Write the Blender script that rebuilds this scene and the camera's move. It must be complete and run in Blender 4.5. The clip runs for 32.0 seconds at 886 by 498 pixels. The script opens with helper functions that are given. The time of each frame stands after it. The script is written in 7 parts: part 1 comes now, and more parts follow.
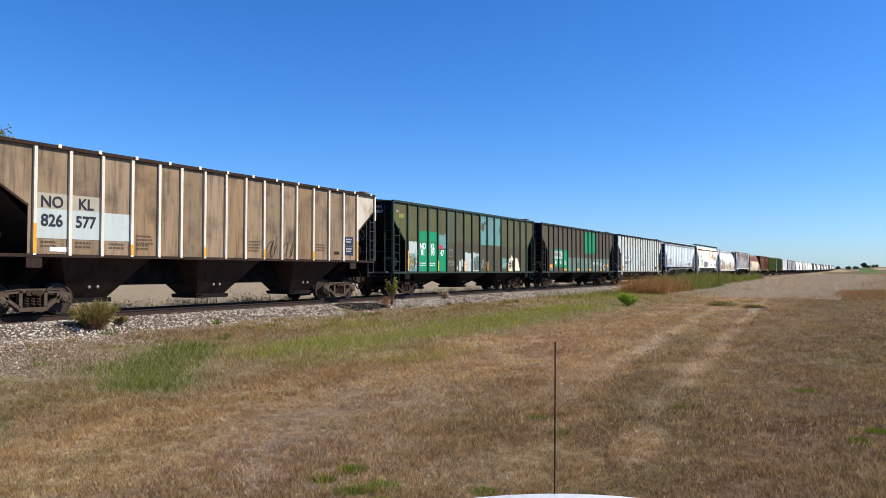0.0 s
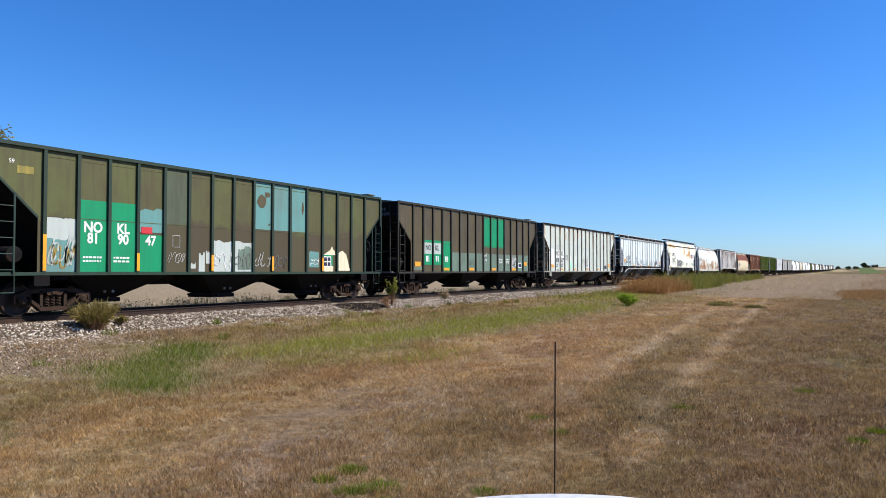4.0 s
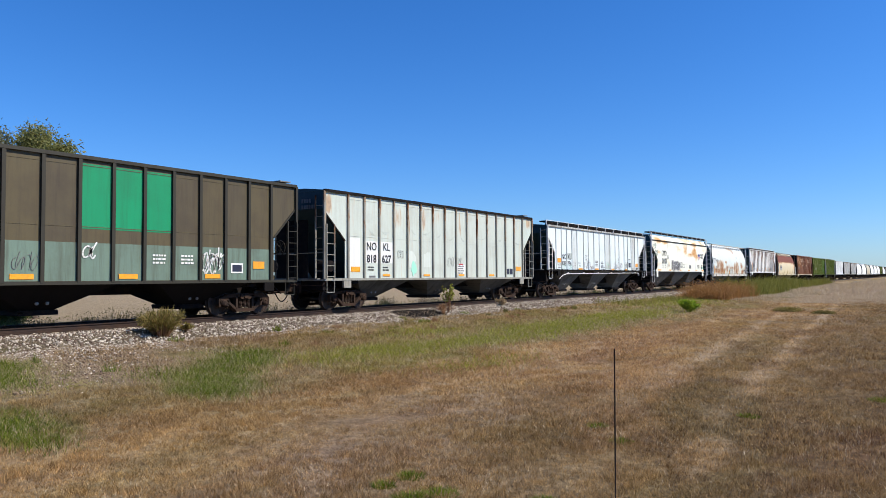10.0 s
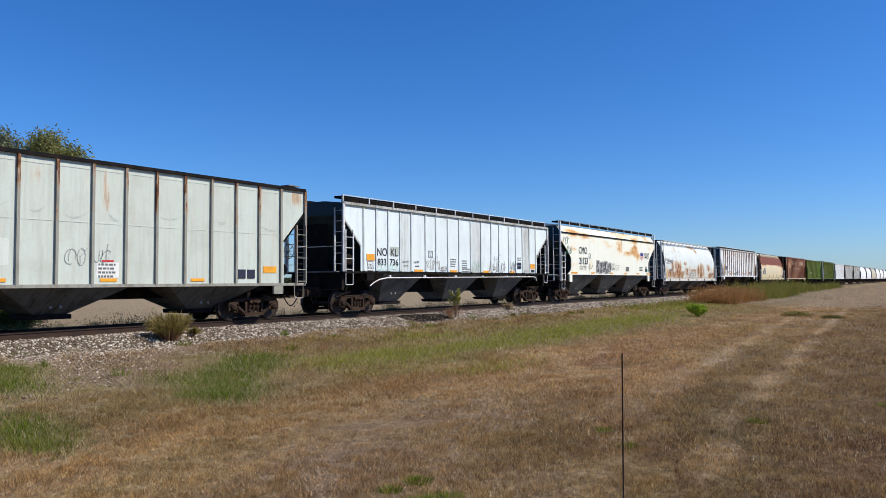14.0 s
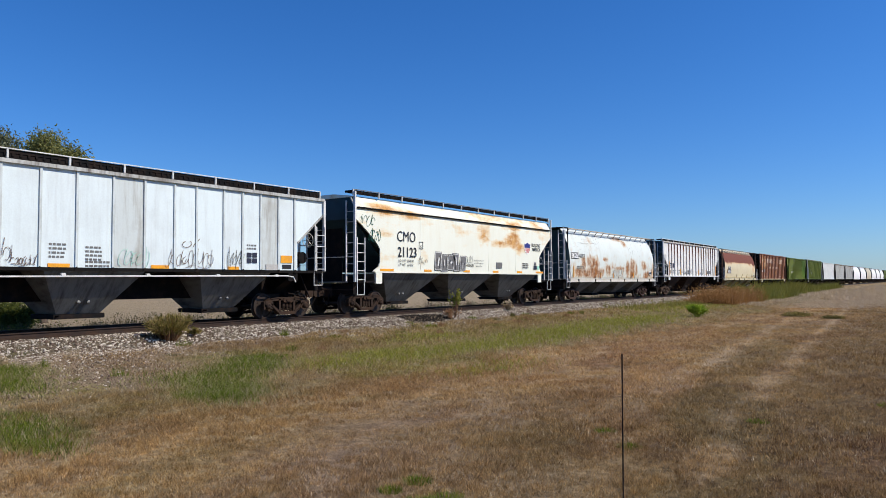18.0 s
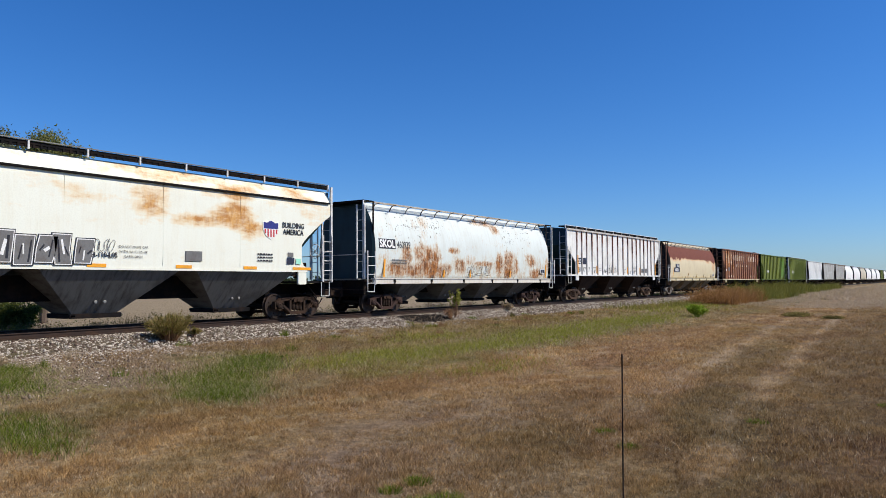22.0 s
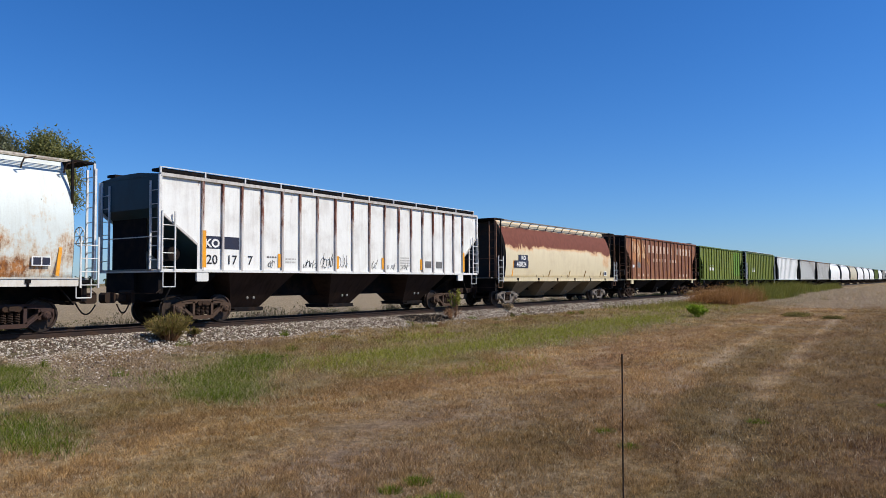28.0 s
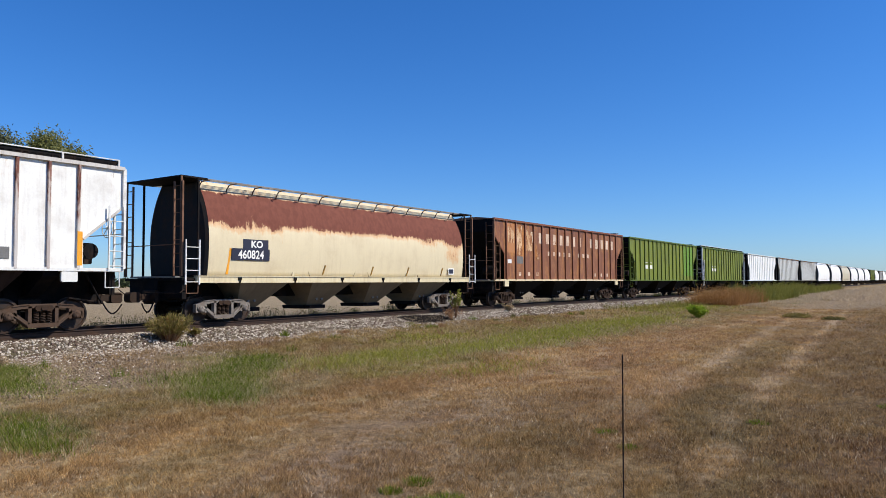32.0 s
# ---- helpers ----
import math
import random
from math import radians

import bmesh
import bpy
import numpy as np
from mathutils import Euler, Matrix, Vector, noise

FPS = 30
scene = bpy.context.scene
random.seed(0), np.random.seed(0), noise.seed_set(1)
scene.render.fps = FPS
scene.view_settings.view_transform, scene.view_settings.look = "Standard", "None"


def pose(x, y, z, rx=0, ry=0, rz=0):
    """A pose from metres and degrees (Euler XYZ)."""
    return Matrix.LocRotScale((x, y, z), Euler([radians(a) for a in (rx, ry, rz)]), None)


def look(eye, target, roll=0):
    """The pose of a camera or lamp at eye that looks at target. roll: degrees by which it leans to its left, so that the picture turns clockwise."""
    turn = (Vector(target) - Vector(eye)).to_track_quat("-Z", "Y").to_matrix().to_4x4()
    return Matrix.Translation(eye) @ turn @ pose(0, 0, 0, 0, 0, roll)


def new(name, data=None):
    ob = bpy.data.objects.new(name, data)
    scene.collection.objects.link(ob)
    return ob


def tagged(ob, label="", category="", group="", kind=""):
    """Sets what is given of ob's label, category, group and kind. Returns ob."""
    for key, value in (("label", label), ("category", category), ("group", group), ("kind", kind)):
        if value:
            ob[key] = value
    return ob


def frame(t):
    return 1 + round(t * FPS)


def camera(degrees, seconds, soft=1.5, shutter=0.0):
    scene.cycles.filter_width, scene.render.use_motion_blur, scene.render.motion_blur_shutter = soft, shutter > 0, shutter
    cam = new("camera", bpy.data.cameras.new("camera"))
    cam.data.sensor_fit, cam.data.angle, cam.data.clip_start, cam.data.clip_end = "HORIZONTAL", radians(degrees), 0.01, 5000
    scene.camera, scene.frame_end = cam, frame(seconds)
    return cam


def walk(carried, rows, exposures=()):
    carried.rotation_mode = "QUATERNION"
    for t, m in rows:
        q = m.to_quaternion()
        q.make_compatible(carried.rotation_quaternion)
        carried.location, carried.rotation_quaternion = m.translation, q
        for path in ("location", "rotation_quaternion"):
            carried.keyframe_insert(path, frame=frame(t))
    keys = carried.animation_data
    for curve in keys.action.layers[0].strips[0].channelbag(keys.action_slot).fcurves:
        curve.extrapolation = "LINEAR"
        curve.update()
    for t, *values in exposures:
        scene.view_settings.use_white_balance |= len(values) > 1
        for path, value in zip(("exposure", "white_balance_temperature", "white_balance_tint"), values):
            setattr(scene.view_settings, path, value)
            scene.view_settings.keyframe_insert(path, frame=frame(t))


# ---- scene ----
# Rail head near the camera is z = 0; the track runs along +y at x = TX.
cam = camera(62.58, 32.0, soft=0.8, shutter=0.0)


def shot(t, tilt, turn, lean):
    return (t, pose(0, 0, 1.25, tilt, 0, turn + 0.13) @ pose(0, 0, 0, 0, 0, lean))


PATH = [
    shot(0.0, 91.73, 29.371, 0), shot(6.5, 91.73, 29.372, 0), shot(7.0, 91.608, 29.291, -0.254),
    shot(7.5, 91.861, 29.383, -0.767), shot(8.0, 92.303, 29.925, -0.911), shot(8.5, 92.343, 30.94, -0.838),
    shot(9.0, 92.28, 32.045, -0.635), shot(9.5, 92.269, 33.029, -0.458), shot(10.0, 92.266, 33.77, -0.372),
    shot(10.5, 92.331, 34.202, -0.358), shot(11.0, 92.442, 34.352, -0.343), shot(11.5, 92.531, 34.364, -0.381),
    shot(12.0, 92.595, 34.333, -0.378), shot(13.0, 92.61, 34.322, -0.38), shot(20.0, 92.645, 34.313, -0.372),
    shot(31.5, 92.655, 34.318, -0.36), shot(32.0, 92.69, 34.355, -0.3),
]
walk(cam, PATH, exposures=[(0.0, 0.14), (8.0, 0.12), (11.0, 0.0), (13.0, -0.12), (20.0, -0.24), (24.0, -0.28), (29.0, -0.26), (32.0, -0.1)])

# ---------------------------------------------------------------- world and sun
SUN_DIR = Vector((0.66, 0.30, 0.70)).normalized()
world = bpy.data.worlds.new("sky")
scene.world = world
world.use_nodes = True
wn = world.node_tree
sky = wn.nodes.new("ShaderNodeTexSky")
sky.sky_type, sky.sun_disc = "NISHITA", False
sky.sun_elevation = math.asin(SUN_DIR.z)
sky.sun_rotation = math.atan2(SUN_DIR.x, SUN_DIR.y)
sky.air_density, sky.dust_density, sky.ozone_density = 1.0, 0.3, 3.0
cool = wn.nodes.new("ShaderNodeMix")
cool.data_type, cool.blend_type = "RGBA", "MULTIPLY"
cool.inputs[0].default_value, cool.inputs[7].default_value = 1.0, (0.70, 0.95, 1.40, 1)
wn.links.new(sky.outputs[0], cool.inputs[6])
tint = wn.nodes.new("ShaderNodeHueSaturation")
tint.inputs["Saturation"].default_value = 1.12
wn.links.new(cool.outputs[2], tint.inputs["Color"])
wn.links.new(tint.outputs[0], wn.nodes["Background"].inputs[0])
wn.nodes["Background"].inputs[1].default_value = 0.11
sun = new("sun", bpy.data.lights.new("sun", "SUN"))
sun.data.energy, sun.data.angle, sun.data.color = 6.1, radians(0.53), (1.0, 0.925, 0.80)
sun.matrix_world = look(SUN_DIR * 50, (0, 0, 0))

# ---------------------------------------------------------------- plan
TX = -20.8            # track centre line
SIDE = 1.6            # half width of a car
FRONT = SIDE + 0.005  # front faces of the side posts
SPEED, GAIN = 4.6256, 0.002558   # metres a second, and its slow growth
END_T = 32.0


def rise(y):
    if y <= 0:
        return 0.0
    if y < 1000:
        return 3.0e-6 * y * y
    return 3.0 + 0.006 * (min(y, 1600) - 1000)


def ground_z(x, y):
    """Height of the ground: the ballast bank of the track and the verge that falls from it to the field."""
    d = x - TX
    if d >= 0:
        pts = ((0, -0.2), (1.75, -0.2), (2.9, -0.46), (11, -0.84), (1e6, -0.84))
    else:
        d = -d
        pts = ((0, -0.2), (1.75, -0.2), (2.9, -0.5), (6, -0.7), (1e6, -0.7))
    z = pts[-1][1]
    for (a, za), (b, zb) in zip(pts, pts[1:]):
        if a <= d < b:
            z = za + (zb - za) * (d - a) / (b - a)
            break
    hill = min(max((y - 260) / 500, 0), 1) * min(max((x + 14) / 40, 0), 1)
    return z + rise(y) + 3.2 * hill * hill * (3 - 2 * hill)


# ---------------------------------------------------------------- mesh helper
class Shape:
    """Collects corners and faces of one mesh."""

    def __init__(self):
        self.v, self.f = [], []

    def add(self, verts, faces):
        n = len(self.v)
        self.v.extend(verts)
        self.f.extend([tuple(i + n for i in f) for f in faces])
        return self

    def box(self, x0, y0, z0, x1, y1, z1, bevel=0.0):
        if bevel:
            return self.soft_box(x0, y0, z0, x1, y1, z1, bevel)
        v = [(x, y, z) for x in (x0, x1) for y in (y0, y1) for z in (z0, z1)]
        return self.add(v, [(0, 1, 3, 2), (4, 6, 7, 5), (0, 4, 5, 1), (2, 3, 7, 6), (0, 2, 6, 4), (1, 5, 7, 3)])

    def soft_box(self, x0, y0, z0, x1, y1, z1, b):
        ring = [(y0 + b, z0), (y1 - b, z0), (y1, z0 + b), (y1, z1 - b), (y1 - b, z1), (y0 + b, z1), (y0, z1 - b), (y0, z0 + b)]
        return self.prism_x(ring, x0, x1)

    def prism_x(self, ring, x0, x1):
        """A ring of (y, z) drawn out from x0 to x1."""
        n = len(ring)
        v = [(x0, y, z) for y, z in ring] + [(x1, y, z) for y, z in ring]
        f = [tuple(range(n - 1, -1, -1)), tuple(range(n, 2 * n))]
        f += [(i, (i + 1) % n, n + (i + 1) % n, n + i) for i in range(n)]
        return self.add(v, f)

    def prism_y(self, ring, y0, y1, caps=True):
        """A ring of (x, z) drawn out from y0 to y1."""
        n = len(ring)
        v = [(x, y0, z) for x, z in ring] + [(x, y1, z) for x, z in ring]
        f = [(i, n + i, n + (i + 1) % n, (i + 1) % n) for i in range(n)]
        if caps:
            f += [tuple(range(n)), tuple(range(2 * n - 1, n - 1, -1))]
        return self.add(v, f)

    def rod(self, a, b, r, n=6):
        a, b = Vector(a), Vector(b)
        w = (b - a).normalized()
        u = w.orthogonal().normalized()
        q = w.cross(u)
        v = [tuple(p + (u * math.cos(t) + q * math.sin(t)) * r) for p in (a, b) for t in [2 * math.pi * i / n for i in range(n)]]
        f = [(i, (i + 1) % n, n + (i + 1) % n, n + i) for i in range(n)]
        f += [tuple(range(n - 1, -1, -1)), tuple(range(n, 2 * n))]
        return self.add(v, f)

    def tube(self, pts, r, n=6):
        """One bent tube along the points, in planes of y and z."""
        k = len(self.v)
        for i, p in enumerate(pts):
            d = (pts[min(i + 1, len(pts) - 1)] - pts[max(i - 1, 0)]).normalized()
            u = d.orthogonal().normalized() if abs(d.x) > 0.9 else Vector((1, 0, 0)).cross(d).normalized()
            w = d.cross(u)
            self.v += [tuple(p + (u * math.cos(q * 6.2832 / n) + w * math.sin(q * 6.2832 / n)) * r) for q in range(n)]
        for i in range(len(pts) - 1):
            self.f += [(k + i * n + q, k + i * n + (q + 1) % n, k + (i + 1) * n + (q + 1) % n, k + (i + 1) * n + q) for q in range(n)]
        return self

    def bar(self, a, b, w, h):
        """A flat bar from a to b in the y-z plane, w thick in x and h high across its length."""
        a, b = Vector(a), Vector(b)
        d = (b - a).normalized()
        side = Vector((0, -d.z, d.y)) * (h / 2)
        x = Vector((w / 2, 0, 0))
        v = [tuple(p + sx * x + sd * side) for p in (a, b) for sx in (-1, 1) for sd in (-1, 1)]
        return self.add(v, [(0, 1, 3, 2), (4, 6, 7, 5), (0, 4, 5, 1), (2, 3, 7, 6), (0, 2, 6, 4), (1, 5, 7, 3)])

    def spin_x(self, rings, n=24, cx=0.0, cy=0.0, cz=0.0):
        """Rings of (x, radius) turned round an axle along x."""
        m = len(rings)
        v = [(cx + x, cy + r * math.cos(2 * math.pi * i / n), cz + r * math.sin(2 * math.pi * i / n)) for x, r in rings for i in range(n)]
        f = []
        for k in range(m - 1):
            f += [(k * n + i, k * n + (i + 1) % n, (k + 1) * n + (i + 1) % n, (k + 1) * n + i) for i in range(n)]
        f += [tuple(range(n - 1, -1, -1)), tuple((m - 1) * n + i for i in range(n))]
        return self.add(v, f)

    def data(self, name, smooth=False):
        me = bpy.data.meshes.new(name)
        me.from_pydata(self.v, [], self.f)
        if smooth:
            me.shade_smooth()
        me.update()
        return me


def part(name, shape, material, parent, label="", smooth=False, at=None):
    """One mesh object under a thing or a part."""
    me = shape if isinstance(shape, bpy.types.Mesh) else shape.data(name, smooth)
    if not me.materials:
        me.materials.append(material)
    ob = new(name, me)
    ob.parent = parent
    if at is not None:
        ob.matrix_basis = at
    return tagged(ob, label=label)


def thing(name, label, category, group="", at=None, shape=None, material=None, kind="", smooth=False):
    me = None
    if shape is not None:
        me = shape if isinstance(shape, bpy.types.Mesh) else shape.data(name, smooth)
        if material is not None and not me.materials:
            me.materials.append(material)
    ob = new(name, me)
    if at is not None:
        ob.matrix_basis = at
    return tagged(ob, label=label, category=category, group=group, kind=kind)


# ---------------------------------------------------------------- materials
def node(tree, kind, **values):
    n = tree.nodes.new(kind)
    for k, v in values.items():
        n.inputs[k].default_value = v
    return n


def mixed(tree, fac, a, b, mode="MIX"):
    """A colour mix; fac, a and b are sockets or plain values."""
    m = tree.nodes.new("ShaderNodeMix")
    m.data_type, m.blend_type = "RGBA", mode
    for socket, value in ((m.inputs[0], fac), (m.inputs[6], a), (m.inputs[7], b)):
        if isinstance(value, bpy.types.NodeSocket):
            tree.links.new(value, socket)
        elif isinstance(value, (tuple, list)):
            socket.default_value = (*value[:3], 1)
        else:
            socket.default_value = value
    return m.outputs[2]


def maths(tree, op, a, b=0.0, c=0.0):
    m = tree.nodes.new("ShaderNodeMath")
    m.operation = op
    for socket, value in zip(m.inputs, (a, b, c)):
        if isinstance(value, bpy.types.NodeSocket):
            tree.links.new(value, socket)
        else:
            socket.default_value = value
    return m.outputs[0]


def ramped(tree, value, lo, hi):
    m = tree.nodes.new("ShaderNodeMapRange")
    m.interpolation_type = "SMOOTHSTEP"
    tree.links.new(value, m.inputs[0])
    m.inputs[1].default_value, m.inputs[2].default_value = lo, hi
    return m.outputs[0]


def noised(tree, coord, scale, stretch=(1, 1, 1), detail=4.0, rough=0.6, shift=(0, 0, 0)):
    mp = tree.nodes.new("ShaderNodeMapping")
    tree.links.new(coord, mp.inputs[0])
    mp.inputs[3].default_value = stretch
    mp.inputs[1].default_value = shift
    n = node(tree, "ShaderNodeTexNoise", Scale=scale, Detail=detail, Roughness=rough)
    tree.links.new(mp.outputs[0], n.inputs[0])
    return n.outputs[0]


def blank(name, rough=0.6, metal=0.0):
    m = bpy.data.materials.new(name)
    m.use_nodes = True
    t = m.node_tree
    b = t.nodes["Principled BSDF"]
    b.inputs["Roughness"].default_value, b.inputs["Metallic"].default_value = rough, metal
    b.inputs["Specular IOR Level"].default_value = 0.12 if rough > 0.75 else 0.28 if rough > 0.45 else 0.5
    return m, t, b


def bumped(t, b, height, strength=0.3, distance=0.01):
    bp = node(t, "ShaderNodeBump", Strength=strength, Distance=distance)
    t.links.new(height, bp.inputs["Height"])
    t.links.new(bp.outputs[0], b.inputs["Normal"])


RUST, RUST_DARK = (0.20, 0.075, 0.025), (0.07, 0.028, 0.014)


def paint(name, base, dirt=(0.10, 0.075, 0.05), grime=0.45, rust=0.0, rust_at=None, rough=0.55, shift=0.0, streak=1.0, rust_tone=None, spread=(1, 0.8, 1.1), pull=0.5, stain=(0.42, 0.20, 0.07), edge=0.06, fibre=0.38, blooms=(), lower=None, rust_below=None, grain=0.0, solid_rust=1.0, vary=False, seep=0.0):
    """Weathered car paint: vertical streaks, blotches of grime, and rust. rust_at: (z0, z1) heights between which rust grows in.
    blooms: spots (y, z, half length, half height, amount) where rust gathers; lower: (z, colour) of an older coat below a height."""
    m, t, b = blank(name, rough)
    co = t.nodes.new("ShaderNodeTexCoord").outputs["Object"]
    place = co
    each = t.nodes.new("ShaderNodeObjectInfo").outputs["Random"]
    if vary:
        move = t.nodes.new("ShaderNodeVectorMath")
        step = t.nodes.new("ShaderNodeCombineXYZ")
        t.links.new(maths(t, "MULTIPLY", each, 60.0), step.inputs[1])
        t.links.new(co, move.inputs[0])
        t.links.new(step.outputs[0], move.inputs[1])
        co = move.outputs[0]
    runs = noised(t, co, 2.2, (1, 3.5, 0.28), 5, 0.65, (0, shift, 0))
    blot = noised(t, co, 0.9, (1, 1, 1), 5, 0.6, (0, shift * 1.7, 3))
    fine = noised(t, co, 24, (1, 1, 1), 3, 0.6)
    sep = t.nodes.new("ShaderNodeSeparateXYZ")
    t.links.new(place, sep.inputs[0])
    if lower:
        edge_z = maths(t, "ADD", sep.outputs[2], maths(t, "MULTIPLY_ADD", noised(t, co, 1.6, (1, 1, 0.5), 4, 0.6, (0, 2, 0)), 0.9, -0.45))
        base = mixed(t, ramped(t, edge_z, lower[0] + 0.12, lower[0] - 0.12), base, lower[1])
    col = mixed(t, maths(t, "MULTIPLY", ramped(t, runs, 0.42, 0.78), grime * streak), base, dirt)
    col = mixed(t, maths(t, "MULTIPLY", ramped(t, blot, 0.45, 0.75), grime * 0.8), col, dirt)
    col = mixed(t, maths(t, "MULTIPLY", ramped(t, fine, 0.35, 0.75), 0.07), col, (0.03, 0.025, 0.02))
    col = mixed(t, maths(t, "MULTIPLY", each, 0.16 * streak), col, dirt)
    if rust > 0:
        big = noised(t, co, 1.25, spread, 6, 0.68, (0, 5 + shift, 1))
        runs2 = noised(t, co, 3.4, (1, 2.6, 0.5), 6, 0.7, (0, 9 + shift, 0))
        both = maths(t, "ADD", maths(t, "MULTIPLY", big, 1 - fibre), maths(t, "MULTIPLY", runs2, fibre))
        if grain:
            both = maths(t, "ADD", both, maths(t, "MULTIPLY_ADD", noised(t, co, 11.0, (1, 1, 0.8), 5, 0.75, (0, 4, 7)), grain, -grain / 2))
        near = None
        for by, bz, ry, rz, amount in blooms:
            dy = maths(t, "MULTIPLY_ADD", sep.outputs[1], 1 / ry, -by / ry)
            dz = maths(t, "MULTIPLY_ADD", sep.outputs[2], 1 / rz, -bz / rz)
            d2 = maths(t, "ADD", maths(t, "MULTIPLY", dy, dy), maths(t, "MULTIPLY", dz, dz))
            spot = maths(t, "MULTIPLY", ramped(t, d2, 1.6, 0.0), amount)
            near = spot if near is None else maths(t, "MAXIMUM", near, spot)
        if near is not None:
            both = maths(t, "ADD", both, near)
        if rust_below:
            both = maths(t, "ADD", both, maths(t, "MULTIPLY", ramped(t, sep.outputs[2], *rust_below), -0.4))
        if rust_at:
            both = maths(t, "ADD", both, maths(t, "MULTIPLY_ADD", ramped(t, sep.outputs[2], *rust_at), pull, -pull / 2))
        cut = 0.70 - 0.22 * rust
        mask = ramped(t, both, cut, cut + edge)
        halo = ramped(t, both, cut - 0.03 - edge * 0.4 - seep, cut + 0.05 - seep * 0.4)
        tone = mixed(t, ramped(t, noised(t, co, 5, (1, 1, 0.7), 5, 0.75), 0.38, 0.62), *(rust_tone or (RUST, RUST_DARK)))
        col = mixed(t, maths(t, "MULTIPLY", halo, 0.5), col, stain)
        col = mixed(t, maths(t, "MULTIPLY", mask, solid_rust), col, tone)
        t.links.new(maths(t, "MULTIPLY_ADD", mask, 0.3, rough), b.inputs["Roughness"])
    t.links.new(col, b.inputs["Base Color"])
    bumped(t, b, maths(t, "ADD", maths(t, "MULTIPLY", blot, 6.0), fine), 0.2, 0.004)
    return m


def metal(name, base, rough=0.7, shiny=0.0, speck=(0.07, 0.036, 0.02), amount=0.5):
    m, t, b = blank(name, rough, shiny)
    co = t.nodes.new("ShaderNodeTexCoord").outputs["Object"]
    n1, n2 = noised(t, co, 3.0), noised(t, co, 22.0, detail=3)
    col = mixed(t, maths(t, "MULTIPLY", ramped(t, n1, 0.4, 0.7), amount), base, speck)
    col = mixed(t, maths(t, "MULTIPLY", ramped(t, n2, 0.4, 0.7), 0.3), col, tuple(c * 0.45 for c in base))
    t.links.new(col, b.inputs["Base Color"])
    bumped(t, b, n2, 0.3, 0.01)
    return m


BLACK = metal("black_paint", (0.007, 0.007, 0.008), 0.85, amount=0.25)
GRIT = metal("rusty_casting", (0.035, 0.024, 0.019), 0.85, amount=0.5)
WHEEL = metal("worn_wheel_steel", (0.035, 0.026, 0.022), 0.6, 0.2, amount=0.5)
RAILHEAD = metal("rail_steel", (0.035, 0.022, 0.017), 0.6, 0.3, amount=0.6)
LADDER_W = metal("white_rail_paint", (0.72, 0.72, 0.70), 0.5, amount=0.3)
LADDER_K = metal("dark_rail_paint", (0.04, 0.042, 0.04), 0.6, amount=0.3)
LADDER_R = metal("rusty_rail_paint", (0.20, 0.11, 0.07), 0.8, amount=0.6)
ORANGE = metal("reflector_yellow", (0.85, 0.36, 0.015), 0.4, speck=(0.4, 0.2, 0.05), amount=0.35)
INK = metal("black_lettering", (0.02, 0.022, 0.03), 0.5, amount=0.15)
CHALK = metal("white_lettering", (0.80, 0.80, 0.78), 0.5, speck=(0.5, 0.48, 0.45), amount=0.4)
RUB = metal("grey_rub", (0.36, 0.38, 0.36), 0.7, speck=(0.5, 0.54, 0.5), amount=0.8)
SMEAR = metal("grey_smear", (0.42, 0.46, 0.42), 0.7, speck=(0.50, 0.55, 0.50), amount=0.9)
FAINT = metal("faint_stencil", (0.42, 0.41, 0.39), 0.6, speck=(0.6, 0.58, 0.55), amount=0.5)
GREYINK = metal("grey_lettering", (0.16, 0.16, 0.16), 0.6, amount=0.3)
NAVY = metal("navy_panel", (0.025, 0.03, 0.055), 0.5, amount=0.15)
REDP = metal("red_patch", (0.55, 0.04, 0.05), 0.5, amount=0.2)
BRACKET = metal("dark_rusty_bracket", (0.05, 0.03, 0.02), 0.8)
GRATE = metal("galvanised_grating", (0.22, 0.22, 0.21), 0.6, 0.4, amount=0.3)


# ---------------------------------------------------------------- lettering and marks on a car's side
def words(text, size, y, z, car, material, x=SIDE + 0.006, squeeze=1.0, weight=0.0, name="lettering", tilt=0.0):
    cu = bpy.data.curves.new("text", "FONT")
    cu.body, cu.size, cu.offset, cu.resolution_u = text, size, weight, 3
    cu.align_x = "CENTER"
    ob = bpy.data.objects.new("text", cu)
    scene.collection.objects.link(ob)
    bpy.context.view_layer.update()
    me = bpy.data.meshes.new_from_object(ob.evaluated_get(bpy.context.evaluated_depsgraph_get()))
    bpy.data.objects.remove(ob)
    me.transform(Matrix.Diagonal((squeeze, 1, 1, 1)))
    me.transform(Matrix(((0, 0, 1, 0), (1, 0, 0, 0), (0, 1, 0, 0), (0, 0, 0, 1))))
    me.materials.clear()
    return part(name, me, material, car, at=Matrix.Translation((x, y, z)) @ pose(0, 0, 0, tilt))


def patch(y0, z0, y1, z1, car, material, x=SIDE + 0.003, name="paint_patch", label=""):
    """A thin coat or plate on the near side."""
    return part(name, Shape().box(x - 0.012, y0, z0, x, y1, z1), material, car, label)


def data_lines(y, z, car, material, rows=3, width=0.5, x=SIDE + 0.005):
    """Small stencil data, too fine to read, as short bars."""
    rng = random.Random(int(y * 100) + rows)
    s = Shape()
    for r in range(rows):
        p = y
        while p < y + width - 0.05:
            w = rng.uniform(0.04, 0.12)
            s.box(x - 0.004, p, z - r * 0.11, x, min(p + w, y + width), z - r * 0.11 + 0.055)
            p += w + 0.03
    return tagged(part("data_stencil", s, material, car), kind="stuff")


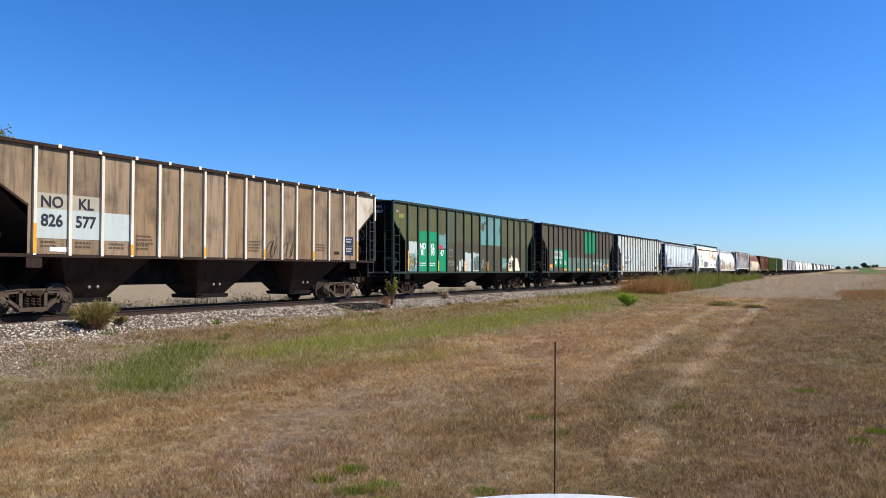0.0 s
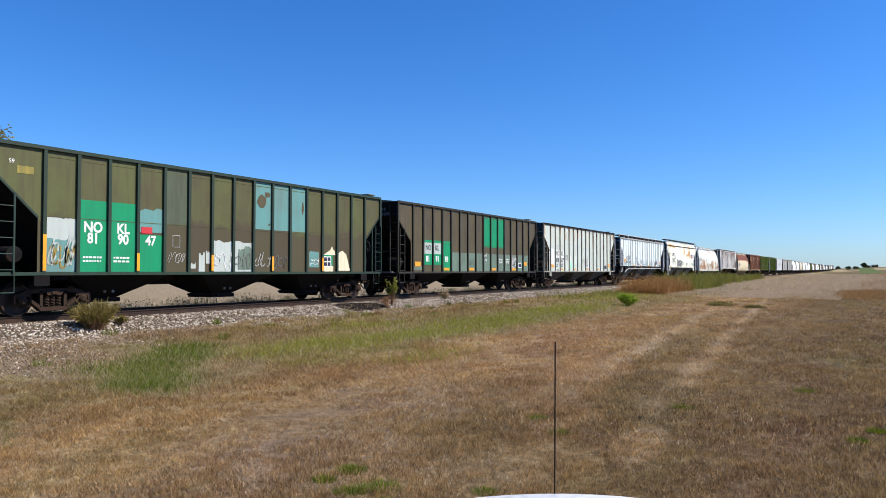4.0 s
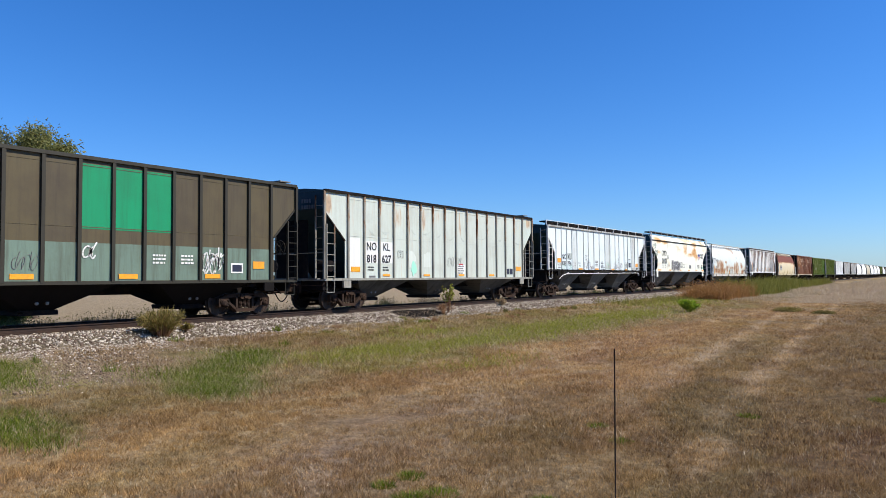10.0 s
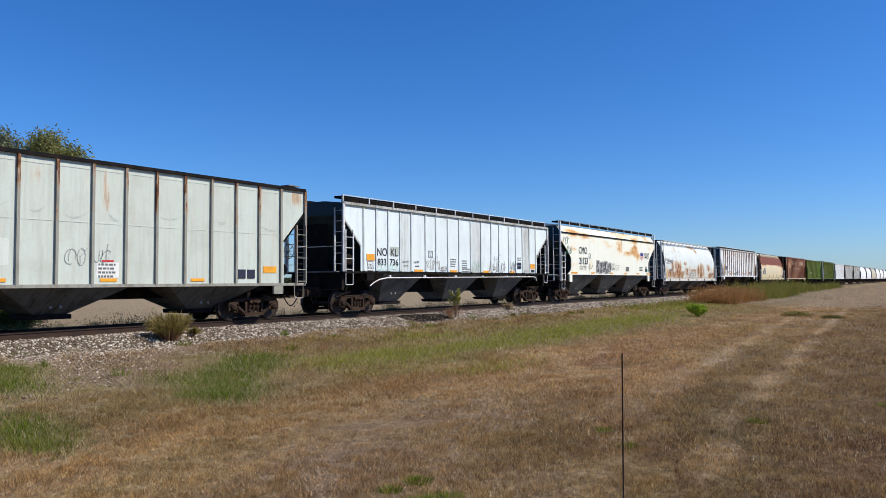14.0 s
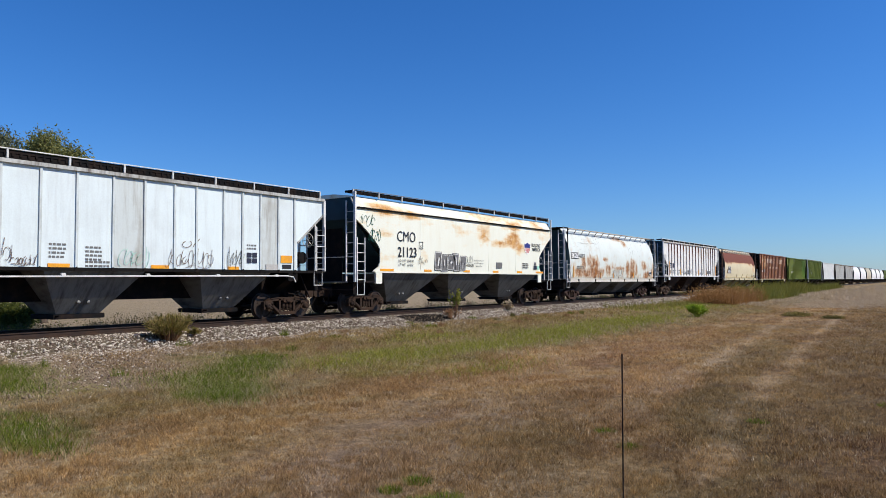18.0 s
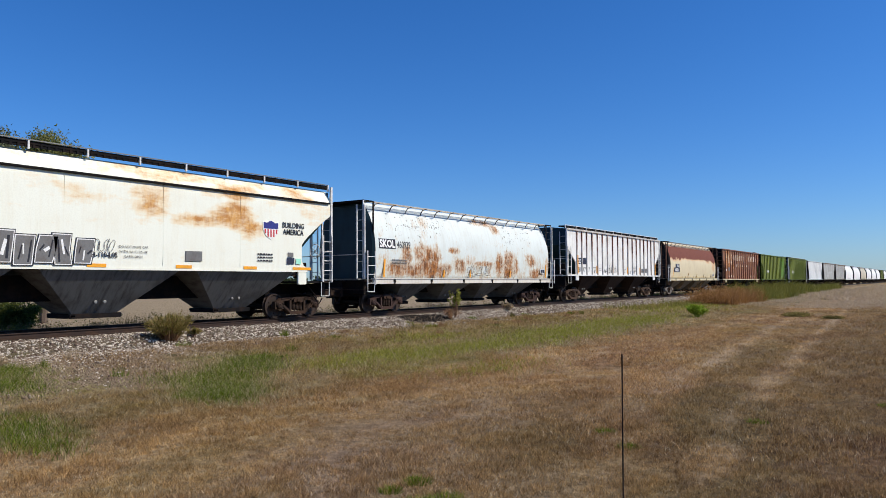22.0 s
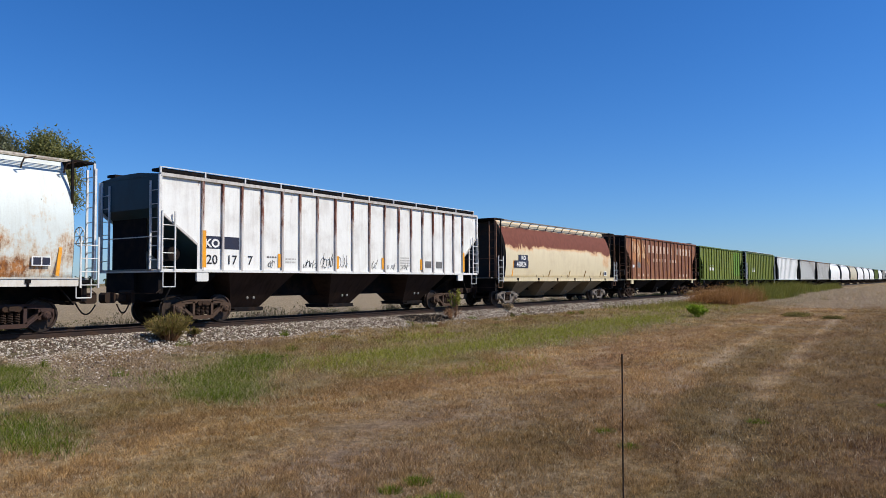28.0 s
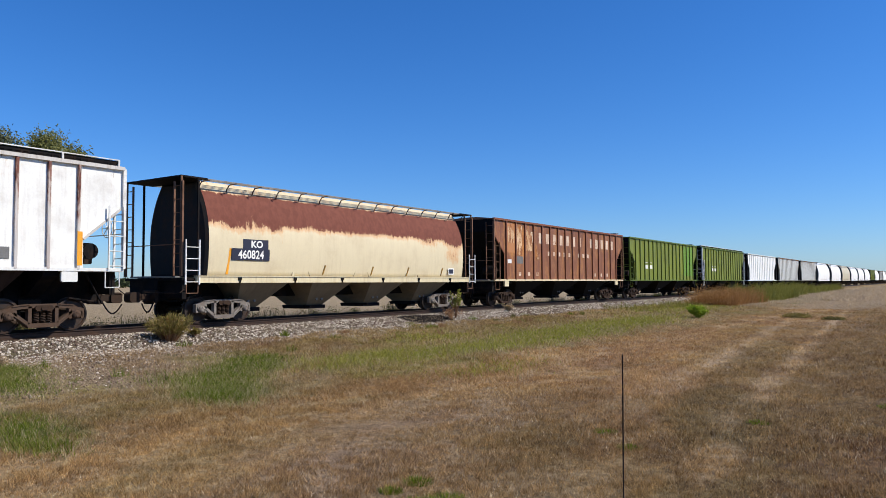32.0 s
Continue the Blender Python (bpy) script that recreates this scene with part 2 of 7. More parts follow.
def scribble(y, z, w, h, car, material, seed, x=SIDE + 0.006, turns=9, thick=0.024):
    """A spray-painted tag: looping letters in thin strokes, too wild to read."""
    rng = random.Random(seed)
    s = Shape()

    def stroke(pts):
        for (ya, za), (yb, zb) in zip(pts, pts[1:]):
            p, q = Vector((x, ya, za)), Vector((x, yb, zb))
            if (q - p).length > 1e-4:
                s.bar(p, q + (q - p) * 0.15, 0.004, thick * rng.uniform(0.8, 1.2))

    cell = w / turns
    for i in range(turns):
        cy, cz = y + (i + 0.5) * cell, z + h * rng.uniform(0.40, 0.55)
        ry, rz = cell * rng.uniform(0.28, 0.62), h * rng.uniform(0.24, 0.5)
        a0, turn, lean = rng.uniform(0, 6.28), rng.choice((-1, 1)) * rng.uniform(2.6, 6.6), rng.uniform(0.0, 0.5)
        stroke([(cy + ry * math.cos(a0 + turn * k / 12) + lean * rz * math.sin(a0 + turn * k / 12), cz + rz * math.sin(a0 + turn * k / 12)) for k in range(13)])
        if rng.random() < 0.7:
            e = cell * rng.uniform(-0.3, 0.5)
            stroke([(cy + e, z + h * rng.uniform(0.0, 0.25)), (cy + e * 1.2, cz), (cy + e + cell * rng.uniform(0.0, 0.6), z + h * rng.uniform(0.75, 1.1))])
    if turns > 5:
        stroke([(y + w * (0.05 + 0.9 * k / 9), z + h * (0.06 + 0.10 * math.sin(k * 0.9 + seed))) for k in range(10)])
    return part("spray_tag", s, material, car)


# ---------------------------------------------------------------- running gear, built once
WR = 0.45


def wheelset_mesh():
    s = Shape()
    for k in (-1, 1):
        rings = [(-0.05, 0.10), (-0.05, 0.13), (0.0, 0.16), (0.02, 0.34), (-0.035, 0.38), (-0.06, 0.40), (-0.065, WR + 0.025), (-0.035, WR + 0.025),
                 (-0.025, WR), (0.065, WR - 0.005), (0.07, 0.39), (0.035, 0.37), (0.03, 0.16), (0.075, 0.13), (0.08, 0.09)]
        rings = [(0.75 + x, r) for x, r in rings] if k > 0 else [(-0.75 - x, r) for x, r in rings[::-1]]
        s.spin_x(rings, 28)
    s.spin_x([(-1.0, 0.075), (1.0, 0.075)], 12)
    # three chalked lightening marks make the turning visible
    for a in range(3):
        c, d = math.cos(a * 2.094), math.sin(a * 2.094)
        s.spin_x([(0.77, 0.035), (0.795, 0.03)], 8, 0, 0.26 * c, 0.26 * d)
    return s.data("wheelset")


def side_frame_mesh(k):
    """Cast side frame of a three-piece truck; k is the side it lies on."""
    s = Shape()
    x0, x1 = (0.92, 1.08) if k > 0 else (-1.08, -0.92)
    xm, w = (x0 + x1) / 2, abs(x1 - x0)
    arch = [(-1.06, 0.50), (-0.98, 0.62), (-0.80, 0.72), (-0.36, 0.76), (0.36, 0.76), (0.80, 0.72), (0.98, 0.62), (1.06, 0.50)]
    n = len(arch)
    low = [(y, z - (0.12 if abs(y) > 0.9 else 0.11)) for y, z in arch]
    v = [(x, y, z) for x in (x0, x1) for y, z in arch + low]
    f = []
    for i in range(n - 1):
        f += [(i, i + 1, n + i + 1, n + i), (2 * n + i, 3 * n + i, 3 * n + i + 1, 2 * n + i + 1), (i, 2 * n + i, 2 * n + i + 1, i + 1), (n + i, n + i + 1, 3 * n + i + 1, 3 * n + i)]
    f += [(0, n, 3 * n, 2 * n), (n - 1, 3 * n - 1, 4 * n - 1, 2 * n - 1)]
    s.add(v, f)
    for q in (-1, 1):
        s.bar((xm, q * 0.86, 0.58), (xm, q * 0.36, 0.20), w, 0.11)
        s.bar((xm, q * 0.35, 0.70), (xm, q * 0.35, 0.20), w, 0.09)
        # pedestal jaws either side of the bearing
        for e in (-0.17, 0.17):
            s.soft_box(x0, q * 0.89 + e - 0.04, 0.34, x1, q * 0.89 + e + 0.04, 0.62, 0.02)
        s.soft_box(x0 - 0.01, q * 0.89 - 0.15, 0.54, x1 + 0.01, q * 0.89 + 0.15, 0.64, 0.03)
        s.spin_x([(k * 0.95, 0.115), (k * 1.12, 0.115), (k * 1.15, 0.09), (k * 1.17, 0.05)][::k], 16, 0, q * 0.89, WR)
        for a in range(3):
            s.spin_x([(k * 1.15, 0.018), (k * 1.185, 0.016)][::k], 6, 0, q * 0.89 + 0.06 * math.cos(a * 2.094), WR + 0.06 * math.sin(a * 2.094))
        # flange on the outer face
        s.bar((x1 if k > 0 else x0, q * 0.80, 0.71), (x1 if k > 0 else x0, q * 0.36, 0.75), 0.05, 0.03)
        s.bar((x1 if k > 0 else x0, q * 0.82, 0.52), (x1 if k > 0 else x0, q * 0.38, 0.185), 0.05, 0.03)
    s.soft_box(x0 - 0.02, -0.42, 0.14, x1 + 0.02, 0.42, 0.25, 0.04)
    return s.data("side_frame")


def spring_mesh(k):
    """One coil spring."""
    s = Shape()
    n = 72
    pts = [Vector((k * 1.02 + 0.062 * math.cos(i * 0.62), 0.062 * math.sin(i * 0.62), 0.27 + 0.31 * i / n)) for i in range(n + 1)]
    for p in pts:
        out = Vector((p.x - k * 1.02, p.y, 0)).normalized() * 0.016
        s.v += [tuple(p + out), tuple(p + Vector((0, 0, 0.016))), tuple(p - out), tuple(p - Vector((0, 0, 0.016)))]
    for i in range(n):
        s.f += [(4 * i + q, 4 * i + (q + 1) % 4, 4 * i + 4 + (q + 1) % 4, 4 * i + 4 + q) for q in range(4)]
    return s.data("spring")


WHEELSET = wheelset_mesh()
WHEELSET.materials.append(WHEEL)
FRAMES = {k: side_frame_mesh(k) for k in (-1, 1)}
SPRINGS = {k: spring_mesh(k) for k in (-1, 1)}
BOLSTER = Shape().soft_box(-1.14, -0.24, 0.57, 1.14, 0.24, 0.72, 0.05).box(-0.35, -0.3, 0.7, 0.35, 0.3, 0.86).soft_box(1.10, -0.10, 0.60, 1.17, 0.10, 0.69, 0.03).data("bolster")
AXLES = []


def truck(car, y, far=False, casting=None):
    b = part("truck", BOLSTER, GRIT, car, at=Matrix.Translation((0, y, 0)))
    for k in (-1, 1):
        f = part("side_frame", FRAMES[k], GRIT, b)
        if casting:
            f.material_slots[0].link = "OBJECT"
            f.material_slots[0].material = casting
        if not far:
            for q in (-0.17, 0.0, 0.17):
                part("spring", SPRINGS[k], GRIT, b, at=Matrix.Translation((0, q, 0)))
    if not far:
        for q in (-0.36, 0.36):
            part("brake_beam", Shape().soft_box(-0.72, q - 0.07, 0.34, 0.72, q + 0.07, 0.58, 0.03), BLACK, b)
    for q in (-1, 1):
        w = part("wheelset", WHEELSET, WHEEL, b, at=Matrix.Translation((0, q * 0.89, WR)))
        if not far:
            AXLES.append(w)
    return b


def knuckle_mesh():
    s = Shape()
    s.soft_box(-0.09, 0.0, 0.76, 0.09, 0.72, 0.96, 0.04)
    s.soft_box(-0.17, 0.50, 0.70, 0.17, 0.86, 1.02, 0.06)
    return s.data("coupler")


COUPLER = knuckle_mesh()


def ladder(car, y, z0, z1, material, x=SIDE + 0.03, width=0.42, step=0.42):
    s = Shape()
    for q in (0, width):
        s.box(x - 0.02, y + q - 0.022, z0, x + 0.02, y + q + 0.022, z1)
    z = z0 + 0.08
    while z < z1 - 0.05:
        s.rod((x, y, z), (x, y + width, z), 0.016, 5)
        z += step
    return part("ladder", s, material, car)


def end_gear(car, y, k, zs, zt, material, far=False):
    """Coupler, draft sill, end ladder, brake gear and crossover at the end at y; k points outwards."""
    part("draft_sill", Shape().soft_box(-0.28, min(y - k * 2.6, y), 0.72, 0.28, max(y - k * 2.6, y), zs - 0.06, 0.03), BLACK, car)
    part("coupler", COUPLER, GRIT, car, at=Matrix.Translation((0, y, 0)) @ (pose(0, 0, 0) if k > 0 else pose(0, 0, 0, 0, 0, 180)))
    if far:
        return
    s = Shape()
    for q in (-1.52, -1.1, 1.1, 1.52):
        s.box(q - 0.02, y - 0.03, zs, q + 0.02, y + 0.03, zt - 0.15)
    for i in range(7):
        z = zs + 0.3 + i * 0.42
        if z < zt - 0.2:
            s.rod((-1.52, y, z), (-1.1, y, z), 0.014, 5).rod((1.1, y, z), (1.52, y, z), 0.014, 5)
    s.rod((-1.5, y, zs + 1.0), (1.5, y, zs + 1.0), 0.016, 5)
    part("end_ladder", s, material, car)
    low = 0.98 if zs > 1.5 else 0.80
    part("end_sill", Shape().soft_box(-1.42, min(y - k * 0.12, y - k * 0.28), low, 1.36, max(y - k * 0.12, y - k * 0.28), zs - 0.05, 0.03).box(-0.9, min(y - k * 0.3, y - k * 0.34), 0.62, -0.4, max(y - k * 0.3, y - k * 0.34), low), BLACK, car)
    part("brake_pipe", Shape().tube([Vector((0.9, y - k * 1.2, 0.9)), Vector((0.92, y - k * 0.5, 0.78)), Vector((0.7, y - k * 0.2, 0.72)), Vector((0.4, y - k * 0.05, 0.80))], 0.03).rod((1.2, y - k * 0.9, zs - 0.1), (1.2, y - k * 0.4, 0.72), 0.025, 6), BLACK, car)
    s = Shape().box(-1.2, y - 0.16 if k > 0 else y - 0.02, zs - 0.03, 1.2, y + 0.02 if k > 0 else y + 0.16, zs + 0.02)
    part("crossover_step", s, GRATE, car)
    if k > 0:
        s = Shape()
        s.spin_x([(-0.24, 0.20), (0.24, 0.20)], 14, 0.25, y - 0.9, zs + 0.42)
        s.soft_box(0.3, y - 0.75, zs + 0.15, 0.65, y - 0.4, zs + 0.75, 0.03)
        part("brake_cylinder", s, GRIT, car)
        w = Shape()
        for i in range(16):
            a, b = 2 * math.pi * i / 16, 2 * math.pi * (i + 1) / 16
            w.rod((0.7 + 0.27 * math.cos(a), y + 0.02, zs + 1.2 + 0.27 * math.sin(a)), (0.7 + 0.27 * math.cos(b), y + 0.02, zs + 1.2 + 0.27 * math.sin(b)), 0.016, 5)
        for i in range(4):
            a = math.pi * i / 4
            w.rod((0.7 - 0.27 * math.cos(a), y + 0.02, zs + 1.2 - 0.27 * math.sin(a)), (0.7 + 0.27 * math.cos(a), y + 0.02, zs + 1.2 + 0.27 * math.sin(a)), 0.011, 4)
        part("brake_wheel", w, material, car)
    # stirrup below the sill and a hanging air hose
    s = Shape()
    ys = y - k * 0.12
    for q in (0, 0.42):
        s.rod((SIDE - 0.02, ys - k * q, zs), (SIDE - 0.02, ys - k * q, zs - 0.52), 0.017, 5)
    s.rod((SIDE - 0.02, ys, zs - 0.52), (SIDE - 0.02, ys - k * 0.42, zs - 0.52), 0.017, 5)
    part("stirrup_step", s, material, car)
    s = Shape().tube([Vector((0.3 + 0.02 * i, y + k * (0.1 + 0.07 * i), 0.82 - 0.42 * math.sin(math.pi * i / 9))) for i in range(9)], 0.024)
    part("air_hose", s, BLACK, car)
    s = Shape().tube([Vector((SIDE - 0.08, y - k * 0.1, 1.12)), Vector((SIDE - 0.08, y + k * 0.06, 1.0)), Vector((SIDE - 0.3, y + k * 0.1, 0.98)), Vector((0.35, y + k * 0.1, 1.0)), Vector((0.12, y + k * 0.35, 1.02))], 0.016)
    part("uncoupling_lever", s, GRIT, car)
    part("striker", Shape().soft_box(-0.34, min(y, y + k * 0.12), 0.68, 0.34, max(y, y + k * 0.12), 1.08, 0.04), GRIT, car)


def bays(car, count, pitch, zs, material, half=1.5, depth=0.42, wide=1.52, narrow=0.52, gate=0.42, far=False):
    """The tapered hoppers under the body with their outlet gates, and the dark ridge sheets between them."""
    for i in range(count):
        c = (i - (count - 1) / 2) * pitch
        s = Shape()
        v = [(sx * wide, c + sy * half, zs) for sx, sy in ((-1, -1), (1, -1), (1, 1), (-1, 1))]
        v += [(sx * narrow, c + sy * gate, depth) for sx, sy in ((-1, -1), (1, -1), (1, 1), (-1, 1))]
        s.add(v, [(7, 6, 5, 4), (0, 4, 5, 1), (1, 5, 6, 2), (2, 6, 7, 3), (3, 7, 4, 0)])
        hop = part("hopper_bay", s, material, car)
        if i:
            m, q = c - pitch / 2, pitch / 2 - half
            part("ridge_sheet", Shape().add([(x, y, z) for x in (-wide, wide) for y, z in ((m - q, zs), (m, zs + 1.1), (m + q, zs))], [(0, 1, 4, 3), (1, 2, 5, 4)]), material, car)
        if not far:
            s = Shape().soft_box(-narrow - 0.10, c - gate - 0.12, depth - 0.12, narrow + 0.10, c + gate + 0.12, depth + 0.02, 0.02)
            s.rod((-narrow - 0.2, c - gate - 0.05, depth - 0.03), (narrow + 0.3, c - gate - 0.05, depth - 0.03), 0.03, 6)
            part("outlet_gate", s, BLACK, hop)
            for q in (-0.16, 0.12):
                x = narrow + (wide - narrow) * 0.28
                part("gate_latch", Shape().spin_x([(0, 0.05), (0.05, 0.05), (0.06, 0.02)], 8, x, c + q, depth + 0.28 * (zs - depth)), GRATE, hop)


def running_board(car, y0, y1, z, style, material, far=False, lift=0.0, top=None):
    """Roof walk: side gratings on brackets, and hatch covers between them."""
    z += lift
    if style == "rail":
        for sx in (1, -1):
            s = Shape().box(sx * 1.20 - 0.22, y0, z + 0.10, sx * 1.20 + 0.22, y1, z + 0.185)
            part("roof_walk", s, BLACK, car)
        if far:
            return
        n = 11
        post = Shape().box(1.40, -0.025, z - 0.03, 1.46, 0.025, z + 0.22).box(1.405, -0.02, z - 0.03 - lift, 1.44, 0.02, z - 0.03).data("rail_post")
        post.materials.append(material)
        for i in range(n + 1):
            part("rail_post", post, material, car, at=Matrix.Translation((0, y0 + (y1 - y0) * i / n, 0)))
        part("rail_top", Shape().box(1.425, y0, z + 0.195, 1.465, y1, z + 0.222), top or material, car)
        s = Shape().box(1.36, y0, z + 0.03 - lift, 1.40, y1, z + 0.19)
        m = 90
        for i in range(m):
            y = y0 + (y1 - y0) * (i + 0.5) / m
            s.box(1.405, y - 0.03, z + 0.02, 1.425, y + 0.03, z + 0.16)
        tagged(part("grating", s, BLACK, car), kind="stuff")
    elif style == "bracket":
        for sx in (1, -1):
            s = Shape().box(sx * 1.39 - 0.012, y0, z + 0.10, sx * 1.39 + 0.012, y1, z + 0.145)
            for i in range(4):
                s.box(sx * (1.14 + 0.065 * i) - 0.008, y0, z + 0.105, sx * (1.14 + 0.065 * i) + 0.008, y1, z + 0.13)
            part("roof_walk", s, material, car)
        if far:
            return
        n = 15
        for i in range(n):
            y = y0 + (y1 - y0) * (i + 0.5) / n
            s = Shape().tube([Vector((1.43, y + 0.30, z + 0.10)), Vector((1.44, y, z + 0.02)), Vector((1.36, y - 0.02, z - 0.10)), Vector((1.30, y - 0.02, z - 0.22))], 0.022, 5)
            part("walk_bracket", s, BRACKET, car)
    else:
        part("roof_walk", Shape().box(-0.35, y0, z + 0.10, 0.35, y1, z + 0.14), GRATE, car)


# ---------------------------------------------------------------- cars
CARS = []


def car_root(y0, y1, label, near=True):
    car = thing("hopper_car", label, "freight car", "cars of the train")
    CARS.append((car, (y0 + y1) / 2))
    return car, (y1 - y0) / 2


def ribbed_car(y0, y1, label, skin, rib_mat, belly, zs=1.2, zt=4.55, ribs=16, walk_style="top", rail_mat=LADDER_K, bay_count=3,
               chord=None, patches=None, far=False, rib_w=0.075, dark_end=None, cut=(0.235, 0.56), end_in=1.3, inner=None, casting=None, sill_mat=None, lift=0.0, seam=0.0, closed=(), ladder_mat=None, truck_in=1.95, posts=None, proud=0.0):
    """Covered hopper with posts outside its side sheets and sloped ends."""
    car, h = car_root(y0, y1, label, not far)
    H = zt - zs
    za, zb = zt - cut[0] * H, zt - cut[1] * H
    yi = h - end_in
    chord = chord or rib_mat
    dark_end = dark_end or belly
    xin = SIDE - 0.07
    ys = list(posts) if posts else [-yi + 2 * yi * i / (ribs - 1) for i in range(ribs)]
    ribs = len(ys)
    # side sheets, one a panel on the side that is seen
    flat = skin if isinstance(skin, list) else [skin]
    for i in range(ribs - 1):
        a, b = ys[i], ys[i + 1]
        if far and i:
            break
        if far:
            b = ys[-1]
        part("side_panel", Shape().box(xin - 0.02, a, zs, xin, b, zt), flat[i % len(flat)], car)
    for k in (-1, 1):
        ye = -ys[0] if k < 0 else ys[-1]
        yd = ye + 0.16
        ring = [(k * ye, zs), (k * ye, zs), (k * yd, zs), (k * yd, zb), (k * h, za), (k * h, zt), (k * ye, zt)]
        part("end_panel", Shape().prism_x([(p[0], p[1]) for p in (ring[1:])], xin - 0.02, xin), flat[-1 if k > 0 else 0], car)
        part("edge_strip", Shape().bar((xin, k * yd, zb), (xin, k * h, za), 0.05, 0.06), chord, car)
    if seam and not far:
        for i in range(ribs - 1):
            a, q = ys[i] + rib_w / 2, ys[i + 1] - rib_w / 2
            part("panel_seam", Shape().box(xin - 0.01, a, zs + seam * H, xin + 0.008, q, zs + seam * H + 0.022), flat[0], car)
            part("panel_edge", Shape().box(xin - 0.01, a, zt - 0.22, xin + 0.01, q, zt - 0.20), flat[0], car)
    # far side as one sheet
    ring = [(-yi, zs), (yi, zs), (yi, zb), (h, za), (h, zt), (-h, zt), (-h, za), (-yi, zb)]
    part("far_side", Shape().prism_x(ring, -SIDE + 0.05, -SIDE + 0.07), flat[0], car)
    rib = Shape().soft_box(xin - 0.005, -rib_w / 2, zs - 0.02, FRONT - (0.04 if far else proud), rib_w / 2, zt - 0.02, 0.012).data("post")
    rib.materials.append(rib_mat)
    for i in range(ribs):
        part("post", rib, rib_mat, car, at=Matrix.Translation((0, ys[i], 0)))
    # chords, sill, roof, ends
    part("top_chord", Shape().soft_box(xin - 0.05, -h, zt - 0.04, SIDE + 0.015, h, zt + 0.06, 0.02), chord, car)
    part("side_sill", Shape().soft_box(xin - 0.05, -h, zs - 0.07, SIDE - 0.005, h, zs + 0.02, 0.02), sill_mat or chord, car)
    part("far_sill", Shape().box(-SIDE, -h, zs - 0.07, -SIDE + 0.1, h, zs + 0.02), chord, car)
    part("roof", Shape().prism_y([(-SIDE + 0.02, zt), (SIDE - 0.07, zt), (SIDE - 0.07, zt + 0.03), (0.5, zt + 0.14), (-0.5, zt + 0.14), (-SIDE + 0.02, zt + 0.03)], -h, h), inner or flat[0], car)
    for k in (-1, 1):
        # the shade inside the sloped end is put into this dark colour
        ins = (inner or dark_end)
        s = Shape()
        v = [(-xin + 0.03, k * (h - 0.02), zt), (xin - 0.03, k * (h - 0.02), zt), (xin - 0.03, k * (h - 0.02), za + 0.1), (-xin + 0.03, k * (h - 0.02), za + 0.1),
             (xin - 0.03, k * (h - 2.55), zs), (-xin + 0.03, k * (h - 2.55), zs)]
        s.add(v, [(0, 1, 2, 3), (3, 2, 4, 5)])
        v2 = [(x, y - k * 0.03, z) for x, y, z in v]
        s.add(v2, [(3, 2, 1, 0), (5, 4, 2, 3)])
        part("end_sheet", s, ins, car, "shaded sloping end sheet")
        # black plate added inside the end to darken the view through it
        if k in closed:
            part("end_web", Shape().box(-xin + 0.06, k * (h - 0.36) - 0.015, zs - 0.02, 0.35, k * (h - 0.36) + 0.015, za + 0.1), BLACK, car, "black plate added to darken the open end")
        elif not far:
            # smaller added plate that blocks part of the same view
            part("end_web", Shape().prism_x([(k * (h - 2.4), zs), (k * (h - 0.85), zs), (k * (h - 0.85), za - 0.15)], 0.20, 0.23), BLACK, car, "black plate added to darken the open end")
        if not far:
            part("air_reservoir", Shape().spin_x([(0.5, 0.1), (0.52, 0.22), (1.2, 0.22), (1.22, 0.1)], 14, 0, k * (h - 0.75), zs + 0.5), BLACK, car)
        for sx in (1, -1):
            part("corner_post", Shape().soft_box(sx * SIDE - 0.06, k * h - 0.05, zs, sx * SIDE + 0.005 * sx, k * h + 0.05, zt, 0.012), rail_mat, car)
        part("end_platform", Shape().box(-SIDE, min(k * yi, k * h), zs - 0.08, SIDE - 0.02, max(k * yi, k * h), zs - 0.02), sill_mat or chord, car)
        end_gear(car, k * h, k, zs, zt, ladder_mat or rail_mat, far)
        truck(car, k * (h - truck_in), far, casting)
        if not far:
            ladder(car, k * h - (0.05 if k < 0 else 0.47) + (0.1 if k < 0 else 0), zs, zs + 0.62 * H, ladder_mat or rail_mat, width=0.44)
            part("jacking_pad", Shape().soft_box(SIDE - 0.10, k * yi - 0.22, zs - 0.36, SIDE - 0.02, k * yi + 0.22, zs - 0.07, 0.03), sill_mat or belly, car)
        part("body_bolster", Shape().prism_y([(-1.4, zs - 0.06), (1.4, zs - 0.06), (1.4, zs - 0.2), (0.5, 0.95), (-0.5, 0.95), (-1.4, zs - 0.2)], k * (h - truck_in) - 0.2, k * (h - truck_in) + 0.2), BLACK, car)
    part("centre_sill", Shape().box(-0.25, -h + 1.5, 0.80, 0.25, h - 1.5, zs - 0.1), BLACK, car)
    bays(car, bay_count, 4.85, zs - 0.03, belly, 1.5 if zs > 1.5 else 1.85, gate=0.62 if zs > 1.5 else 0.42, far=far)
    running_board(car, -h + 0.1, h - 0.1, zt, walk_style, rail_mat, far, lift)
    if not far:
        part("roof_end_step", Shape().box(-0.9, h - 0.55, zt + 0.16, 1.3, h - 0.02, zt + 0.20), GRATE, car)
    return car, dict(h=h, yi=yi, posts=ys, zs=zs, zt=zt, H=H)


